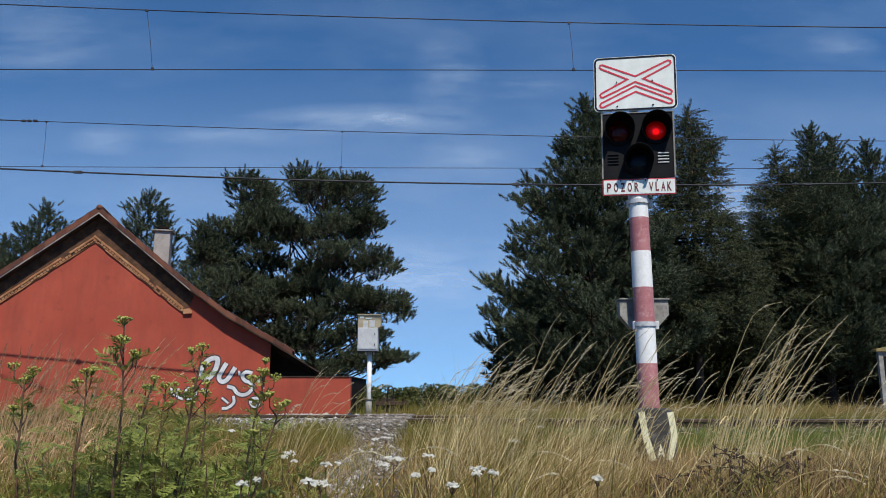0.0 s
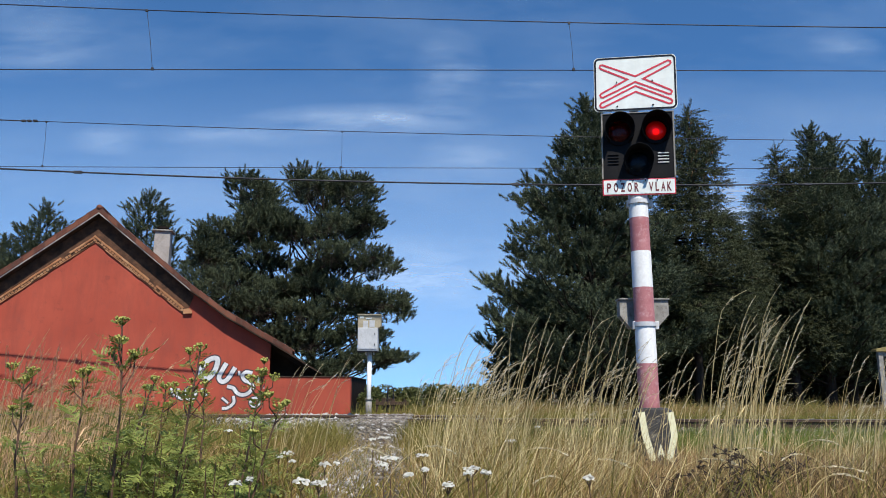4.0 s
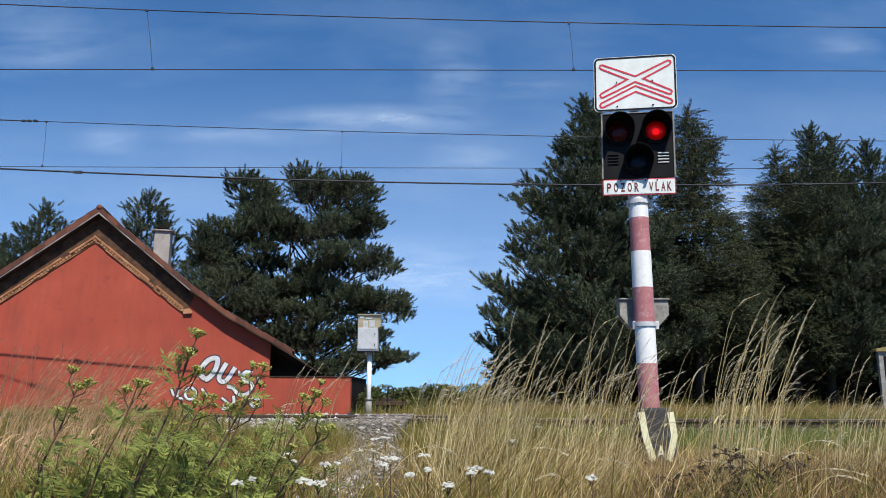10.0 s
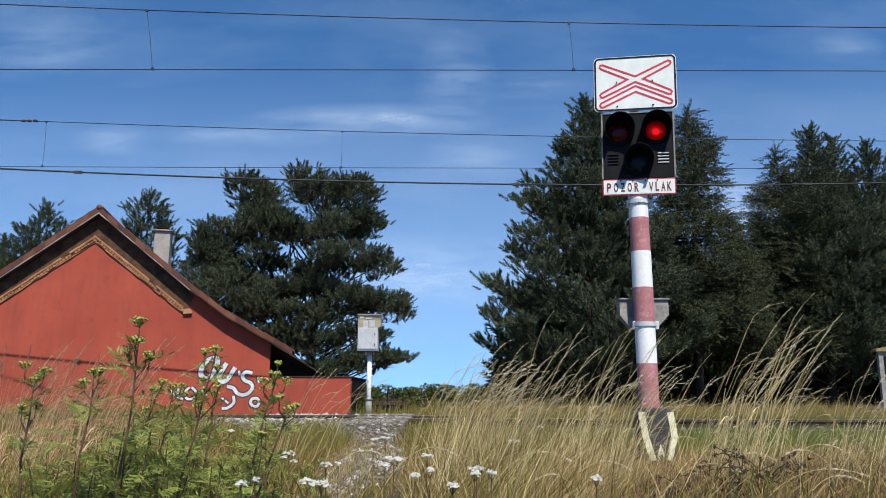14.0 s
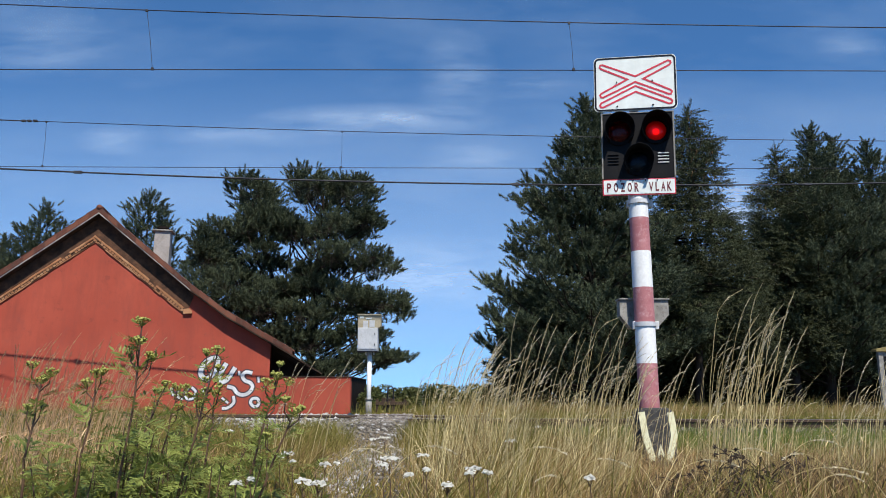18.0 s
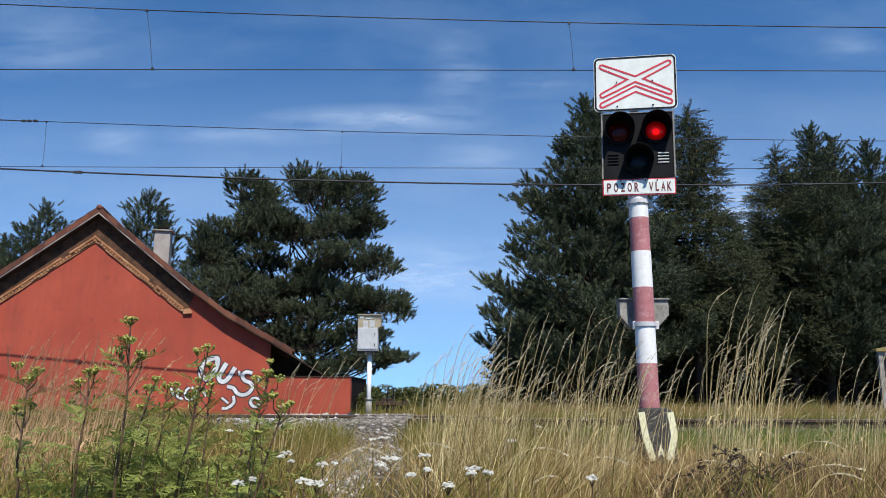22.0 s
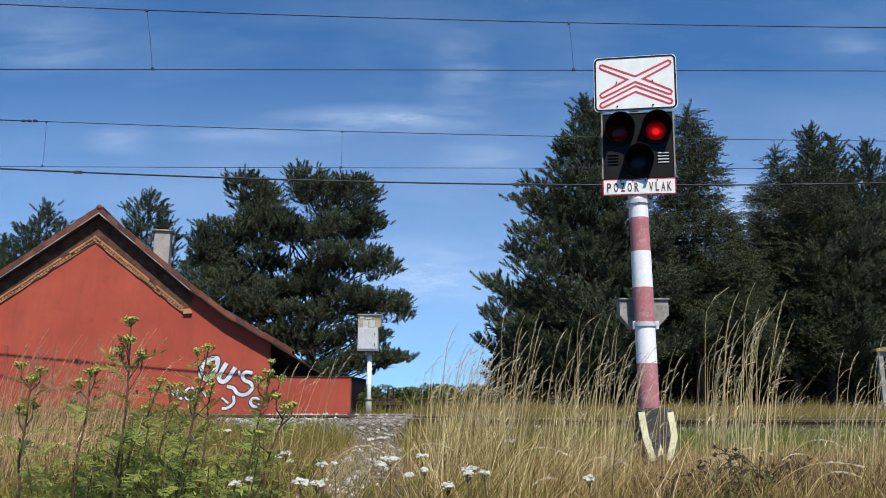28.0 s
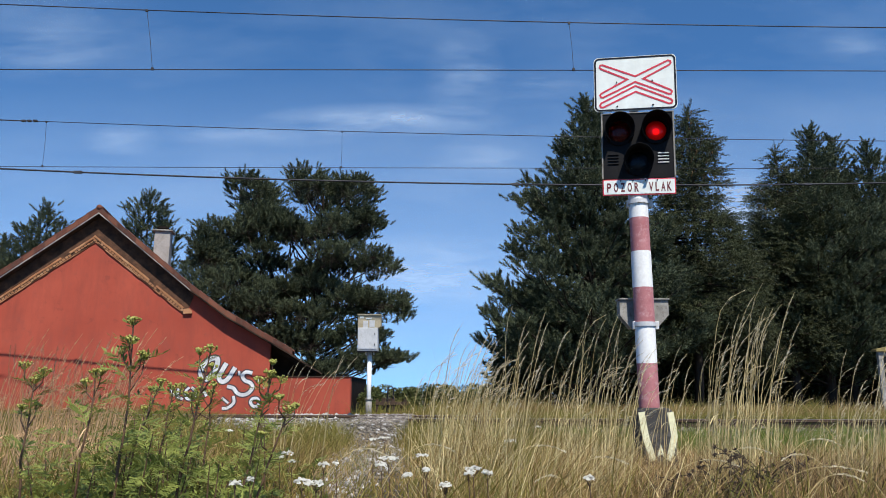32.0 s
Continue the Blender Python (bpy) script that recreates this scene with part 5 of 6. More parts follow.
for i, (bx, by, h, w) in enumerate(((-21.8, 40.0, 10.9, 2.0), (-16.6, 41.0, 11.9, 2.2), (-24.6, 41.0, 9.3, 2.2), (-19.6, 43.0, 8.4, 2.0), (-13.4, 42.0, 9.0, 1.9))):
    build_conifer("pine_tree", bx, by, [(2.0, w, w), (h * 0.6, w * 0.95, w), (h * 0.8, w * 0.85, w * 0.8), (h * 0.9, w * 0.56, w * 0.6), (h * 0.95, w * 0.3, w * 0.25), (h, 0.2, 0.2)], 50 + i, NEEDLES, "dark green pine standing behind the red house", boughs=75, count=7, rise=0.5, size=1.3)


def leaf_cloud(name, centres, radii, count, leaf, mat, seed, parent=None, label="", flat=0.7):
    rng = np.random.default_rng(seed)
    per = count // len(centres)
    out = []
    for c, r in zip(centres, radii):
        o = rng.normal(0, 1, (per, 3))
        o /= np.linalg.norm(o, axis=1)[:, None]
        o *= rng.uniform(0.4, 1.0, (per, 1)) ** 0.5
        p = np.asarray(c) + o * np.array([r, r, r * flat])
        d = o + rng.normal(0, 0.6, o.shape)
        m = frames_for(d, rng)
        l = leaf * rng.uniform(0.6, 1.4, (per, 1, 1))
        t = np.array([(-0.28, 0, 0.3), (0, 0, 0), (0.28, 0, 0.3), (0, 0.05, 1.0)])
        out.append((np.einsum("nij,kj->nki", m, t) * l + p[:, None, :]).reshape(-1, 3))
    v = np.concatenate(out)
    return soup(name, v, np.arange(len(v)).reshape(-1, 4), mat, parent, label)


def build_bush(x, y, h, w, seed):
    rng = np.random.default_rng(seed)
    b = empty("bush", pose(x, y, 0.0))
    tagged(b, "small leafy green bush beyond the crossing", "bush", group="bushes beyond the crossing")
    n = 9
    cs = [(rng.uniform(-w, w) * 0.6, rng.uniform(-w, w) * 0.4, h * rng.uniform(0.25, 0.78)) for _ in range(n)]
    rs = [h * rng.uniform(0.22, 0.34) for _ in range(n)]
    leaf_cloud("leaves", cs, rs, 2200, 0.075 + 0.02 * h, BUSH, seed, b)
    ch = [sweep_arrays(np.array([(0, 0, -0.05), (c[0] * 0.5, c[1] * 0.5, c[2] * 0.6), c]), [0.03, 0.02, 0.008], 5) for c in cs]
    soup("twigs", *gather(ch), BARK, b)


for i, (bx, by, h, w) in enumerate(((-1.25, 27.0, 1.0, 0.9), (-0.35, 29.0, 0.95, 0.9), (0.7, 30.0, 0.85, 1.0), (1.9, 29.0, 0.95, 1.1), (3.0, 27.0, 1.0, 1.0), (-2.35, 26.0, 1.0, 0.7), (-2.30, 23.4, 0.66, 0.4), (-1.95, 22.9, 0.42, 0.4), (-0.9, 36.0, 1.15, 1.3), (0.9, 38.0, 1.15, 1.4), (2.3, 36.0, 1.15, 1.4))):
    build_bush(bx, by, h, w, 80 + i)


# ---- grass ----
patches = []


def blades(name, count, place, h0, h1, width, mat, seed, label, lean=0.25, drift=0.12, seg=3, sway=0.0):
    """Many grass blades as tapering bent ribbons, joined. With sway they are parted into patches that the wind moves."""
    rng = np.random.default_rng(seed)
    x, y, hk = place(rng, count)
    z = np.array([ground_z(a, b) for a, b in zip(x, y)]) - 0.01
    h = rng.uniform(h0, h1, len(x)) * hk
    a = rng.uniform(0, 2 * np.pi, len(x))
    yaw = rng.uniform(-0.9, 0.9, len(x))
    field = 0.22 * np.sin(2.3 * x + 1.1 * y + seed) + 0.20 * np.sin(5.1 * x - 2.7 * y + 2 * seed)
    bx = np.cos(a) * lean * rng.uniform(0.2, 1.0, len(x)) + drift + field
    by = np.sin(a) * lean * rng.uniform(0.2, 1.0, len(x))
    rows = []
    for k in range(seg + 1):
        s = k / seg
        w = width * (1 - s * 0.9) * 0.5 * rng.uniform(0.7, 1.3, len(x)) if k in (0, seg) else width * (1 - s * 0.75) * 0.5
        cx, cy, cz = x + bx * h * s ** 1.8, y + by * h * s ** 1.8, z + h * s * (1 - 0.12 * s)
        rows.append(np.stack([cx - np.cos(yaw) * w, cy - np.sin(yaw) * w, cz], 1))
        rows.append(np.stack([cx + np.cos(yaw) * w, cy + np.sin(yaw) * w, cz], 1))
    v = np.stack(rows, 1).reshape(-1, 3)
    n = 2 * (seg + 1)
    q = np.concatenate([np.array([[2 * k, 2 * k + 1, 2 * k + 3, 2 * k + 2]]) for k in range(seg)])
    f = (np.arange(len(x))[:, None, None] * n + q[None]).reshape(-1, 4)
    if not sway:
        return tagged(soup(name, v, f, mat), label, "grass", kind="stuff")
    cell = np.floor(x / 0.62 + 0.21 * np.floor(y / 0.9)).astype(int) * 100 + np.floor(y / 0.9).astype(int)
    vv, block = v.reshape(len(x), n, 3), (np.arange(0, 1)[:, None, None] * n + q[None])[0]
    for c in np.unique(cell):
        own = cell == c
        mid = np.array([x[own].mean(), y[own].mean(), 0.0])
        part_f = (np.arange(own.sum())[:, None, None] * n + block[None]).reshape(-1, 4)
        ob = soup(name, (vv[own] - mid).reshape(-1, 3), part_f, mat)
        ob.location = mid
        tagged(ob, label, "grass", kind="stuff")
        patches.append((ob, mid, sway, "right" if mid[0] > -1.5 else "left", rng.uniform(0, 6.28)))


def wedge(y0, y1, side=0.66, power=1.0, skip=True, clumps=0, keep=None):
    """Spots over the strip of verge before the tracks, thinner on the path, drawn together in clumps."""
    def place(rng, n):
        y = y0 + (y1 - y0) * rng.random(n) ** power
        x = (rng.random(n) * 2 - 1) * (y * side + 0.4)
        if clumps:
            cx, cy = rng.uniform(-1, 1, clumps), rng.random(clumps)
            k = rng.integers(0, clumps, n)
            yc = y0 + (y1 - y0) * cy[k] ** power
            x, y = cx[k] * (yc * side + 0.3) + rng.normal(0, 0.07, n), yc + rng.normal(0, 0.07, n)
            tall = rng.uniform(0.45, 1.3, clumps)[k]
        ok = np.ones(n, bool)
        tall = tall if clumps else np.ones(n)
        if skip:
            d = np.where(y > 4.4, np.abs(x + 0.68 + 0.10 * np.maximum(6.5 - y, 0)), 9.0)
            ok &= ~((d < 0.18) & (rng.random(n) < 0.93)) & ~((d < 0.27) & (rng.random(n) < 0.5))
        ok &= np.hypot(x - POLE[0], y - POLE[1]) > 0.2
        if keep is not None:
            ok &= keep(x, y, rng.random(n))
        x, y, tall = x[ok], y[ok], tall[ok]
        lane = np.interp(x / y * 1318, [-235, -165, -75, -25], [1.0, 0.30, 0.22, 1.0])
        return x, y, tall * (0.75 + 0.5 * rng.random(len(x))) * np.where(y < 8.2, lane, 1.0)
    return place


def low_there(x, y, r):
    """Thin the grass before the signal's foot and over the open verge beside it."""
    bearing = x / y * 1318
    foot = (bearing > 310) & (bearing < 450) & (y > 3.9) & (y < 7.4)
    open_verge = (bearing > 400) & (y > 5.6)
    far_right = (bearing > 590) & (y < 5.6)
    return ~(foot & (r < 0.86)) & ~(open_verge & (r < 0.88)) & ~(far_right & (r < 0.45))


left_side = lambda x, y, r: (x < -0.9) | (r < 0.25)
right_side = lambda x, y, r: ((x > -0.2) | (r < 0.6)) & low_there(x, y, r)
middle = lambda x, y, r: (((x / y * 1318 > -40) & (x / y * 1318 < 300)) | (r < 0.06)) & low_there(x, y, r * 0.8)


def sloped(place, top):
    """The same spots, with heights that let what lies behind show: top is the height at 4 m."""
    def again(rng, n):
        x, y, h = place(rng, n)
        return x, y, h * np.clip(top * (4.0 / y) ** 0.9, 0.3, 1.2)
    return again


def rising(place):
    """The same spots, low beside the path and rising to the right."""
    def again(rng, n):
        x, y, h = place(rng, n)
        return x, y, h * np.clip(0.35 + (x / y * 1318 + 50) / 170, 0.35, 1.0) * np.interp(x / y * 1318, [60, 150], [1.0, 0.70])
    return again


def lowered(place, start, full, k):
    """The same spots, kept low from one bearing to the next so that the red wall shows down to its foot."""
    def again(rng, n):
        x, y, h = place(rng, n)
        return x, y, h * np.interp(x / y * 1318, [start, full, -60, 40], [1.0, k, k, 1.0])
    return again


FESCUE_SIDE = lambda x, y, r: (x / y * 1318 > np.where(y < 5.5, -30, 60)) & (r < np.interp(x / y * 1318, [-30, 150, 330], [0.35, 0.8, 1.0]))
blades("straw_grass", 6000, sloped(wedge(3.6, 9.4, keep=right_side), 0.9), 0.14, 0.38, 0.0065, STRAW, 1, "dense dry straw coloured grass on the verge", 0.8, 0.2)
blades("reddish_fescue", 15000, sloped(wedge(3.7, 7.4, clumps=420, keep=FESCUE_SIDE), 0.9), 0.16, 0.40, 0.0040, FESCUE, 36, "fine reddish brown fescue in the verge", 0.55, 0.2, sway=0.26)
blades("straw_tufts", 4700, sloped(wedge(3.9, 7.5, clumps=240, keep=right_side), 0.95), 0.26, 0.56, 0.0052, STRAW, 2, "tufts of dry straw grass on the verge", 0.6, 0.25, sway=0.34)
blades("tall_straw", 3800, rising(wedge(5.2, 9.4, clumps=240, keep=middle)), 0.34, 0.84, 0.0042, STRAW, 12, "taller dry grass beside the path", 0.55, 0.26, sway=0.42)
blades("tall_green", 12500, rising(wedge(5.0, 9.4, clumps=260, keep=middle)), 0.28, 0.62, 0.0058, GREENGRASS, 16, "taller green grass beside the path", 0.5, 0.2, sway=0.38)
blades("green_grass", 11500, sloped(wedge(3.6, 9.6, keep=low_there), 1.0), 0.12, 0.34, 0.0085, GREENGRASS, 3, "green grass between the straw", 0.6, 0.12)
blades("green_undergrowth", 12000, sloped(wedge(3.6, 9.4, keep=left_side, clumps=380), 1.0), 0.16, 0.38, 0.008, GREENGRASS, 4, "green undergrowth among the weeds", 0.6, 0.1)
blades("verge_straw", 3600, lowered(wedge(6.6, 9.6, keep=lambda x, y, r: (x / y * 1318 < -215) & (x > -7)), -430, -330, 0.55), 0.26, 0.60, 0.0065, STRAW, 13, "dry grass along the track before the house", 0.6, 0.12, sway=0.3)
blades("verge_green", 16000, lowered(wedge(6.6, 9.6, keep=lambda x, y, r: (x / y * 1318 < -215) & (x > -7)), -430, -330, 0.58), 0.24, 0.54, 0.0085, GREENGRASS, 15, "green grass along the track before the house", 0.5, 0.1)
blades("ramp_weeds", 2600, lambda rng, n: (-0.8 + rng.choice([-1, 1], n) * rng.uniform(0.25, 1.0, n), rng.uniform(8.4, 10.0, n), np.ones(n)), 0.12, 0.30, 0.007, GREENGRASS, 35, "weeds growing through the gravel at the crossing", 0.7, 0.1)
blades("near_grass", 7000, lambda rng, n: (rng.uniform(-6, 6, n), rng.uniform(-5, 2.6, n), np.ones(n)), 0.08, 0.20, 0.012, GREENGRASS, 31, "short grass about the standpoint", 0.7, 0.1)
blades("near_straw", 4000, lambda rng, n: (rng.uniform(-6, 6, n), rng.uniform(-5, 3.0, n), np.ones(n)), 0.08, 0.22, 0.010, STRAW, 32, "short dry grass about the standpoint", 0.8, 0.1)
blades("path_straw", 600, lambda rng, n: (-0.80 + rng.normal(0, 0.30, n), rng.uniform(4.6, 9.3, n), np.ones(n)), 0.08, 0.26, 0.005, STRAW, 38, "dry grass leaning over the gravel path", 1.0, 0.1)
blades("path_weeds", 1100, lambda rng, n: (-0.75 + rng.normal(0, 0.24, n), rng.uniform(4.4, 9.3, n), np.ones(n)), 0.05, 0.14, 0.007, GREENGRASS, 22, "small weeds growing in the gravel path", 0.8, 0.05)
blades("bright_stalks", 2600, wedge(3.7, 6.2, keep=lambda x, y, r: (x / y * 1318 > -60) & ((x / y * 1318 < 450) | (r > 0.6)) & low_there(x, y, r)), 0.24, 0.56, 0.0042, STALK, 33, "bright straw stalks leaning in the verge", 0.9, 0.25, sway=0.4)
blades("pale_stalks", 3100, wedge(4.3, 7.6, clumps=420, keep=lambda x, y, r: (x / y * 1318 > -20) & (x / y * 1318 < 620) & ((x / y * 1318 < 120) | (r < 0.45)) & low_there(x, y, r * 0.9)), 0.30, 0.78, 0.0036, STALK, 24, "pale bleached grass stalks standing in the verge", 0.42, 0.2, sway=0.45)
blades("matted_thatch", 9000, wedge(3.6, 8.0), 0.10, 0.30, 0.005, FESCUE, 14, "flattened dead grass near the ground", 1.8, 0.2)


def strip_place(x0, x1, y0, y1):
    def place(rng, n):
        x, y = rng.uniform(x0, x1, n), rng.uniform(y0, y1, n)
        ok = ~((np.abs(x + 0.72) < 0.32) & (y < 19)) & ~((np.abs(x + 0.9) < 0.42) & (y > 9.5) & (y < 13.2))
        return x[ok], y[ok], 0.7 + 0.6 * rng.random(ok.sum())
    return place


def clumped(x0, x1, y0, y1, clumps):
    """Spots in loose clumps of uneven height."""
    def place(rng, n):
        cx, cy, ch = rng.uniform(x0, x1, clumps), rng.uniform(y0, y1, clumps), rng.uniform(0.4, 1.15, clumps)
        k = rng.integers(0, clumps, n)
        return cx[k] + rng.normal(0, 0.16, n), cy[k] + rng.normal(0, 0.16, n), ch[k] * (0.7 + 0.6 * rng.random(n))
    return place


blades("verge_grass", 17000, strip_place(0.4, 8.5, 7.4, 10.1), 0.10, 0.22, 0.009, LAWN, 5, "short fresh green grass beside the track", 0.4, 0.05, 2)
blades("left_verge_grass", 9000, strip_place(-6, 0.4, 7.4, 10.0), 0.10, 0.26, 0.008, GREENGRASS, 37, "olive green grass along the track", 0.5, 0.05, 2)
blades("shoulder_grass", 9000, strip_place(0.2, 9, 9.3, 10.5), 0.04, 0.12, 0.01, LAWN, 19, "short grass on the shoulder of the track", 0.5, 0.05, 2)
blades("rail_grass", 9500, strip_place(0.7, 10, 10.75, 11.9), 0.22, 0.37, 0.012, GREENGRASS, 25, "green grass grown up between the rails", 0.5, 0.05, 2)
blades("far_verge_grass", 4500, clumped(-0.9, 14, 18.8, 22.0, 260), 0.20, 0.62, 0.012, STRAW, 6, "dry yellow grass beyond the tracks", 0.3, 0.1, 2)
blades("far_green_grass", 15000, clumped(-2.4, 14, 18.8, 24.0, 340), 0.15, 0.55, 0.014, GREENGRASS, 7, "green grass beyond the tracks", 0.4, 0.05, 2)
blades("yard_grass", 7000, strip_place(-12, -2.4, 18.8, 21.8), 0.03, 0.09, 0.014, LAWN, 23, "short grass before the red house", 0.5, 0.05, 2)
blades("track_straw", 8000, strip_place(0.5, 11, 12.3, 18.6), 0.18, 0.42, 0.012, FESCUE, 17, "dry grass overgrowing the farther track", 0.5, 0.05, 2)
blades("track_grass", 12000, lowered(strip_place(-11, -1.7, 12.2, 18.8), -460, -330, 0.3), 0.14, 0.32, 0.013, GREENGRASS, 18, "grass overgrowing the track before the house", 0.5, 0.05, 2)
blades("track_weeds", 9000, lowered(strip_place(-9, 11, 12.2, 18.4), -460, -330, 0.3), 0.12, 0.36, 0.012, GREENGRASS, 8, "sparse grass growing in the ballast", 0.5, 0.05, 2)


def stalk_arrays(rng, n, h, spread, bend, thick, head):
    """Stalks of tall grass, cut at half height: the lower stems, and the upper stems with seed heads about the joint."""
    lower, upper, seeds, leaves = [], [], [], []
    cut = 0.48 * h
    for _ in range(n):
        hh = h * rng.uniform(0.60, 1.08)
        a, r = rng.uniform(0, 6.28), spread * math.sqrt(rng.random())
        x0, y0 = r * math.cos(a), r * math.sin(a)
        bx, by = bend * rng.uniform(-0.3, 2.4) + 0.16 * x0 / max(spread, 0.01), rng.normal(0, 0.10)
        nod = rng.uniform(0.01, 0.06) if rng.random() < 0.75 else rng.uniform(0.07, 0.14)
        def at(z):
            s = max(z, 0.0) / hh
            return np.array([x0 * (1 + 0.5 * s) + bx * s ** 2.2 * hh * 0.5, y0 * (1 + 0.4 * s) + by * s ** 2 * hh, z * (1 - 0.05 * s)])
        lz = np.linspace(-0.02, cut, 4)
        lower.append(sweep_arrays(np.array([at(z) for z in lz]), thick * np.linspace(1.1, 0.9, 4), 3))
        uz = np.linspace(cut, hh, 7)
        up = np.array([at(z) for z in uz]) - (0, 0, cut)
        tail = np.clip((np.linspace(0, 1, 7) - 0.55) / 0.45, 0, 1) ** 2
        up[:, 0] += tail * hh * nod
        up[:, 2] -= tail * hh * nod * 0.35
        upper.append(sweep_arrays(up, thick * np.linspace(0.9, 0.45, 7), 3))
        # seed head
        m = int(64 * head)
        L = 0.23 * hh * rng.uniform(0.8, 1.2)
        cum = np.concatenate([[0], np.cumsum(np.linalg.norm(np.diff(up, axis=0), axis=1))])
        tot = cum[-1]
        q = tot - L * (1 - rng.random(m) ** 0.9)
        pos = np.stack([np.interp(q, cum, up[:, j]) for j in range(3)], 1)
        tip = up[-1] - up[-2]
        tip /= np.linalg.norm(tip)
        d = tip + rng.normal(0, 0.065, (m, 3))
        mm = frames_for(d, rng)
        k = (tot - q) / L
        l = (0.011 + 0.007 * np.sin(np.pi * np.clip(k, 0.05, 1)))[:, None, None] * rng.uniform(0.7, 1.2, (m, 1, 1))
        t = np.array([(-0.06, 0, 0.35), (0, 0, 0), (0.06, 0, 0.35), (0, 0, 1.35)])
        off = rng.normal(0, 1.0, (m, 1, 3)) * (0.0012 + 0.0018 * np.sin(np.pi * np.clip(k, 0, 1)))[:, None, None]
        seeds.append(((np.einsum("nij,kj->nki", mm, t) * l + pos[:, None, :] + off).reshape(-1, 3), np.arange(4 * m).reshape(-1, 4)))
        # a dry leaf
        if rng.random() < 0.55:
            zb = rng.uniform(0.15, 0.9) * cut
            p = at(zb)
            s = np.linspace(0, 1, 4)
            ll, ax = rng.uniform(0.14, 0.30), rng.normal(0.4, 1.0)
            line = p + np.stack([s * ll * 0.55 * math.cos(ax), s * ll * 0.55 * math.sin(ax), ll * (0.9 * s - 0.75 * s ** 2)], 1)
            w = 0.0035 * (1 - s * 0.9)
            sd = np.array([-math.sin(ax), math.cos(ax), 0.2])
            v = np.stack([line - sd * w[:, None], line + sd * w[:, None]], 1).reshape(-1, 3)
            leaves.append((v, np.array([(0, 1, 3, 2), (2, 3, 5, 4), (4, 5, 7, 6)])))
    return gather(lower + leaves), gather(upper), gather(seeds), cut


tufts = []


def tuft_kind(seed, n, h, spread, bend, thick, head, mats, name, label):
    rng = np.random.default_rng(seed)
    lo, up, se, cut = stalk_arrays(rng, n, h, spread, bend, thick, head)
    return dict(lo=lo, up=up, se=se, cut=cut, mats=mats, name=name, label=label, meshes=None)


def place_tuft(kind, x, y, yaw, size, drive, phase, amount):
    """A tuft of tall grass: its stems, with the upper part jointed half-way up."""
    if kind["meshes"] is None:
        a = soup(kind["name"], *kind["lo"], kind["mats"][0])
        b = tagged(soup("upper_stalk", *kind["up"], kind["mats"][0], a), kind="stuff")
        c = tagged(soup("seed_head", *kind["se"], kind["mats"][1], b), kind="stuff")
        kind["meshes"] = (a.data, b.data, c.data)
    else:
        a = new(kind["name"], kind["meshes"][0])
        b = tagged(new("upper_stalk", kind["meshes"][1]), kind="stuff")
        b.parent = a
        c = tagged(new("seed_head", kind["meshes"][2]), kind="stuff")
        c.parent = b
    a.scale = (size, size, size)
    tagged(a, kind["label"], "grass tuft", group="tall grass tufts")
    tufts.append((a, b, x, y, ground_z(x, y), yaw, kind["cut"], drive, phase, amount))


TALL = [tuft_kind(100 + k, 4, 1.2, 0.10, 0.06, 0.0025, 0.8, (STALK, SEED), "grass_tuft", "tall pale dry grass with feathery seed heads") for k in range(8)]
FINE = [tuft_kind(120 + k, 4, 0.95, 0.12, 0.10, 0.0021, 0.6, (STALK, SEED), "grass_tuft", "slender dry grass stalks with small seed heads") for k in range(3)]
RUSTY = [tuft_kind(140 + k, 4, 0.95, 0.14, 0.08, 0.0021, 0.5, (RUSTGRASS, RUSTGRASS), "grass_tuft", "fine reddish dry grass before the red wall") for k in range(3)]


def spot(bearing, d):
    """Sideways place of a spot at the distance d, by its bearing (slope in 1318ths)."""
    return bearing / 1318 * d


trng = np.random.default_rng(77)
for lo, hi, n, d0, d1, s0, s1, kinds in (
        (440, 550, 11, 4.7, 5.6, 1.02, 1.20, TALL), (360, 460, 7, 5.0, 6.2, 0.82, 1.0, TALL), (112, 350, 17, 4.7, 6.4, 0.75, 1.15, TALL),
        (560, 680, 3, 5.0, 6.4, 0.66, 0.8, TALL), (670, 800, 8, 4.6, 6.2, 0.74, 0.92, TALL), (-60, 120, 12, 5.2, 7.6, 0.72, 0.98, FINE),
        (30, 330, 24, 4.1, 7.8, 0.42, 0.95, FINE), (330, 780, 26, 4.1, 7.2, 0.42, 0.68, FINE), (-300, -140, 9, 4.6, 7.0, 0.6, 1.15, FINE), (-15, 110, 20, 4.7, 6.6, 0.8, 1.22, FINE), (-800, -580, 56, 3.9, 5.4, 0.80, 1.15, RUSTY),
        (-560, -300, 3, 4.2, 5.4, 0.65, 0.85, RUSTY)):
    for k in range(n):
        d = trng.uniform(d0, d1)
        x = spot(trng.uniform(lo, hi), d)
        if abs(x - path_x(d)) < 0.3 or math.hypot(x - POLE[0], d - POLE[1]) < 0.25 or (315 < x / d * 1318 < 425 and d < 7.0 and trng.random() < 0.8):
            continue
        place_tuft(kinds[int(trng.integers(0, len(kinds)))], x, d, trng.uniform(-35, 35), trng.uniform(s0, s1), "right" if x > -1.6 else "left", trng.uniform(0, 6.28), trng.uniform(0.75, 1.2))


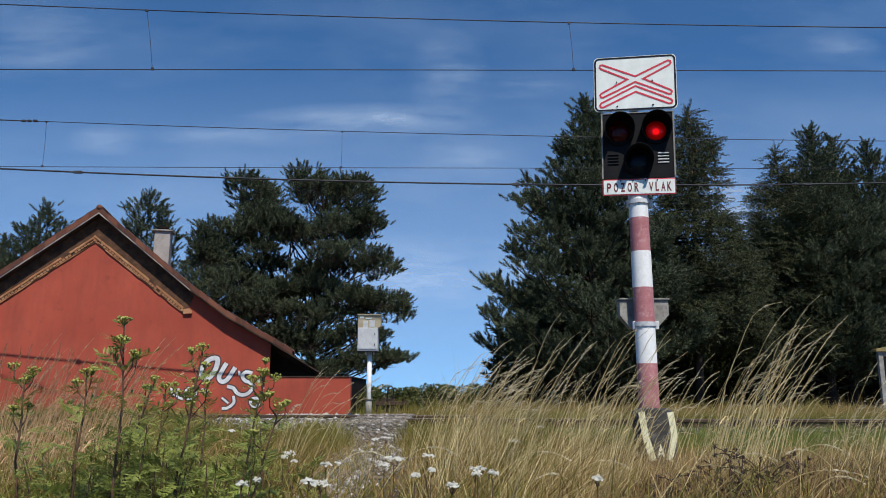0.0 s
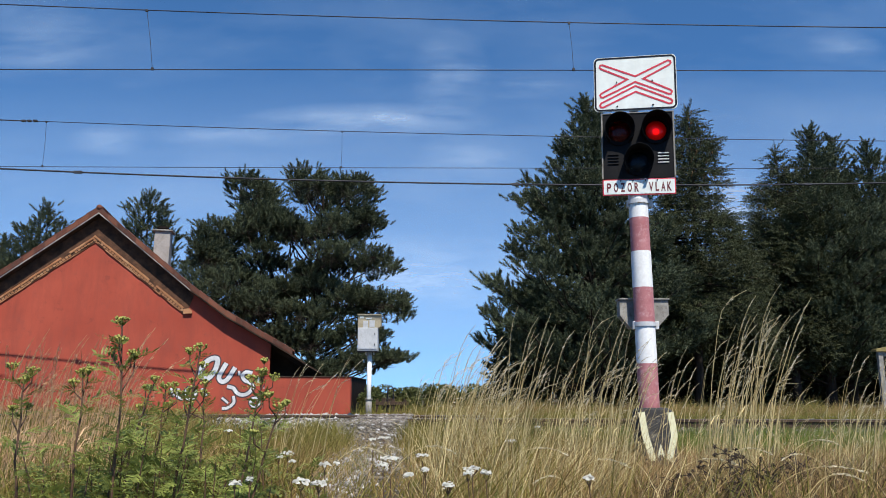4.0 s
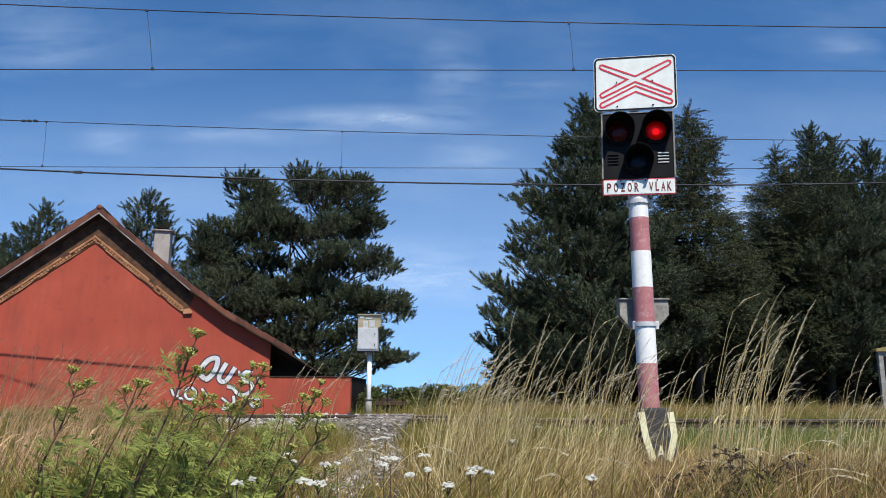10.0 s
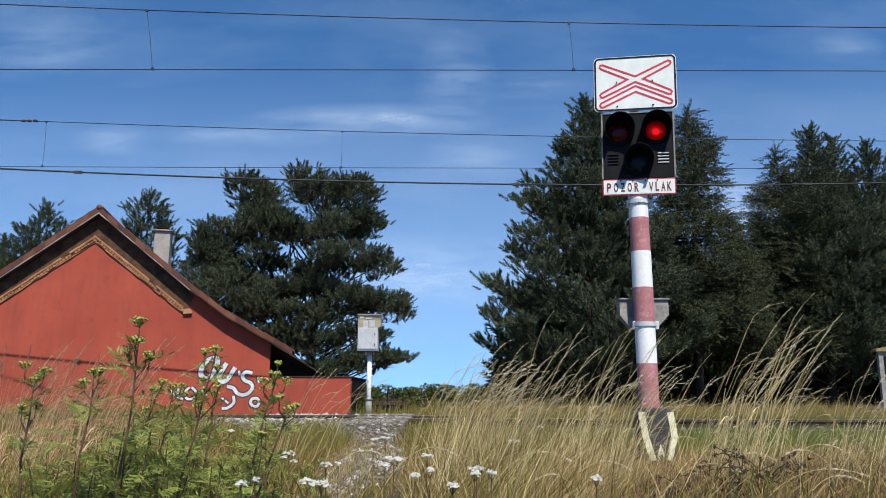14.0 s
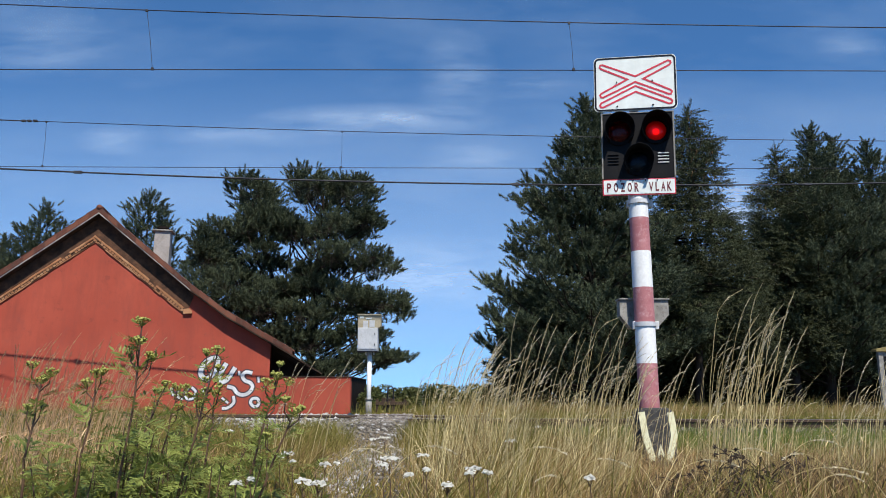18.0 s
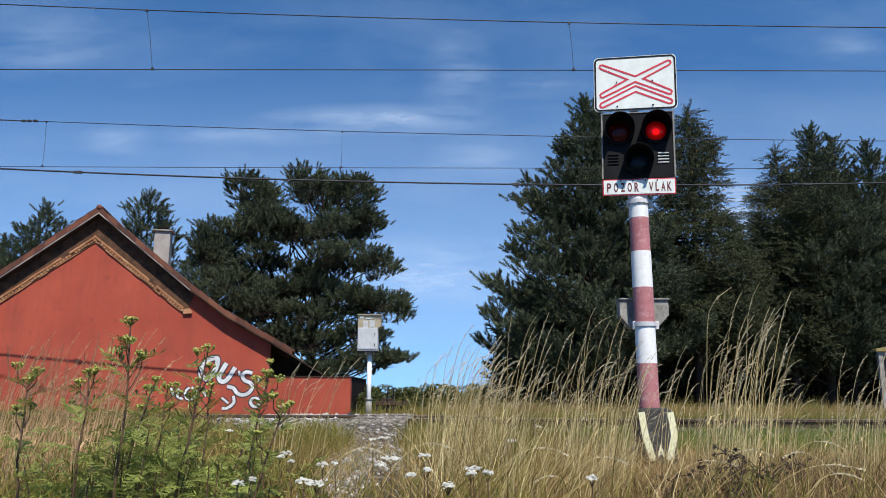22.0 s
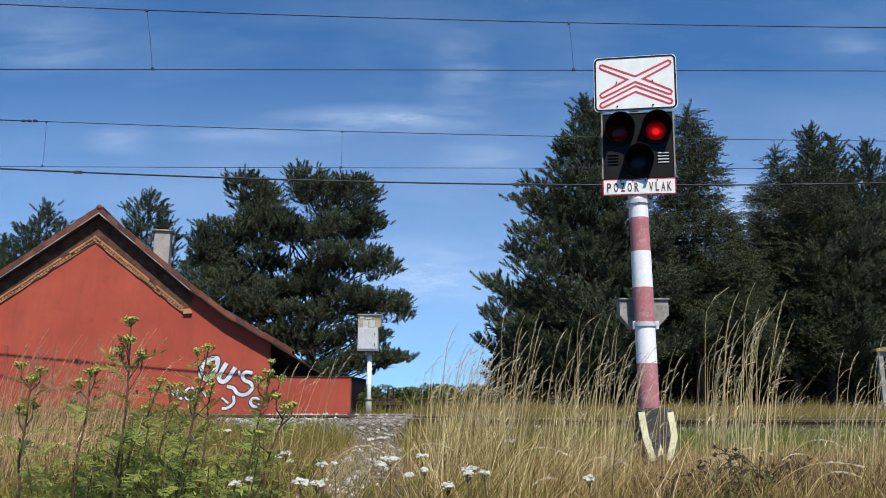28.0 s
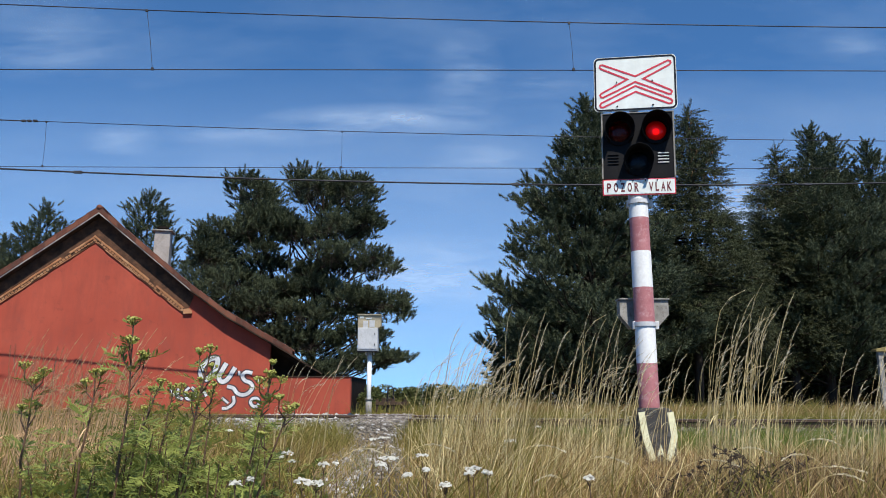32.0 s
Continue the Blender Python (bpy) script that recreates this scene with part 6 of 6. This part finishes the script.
# ---- weeds before the house ----
def pinnate_leaf(rng, length, pairs):
    """A feathered leaf lying along x, bowed, its leaflets cut into pointed lobes."""
    out = []
    s = np.linspace(0, 1, 6)
    droop = rng.uniform(0.05, 0.30)
    bow = lambda t: np.array([t * length, 0, 0.42 * length * t * (1 - t) - droop * length * t * t])
    mid = np.array([bow(t) for t in s])
    w = 0.0024 * (1.2 - s)
    side = np.array([0, 1.0, 0])
    out.append((np.stack([mid - side * w[:, None], mid + side * w[:, None]], 1).reshape(-1, 3), np.array([(2 * k, 2 * k + 1, 2 * k + 3, 2 * k + 2) for k in range(5)])))
    for k in range(pairs):
        t = 0.16 + 0.8 * k / pairs
        ll = length * 0.40 * (1 - 0.8 * abs(t - 0.45)) * rng.uniform(0.8, 1.15)
        p = bow(t)
        for sg in (-1, 1):
            d = np.array([0.66, sg * 0.75, rng.normal(-0.05, 0.22)])
            d /= np.linalg.norm(d)
            n = np.array([-d[1], d[0], 0.2 * sg])
            wd = ll * 0.105
            q = [p, p + d * ll * 0.32 + n * wd, p + d * ll * 0.7 + n * wd * 0.8, p + d * ll, p + d * ll * 0.68 - n * wd * 0.8, p + d * ll * 0.3 - n * wd]
            out.append((np.array(q), np.array([(0, 1, 4, 5), (1, 2, 3, 4)])))
            for u, g in ((0.3, 1), (0.55, -1)):       # side lobes
                b0, b1 = p + d * ll * u, p + d * ll * (u + 0.15)
                tip = p + d * ll * (u + 0.30) + n * g * ll * 0.24
                out.append((np.array([b0, b1, tip, (b0 + tip) / 2]), np.array([(0, 1, 2, 3)])))
    tip = bow(0.97)
    out.append((np.array([tip, tip + [0.02, 0.007, 0], tip + [0.045, 0, -0.004], tip + [0.02, -0.007, 0]]), np.array([(0, 1, 2, 3)])))
    return gather(out)


wrng = np.random.default_rng(9)
LEAVES = []
for k in range(6):
    me_ob = soup("leaf", *pinnate_leaf(wrng, 0.16, 6 + k % 3), WEED_LEAF)
    LEAVES.append(me_ob.data)
    bpy.data.objects.remove(me_ob)
weeds = []


def bud_cluster(rng, n, r):
    """A loose flat head of round buds on short stalks."""
    out = []
    for _ in range(n):
        a, b = rng.uniform(0, 6.28), math.sqrt(rng.random())
        c = np.array([math.cos(a) * r * b, math.sin(a) * r * b, rng.normal(0, r * 0.16) + r * 0.35 * (1 - b)])
        k = rng.uniform(0.0036, 0.0062)
        out.append(sweep_arrays(np.array([c - [0, 0, k], c - [0, 0, k * 0.6], c + [0, 0, k * 0.3], c + [0, 0, k * 0.9]]), [k * 0.3, k * 0.95, k, k * 0.3], 6))
        out.append(sweep_arrays(np.array([c * [0.2, 0.2, 0] - [0, 0, r * 0.9], c - [0, 0, k * 0.9]]), [0.0016, 0.0012], 3))
    return gather(out)


def build_weed(x, d, h, seed, lean, branches, drive="left"):
    """A tall weed: brown stem, large feathered leaves below, budding branches above."""
    rng = np.random.default_rng(seed)
    w = empty("weed", pose(x, d, ground_z(x, d)))
    tagged(w, "tall green weed with feathered leaves and yellowish buds", "weed", group="weeds before the house")
    s = np.linspace(0, 1, 9)
    line = np.stack([np.cumsum(rng.normal(0, 0.006, 9)) + lean * s, np.cumsum(rng.normal(0, 0.006, 9)), -0.02 + s * h], 1)
    soup("stem", *sweep_arrays(line, 0.0056 * (1.2 - s * 0.7), 7), WEED_STEM, w, "brownish upright stem", smooth=True)
    at = lambda t: np.array([np.interp(t, s, line[:, j]) for j in range(3)])

    def leaf(p, g, yaw, pitch):
        o = new("leaf", LEAVES[int(rng.integers(0, 6))])
        o.parent = w
        o.matrix_basis = pose(p[0], p[1], p[2], 0, 0, yaw) @ pose(0, 0, 0, rng.normal(0, 18), -pitch, 0) @ Matrix.Diagonal((g, g, g, 1))

    n = int(h * 20)
    for k in range(n):
        t = 0.10 + 0.86 * (k + rng.random()) / n
        leaf(at(t), (0.42 + 1.0 * (1 - t) ** 0.7) * rng.uniform(0.7, 1.15), math.degrees(k * 2.4 + rng.normal(0, 0.4)), rng.uniform(10, 50) if t > 0.5 else rng.uniform(-10, 40))
    heads = [(at(1.0), 0.027, 22)]
    for k in range(branches):
        t = rng.uniform(0.62, 0.93)
        a = rng.uniform(0, 6.28)
        p0, r = at(t), rng.uniform(0.035, 0.075)
        p = p0 + np.array([math.cos(a) * r, math.sin(a) * r, rng.uniform(0.07, 0.15)])
        soup("side_stem", *sweep_arrays(np.array([p0, p0 * 0.4 + p * 0.6 + [0.3 * r * math.cos(a), 0.3 * r * math.sin(a), -0.015], p]), [0.0036, 0.003, 0.002], 5), WEED_STEM, w)
        leaf(p0 * 0.5 + p * 0.5, rng.uniform(0.3, 0.5), rng.uniform(0, 360), rng.uniform(10, 50))
        heads.append((p, rng.uniform(0.018, 0.027), int(rng.integers(12, 22))))
    for p, r, m in heads:
        b = tagged(soup("flower_head", *bud_cluster(rng, m, r), WEED_BUD, w, smooth=True), kind="stuff")
        b.location = p
    weeds.append((w, x, d, ground_z(x, d), drive, rng.uniform(0, 6.28)))


for i, (foot, tip, top, d, branches) in enumerate(((-556, -556, 560, 3.1, 5), (-464, -424, 606, 3.15, 5), (-712, -732, 660, 3.2, 4), (-624, -629, 652, 3.25, 2), (-369, -317, 648, 3.2, 4), (-352, -297, 704, 3.05, 3), (-590, -500, 664, 3.6, 3), (-498, -478, 676, 3.9, 3), (-410, -405, 690, 3.7, 2))):
    build_weed(spot(foot, d), d, 0.62 + (697 - top) / 1318 * d - 0.03, 200 + i, spot(tip - foot, d), branches)


def build_leaf_patch():
    """Leafy young shoots round the weeds, in patches that the wind moves."""
    rng = np.random.default_rng(21)
    arrays = [pinnate_leaf(rng, 0.15, 6 + k % 2) for k in range(6)]
    cells = {}
    for i in range(84):
        d = rng.uniform(2.95, 4.9)
        b = rng.uniform(-690, -265) if i % 3 else rng.normal(-430, 70)
        x = spot(b, d)
        h = rng.uniform(0.24, 0.50) * (1.0 if -640 < b < -300 else 0.75)
        lx, ly = rng.normal(0, 0.05, 2)
        own = cells.setdefault((int(b // 70), int(d > 3.8)), [])
        own.append(("stem", (x, d), sweep_arrays(np.array([(x, d, -0.02), (x + lx * 0.4, d + ly * 0.4, h * 0.5), (x + lx, d + ly, h)]), [0.004, 0.0035, 0.002], 5)))
        n = int(7 + h * 14)
        for k in range(n):
            t = 0.15 + 0.85 * (k + rng.random()) / n
            g = rng.uniform(0.65, 1.1) * (1.15 - 0.55 * t)
            m = np.array(pose(0, 0, 0, 0, 0, math.degrees(k * 2.4 + rng.normal(0, 0.5))) @ pose(0, 0, 0, rng.normal(0, 16), -rng.uniform(-15, 50), 0))[:3, :3] * g
            v, f = arrays[int(rng.integers(0, 6))]
            own.append(("leaf", (x, d), (v @ m.T + (x + lx * t, d + ly * t, h * t), f)))
    for (cb, cd), own in sorted(cells.items()):
        mid = np.array([np.mean([p[0] for _, p, _ in own]), np.mean([p[1] for _, p, _ in own]), 0.0])
        v, f = gather([a for k, _, a in own if k == "leaf"])
        ob = tagged(soup("leafy_undergrowth", v - mid, f, WEED_LEAF), "feathered green leaves growing low among the weeds", "undergrowth", kind="stuff")
        ob.location = mid
        v, f = gather([a for k, _, a in own if k == "stem"])
        tagged(soup("stems", v - mid, f, WEED_STEM, ob), kind="stuff")
        patches.append((ob, mid, 0.6, "left", rng.uniform(0, 6.28)))


build_leaf_patch()

flowers = []


def build_yarrow(x, d, r, seed):
    rng = np.random.default_rng(seed)
    zt = 0.28 + 0.03 * rng.random()
    g = ground_z(x, d)
    y = empty("yarrow", pose(x, d, g))
    tagged(y, "white flat-topped flower on a thin green stalk", "flower", group="white flowers in the verge")
    h = zt - g
    soup("stalk", *sweep_arrays(np.array([(0, 0, -0.02), (0.006, 0, h * 0.5), (0, 0, h - 0.03)]), [0.0025, 0.0022, 0.002], 5), WEED_STEM, y)
    out, ray = [], []
    r *= 1.04
    n = int(16 + 800 * r)
    for _ in range(n):
        a, q = rng.uniform(0, 6.28), math.sqrt(rng.random())
        c = np.array([math.cos(a) * q * r, math.sin(a) * q * r, h + rng.normal(0, 0.0034) + 0.007 * (1 - q * q)])
        k = rng.uniform(0.0055, 0.009)
        an = np.linspace(0, 2 * np.pi, 7)[:-1] + rng.random()
        tip = frames_for(np.array([[math.cos(a) * q * 0.5, math.sin(a) * q * 0.5 - 0.15, 1.0]]) + rng.normal(0, 0.26, (1, 3)), rng)[0]
        ring = c + np.stack([np.cos(an) * k, np.sin(an) * k, rng.normal(0, 0.0012, 6)], 1) @ tip.T
        v = np.concatenate([ring, [c + tip[:, 2] * 0.003]])
        out.append((v, np.array([(0, 1, 2, 6), (2, 3, 4, 6), (4, 5, 0, 6)])))
        if rng.random() < 0.12:
            ray.append(sweep_arrays(np.array([(0, 0, h - 0.035), c - [0, 0, 0.003]]), [0.0014, 0.001], 3))
    soup("blossom", *gather(out), PETAL, y)
    if ray:
        tagged(soup("flower_ray", *gather(ray), WEED_STEM, y), kind="stuff")
    flowers.append((y, x, d, g, rng.uniform(0, 6.28)))


for i, (x, d, r) in enumerate(((-0.84, 4.17, 0.034), (-0.56, 3.65, 0.026), (-0.51, 2.83, 0.03), (-0.47, 2.92, 0.027), (-0.43, 5.66, 0.045), (-0.26, 3.84, 0.052), (-0.29, 3.71, 0.028), (-0.1, 4.05, 0.034), (-0.13, 3.07, 0.021), (-0.77, 2.9, 0.022), (-1.87, 6.69, 0.036), (0.02, 2.89, 0.02),
                            (0.95, 7.61, 0.035), (0.48, 5.32, 0.044), (0.13, 3.27, 0.034), (0.11, 3.11, 0.02), (0.18, 3.09, 0.019), (0.56, 2.92, 0.02), (-0.81, 3.84, 0.017), (-0.75, 3.84, 0.017), (-0.49, 5.38, 0.025), (-0.72, 2.92, 0.013), (-0.51, 3.71, 0.014), (-0.07, 3.42, 0.016))):
    build_yarrow(x, d, r, 300 + i)


def build_dead_plant(bearing, d, h, seed):
    rng = np.random.default_rng(seed)
    x = spot(bearing, d)
    w = empty("withered_plant", pose(x, d, ground_z(x, d)))
    tagged(w, "withered dark brown plant with dry heads", "dead plant", group="withered plants in the verge")
    ch = [sweep_arrays(np.array([(0, 0, -0.02), (0.01, 0, h * 0.5), (0.03, 0, h)]), [0.006, 0.005, 0.003], 6)]
    heads = []
    for k in range(11):
        t, a = rng.uniform(0.3, 1.0), rng.uniform(0, 6.28)
        p0 = np.array([0.02 * t, 0, h * t])
        p = p0 + [math.cos(a) * 0.09, math.sin(a) * 0.09, rng.uniform(-0.02, 0.08)]
        ch.append(sweep_arrays(np.array([p0, (p0 + p) / 2 + [0, 0, 0.01], p]), [0.004, 0.003, 0.002], 5))
        spikes = [sweep_arrays(np.array([p - [0, 0, 0.010], p, p + [0.003, 0, 0.012]]), [0.003, 0.006, 0.004], 6)]
        for _ in range(14):
            q = rng.normal(0, 1, 3) * [1, 1, 0.8] + [0, 0, 0.4]
            q *= rng.uniform(0.012, 0.026) / np.linalg.norm(q)
            spikes.append(sweep_arrays(np.array([p, p + q * 0.6, p + q]), [0.0032, 0.0024, 0.0006], 4))
        heads.append(gather(spikes))
    soup("stalk", *gather(ch), DEADHEAD, w, smooth=True)
    for hv, hf in heads:
        soup("dry_head", hv, hf, DEADHEAD, w, smooth=True)


for i, (bearing, d, h) in enumerate(((485, 4.2, 0.30), (505, 4.35, 0.27), (460, 4.1, 0.25), (535, 4.4, 0.25), (385, 4.1, 0.20), (600, 4.3, 0.24), (500, 3.9, 0.19), (450, 4.6, 0.24), (555, 4.1, 0.20))):
    build_dead_plant(bearing, d, h, 400 + i)


def build_arched_stalk(bearing, d, span, h, seed):
    """A long stalk of grass bent over in an arch by its heavy head."""
    rng = np.random.default_rng(seed)
    x = spot(bearing, d)
    g = ground_z(x, d)
    a = empty("bent_grass_stalk", pose(x, d, g))
    tagged(a, "pale grass stalk bent over in an arch", "grass stalk", group="bent grass stalks")
    s = np.linspace(0, 1, 14)
    line = np.stack([span * s ** 1.15, 0.05 * np.sin(2.5 * s), -0.02 + h * (1.9 * s - 1.25 * s ** 2) / 0.72], 1)
    soup("stalk", *sweep_arrays(line, 0.0024 * (1.1 - 0.6 * s), 5), STALK, a, smooth=True)
    q = rng.uniform(0.66, 1.0, 60)
    pos = np.stack([np.interp(q, s, line[:, j]) for j in range(3)], 1) + rng.normal(0, 0.0016, (60, 3))
    tip = np.stack([np.interp(np.minimum(q + 0.04, 1.0), s, line[:, j]) - np.interp(q - 0.02, s, line[:, j]) for j in range(3)], 1)
    m = frames_for(tip / np.linalg.norm(tip, axis=1)[:, None] + rng.normal(0, 0.16, (60, 3)), rng)
    t = np.array([(-0.14, 0, 0.35), (0, 0, 0), (0.14, 0, 0.35), (0, 0, 1.0)]) * 0.019
    v = (np.einsum("nij,kj->nki", m, t) + pos[:, None, :]).reshape(-1, 3)
    soup("seed_head", v, np.arange(240).reshape(-1, 4), SEED, a)
    flowers.append((a, x, d, g, rng.uniform(0, 6.28)))


for i, (bearing, d, span, h) in enumerate(((520, 3.9, 0.62, 0.28), (350, 4.2, 0.50, 0.30), (440, 4.3, 0.42, 0.34), (560, 4.6, 0.45, 0.36), (600, 3.8, 0.34, 0.24), (180, 4.0, 0.42, 0.34), (60, 4.3, 0.50, 0.36), (260, 3.9, -0.30, 0.26), (700, 4.2, -0.36, 0.30), (-120, 4.2, 0.45, 0.36), (-230, 4.0, 0.40, 0.34))):
    build_arched_stalk(bearing, d, span, h, 500 + i)
blades("dead_stems", 1700, lambda rng, n: (rng.normal(440, 85, n) / 1318 * 4.15, rng.normal(4.2, 0.3, n), np.ones(n)), 0.06, 0.24, 0.006, DEADSTEM, 34, "dark withered stems and leaves before the signal", 1.1, 0.1)
# dark blades added to bring down the tone of the grass at the right
blades("dead_weeds", 1500, lambda rng, n: (rng.normal(660, 75, n) / 1318 * 4.6, rng.normal(4.7, 0.4, n), np.ones(n)), 0.08, 0.32, 0.006, DEADSTEM, 39, "dark blades added to darken the dry grass", 0.9, 0.1)


# ---- an insect that crosses close to the lens ----
def build_insect():
    b = empty("insect")
    tagged(b, "small dark flying insect", "insect")
    v, f = sweep_arrays(np.array([(-0.016, 0, 0), (-0.012, 0, 0), (-0.003, 0, 0.001), (0.004, 0, 0), (0.012, 0, 0), (0.016, 0, 0)]), [0.002, 0.0075, 0.0095, 0.0065, 0.0075, 0.002], 10)
    soup("body", v, f, DEADHEAD, b, smooth=True)
    for s in (-1, 1):
        bm = bmesh.new()
        prism(bm, [(-0.010, 0.0), (0.006, 0.0), (0.010, 0.020), (0.0, 0.030), (-0.009, 0.024)], 0.0, 0.0005)
        w = part("wing", bm, BACKBOX, b)
        w.matrix_basis = pose(0, 0, 0.003, 90 * 1.0 - 20 * s, 0, 0) if s > 0 else pose(0, 0, 0.003, -70, 0, 0)
    return b


insect = build_insect()


# ---- what moves ----
GUST_RIGHT = [(0, 30), (0.6, 25), (1.2, 8), (1.8, 12), (2.4, 13), (3.0, 15), (3.5, 15), (4.5, 12), (5.5, 10), (6.1, 9), (6.7, 10), (7.3, 12), (7.9, 9), (8.5, 10), (9.1, 15), (9.7, 15), (10.3, 22), (10.9, 18), (11.5, 15), (12.1, 18), (12.7, 27), (13.3, 32), (13.9, 30), (14.5, 25)]
GUST_RIGHT += [(15.5, 24), (16.5, 22), (17.2, 20), (17.9, 12), (18.6, 15), (19.3, 10), (20, 12), (20.7, 9), (21.4, 10), (22.1, 11), (22.5, 20), (22.9, 30), (23.3, 33), (23.7, 30), (24.1, 40), (24.5, 45), (25, 42), (25.5, 38), (26.5, 20), (27.5, 6), (28.1, 8), (28.7, 8), (29.4, 12), (30.1, 12), (30.8, 10), (31.4, 10), (32, 10)]
GUST_LEFT = [(0, 0), (1, -0.2), (2, 0), (3, 0), (4.5, -1), (6, -2), (7, 0.6), (8, 5), (8.5, 9.5), (9, 12), (9.5, 17), (10, 20), (10.5, 17), (11, 14.5), (12, 11), (13, 4.5), (14, 3.5), (15.5, 4), (17, 4.5), (18, 5), (18.5, 4), (19, 2), (19.5, 2.7), (20, 4), (21, 1), (22, 1.2), (22.5, 0.3), (23, 0.6), (24, 1.2), (24.5, 3.6), (25, -1.2), (26.5, 1), (28, 2), (29, 0.2), (30.5, 2.8), (32, 3.2)]


def gust(rows, t):
    return float(np.interp(t, [r[0] for r in rows], [r[1] for r in rows]))


def motions():
    # tall grass: the stem leans, the upper part leans further
    for a, b, x, y, z, yaw, cut, drive, phase, amount in tufts:
        rows_a, rows_b = [], []
        for t in [k * 0.5 for k in range(65)]:
            lag = t - 0.12 * math.sin(phase) - 0.1
            if drive == "right":
                w = gust(GUST_RIGHT, lag) - 4
            else:
                w = gust(GUST_RIGHT, lag) * 0.45 + gust(GUST_LEFT, lag) * 0.7
            flutter = 1.6 * math.sin(2.9 * t + phase) + 0.9 * math.sin(5.3 * t + 2 * phase)
            low = amount * w * 0.58 + 0.5 * flutter + 2.0
            high = amount * w * 0.46 + flutter + 1.0
            rows_a.append((t, pose(x, y, z, 0, low, 0) @ pose(0, 0, 0, 0, 0, yaw)))
            rows_b.append((t, pose(0, 0, cut) @ pose(0, 0, 0, 0, 0, -yaw) @ pose(0, 0, 0, 0, high, 0) @ pose(0, 0, 0, 0, 0, yaw)))
        walk(a, rows_a)
        walk(b, rows_b)
    # lower grass: whole patches lean about their roots
    for ob, mid, sway, drive, phase in patches:
        rows = []
        for t in [k * 0.5 for k in range(65)]:
            w = gust(GUST_RIGHT, t - 0.1) - 14 if drive == "right" else gust(GUST_LEFT, t) * 1.2
            q = sway * w + 0.9 * math.sin(2.7 * t + phase) + 0.5 * math.sin(5.1 * t + 2 * phase)
            rows.append((t, pose(*mid, 0.6 * math.sin(2.3 * t + phase), q, 0)))
        walk(ob, rows)
    for w, x, y, z, drive, phase in weeds:
        rows = []
        for t in [k * 0.5 for k in range(65)]:
            q = gust(GUST_LEFT, t) + 0.5 * math.sin(2.6 * t + phase) + 0.3 * math.sin(4.7 * t + 2 * phase)
            rows.append((t, pose(x, y, z, 0.4 * math.sin(2.1 * t + phase), q, 0)))
        walk(w, rows)
    for w, x, y, z, phase in flowers:
        rows = []
        for t in [k * 0.8 for k in range(41)]:
            q = 0.20 * (gust(GUST_RIGHT, t) - 14) + 1.2 * math.sin(2.3 * t + phase)
            rows.append((t, pose(x, y, z, 0.6 * math.sin(2.7 * t + phase), q, 0)))
        walk(w, rows)
    # warning lamps: each glowing bulb comes forward in its bowl while the other draws back
    beat, first = 0.7808, 0.17
    for key, sh in bulbs.items():
        on = (-0.05, 0.08, 0.32, 0.50) if key == "left" else (0.33, 0.47, 0.70, 0.86)
        rows, t = [], first - 2 * beat
        marks = []
        while t < 32.5:
            marks += [(t + on[0], 0), (t + on[1], 1), (t + on[2], 1), (t + on[3], 0)]
            t += beat
        ts = sorted({round(max(0.0, min(32.0, m[0])), 3) for m in marks} | {0.0, 32.0})
        for t in ts:
            v = float(np.interp(t, [m[0] for m in marks], [m[1] for m in marks]))
            rows.append((t, pose(0, 0.0125 * (1 - v), 0)))
        walk(sh, rows)
    # clouds drift slowly to the right
    walk(clouds, [(0.0, pose(0, 1500, 0)), (32.0, pose(36, 1500, 0))])
    # the insect
    walk(insect, [(0.0, pose(3.0, -1.0, 0.9)), (6.3, pose(1.9, 1.4, 0.8)), (6.6, pose(-0.01, 1.6, 1.10)), (6.7, pose(-0.58, 1.6, 1.03)), (6.9, pose(-1.9, 1.5, 0.95)), (7.1, pose(-1.7, -0.8, 0.9)), (7.3, pose(0.9, -0.6, 0.9, 0, 0, 20)), (7.42, pose(0.65, 0.6, 0.8)), (7.5, pose(0.085, 1.1, 1.07, 0, 25, 0)), (7.58, pose(-0.35, 0.55, 1.35)), (8.0, pose(-2.0, -1.0, 1.5)), (32.0, pose(-3.0, -2.0, 1.5))])


motions()
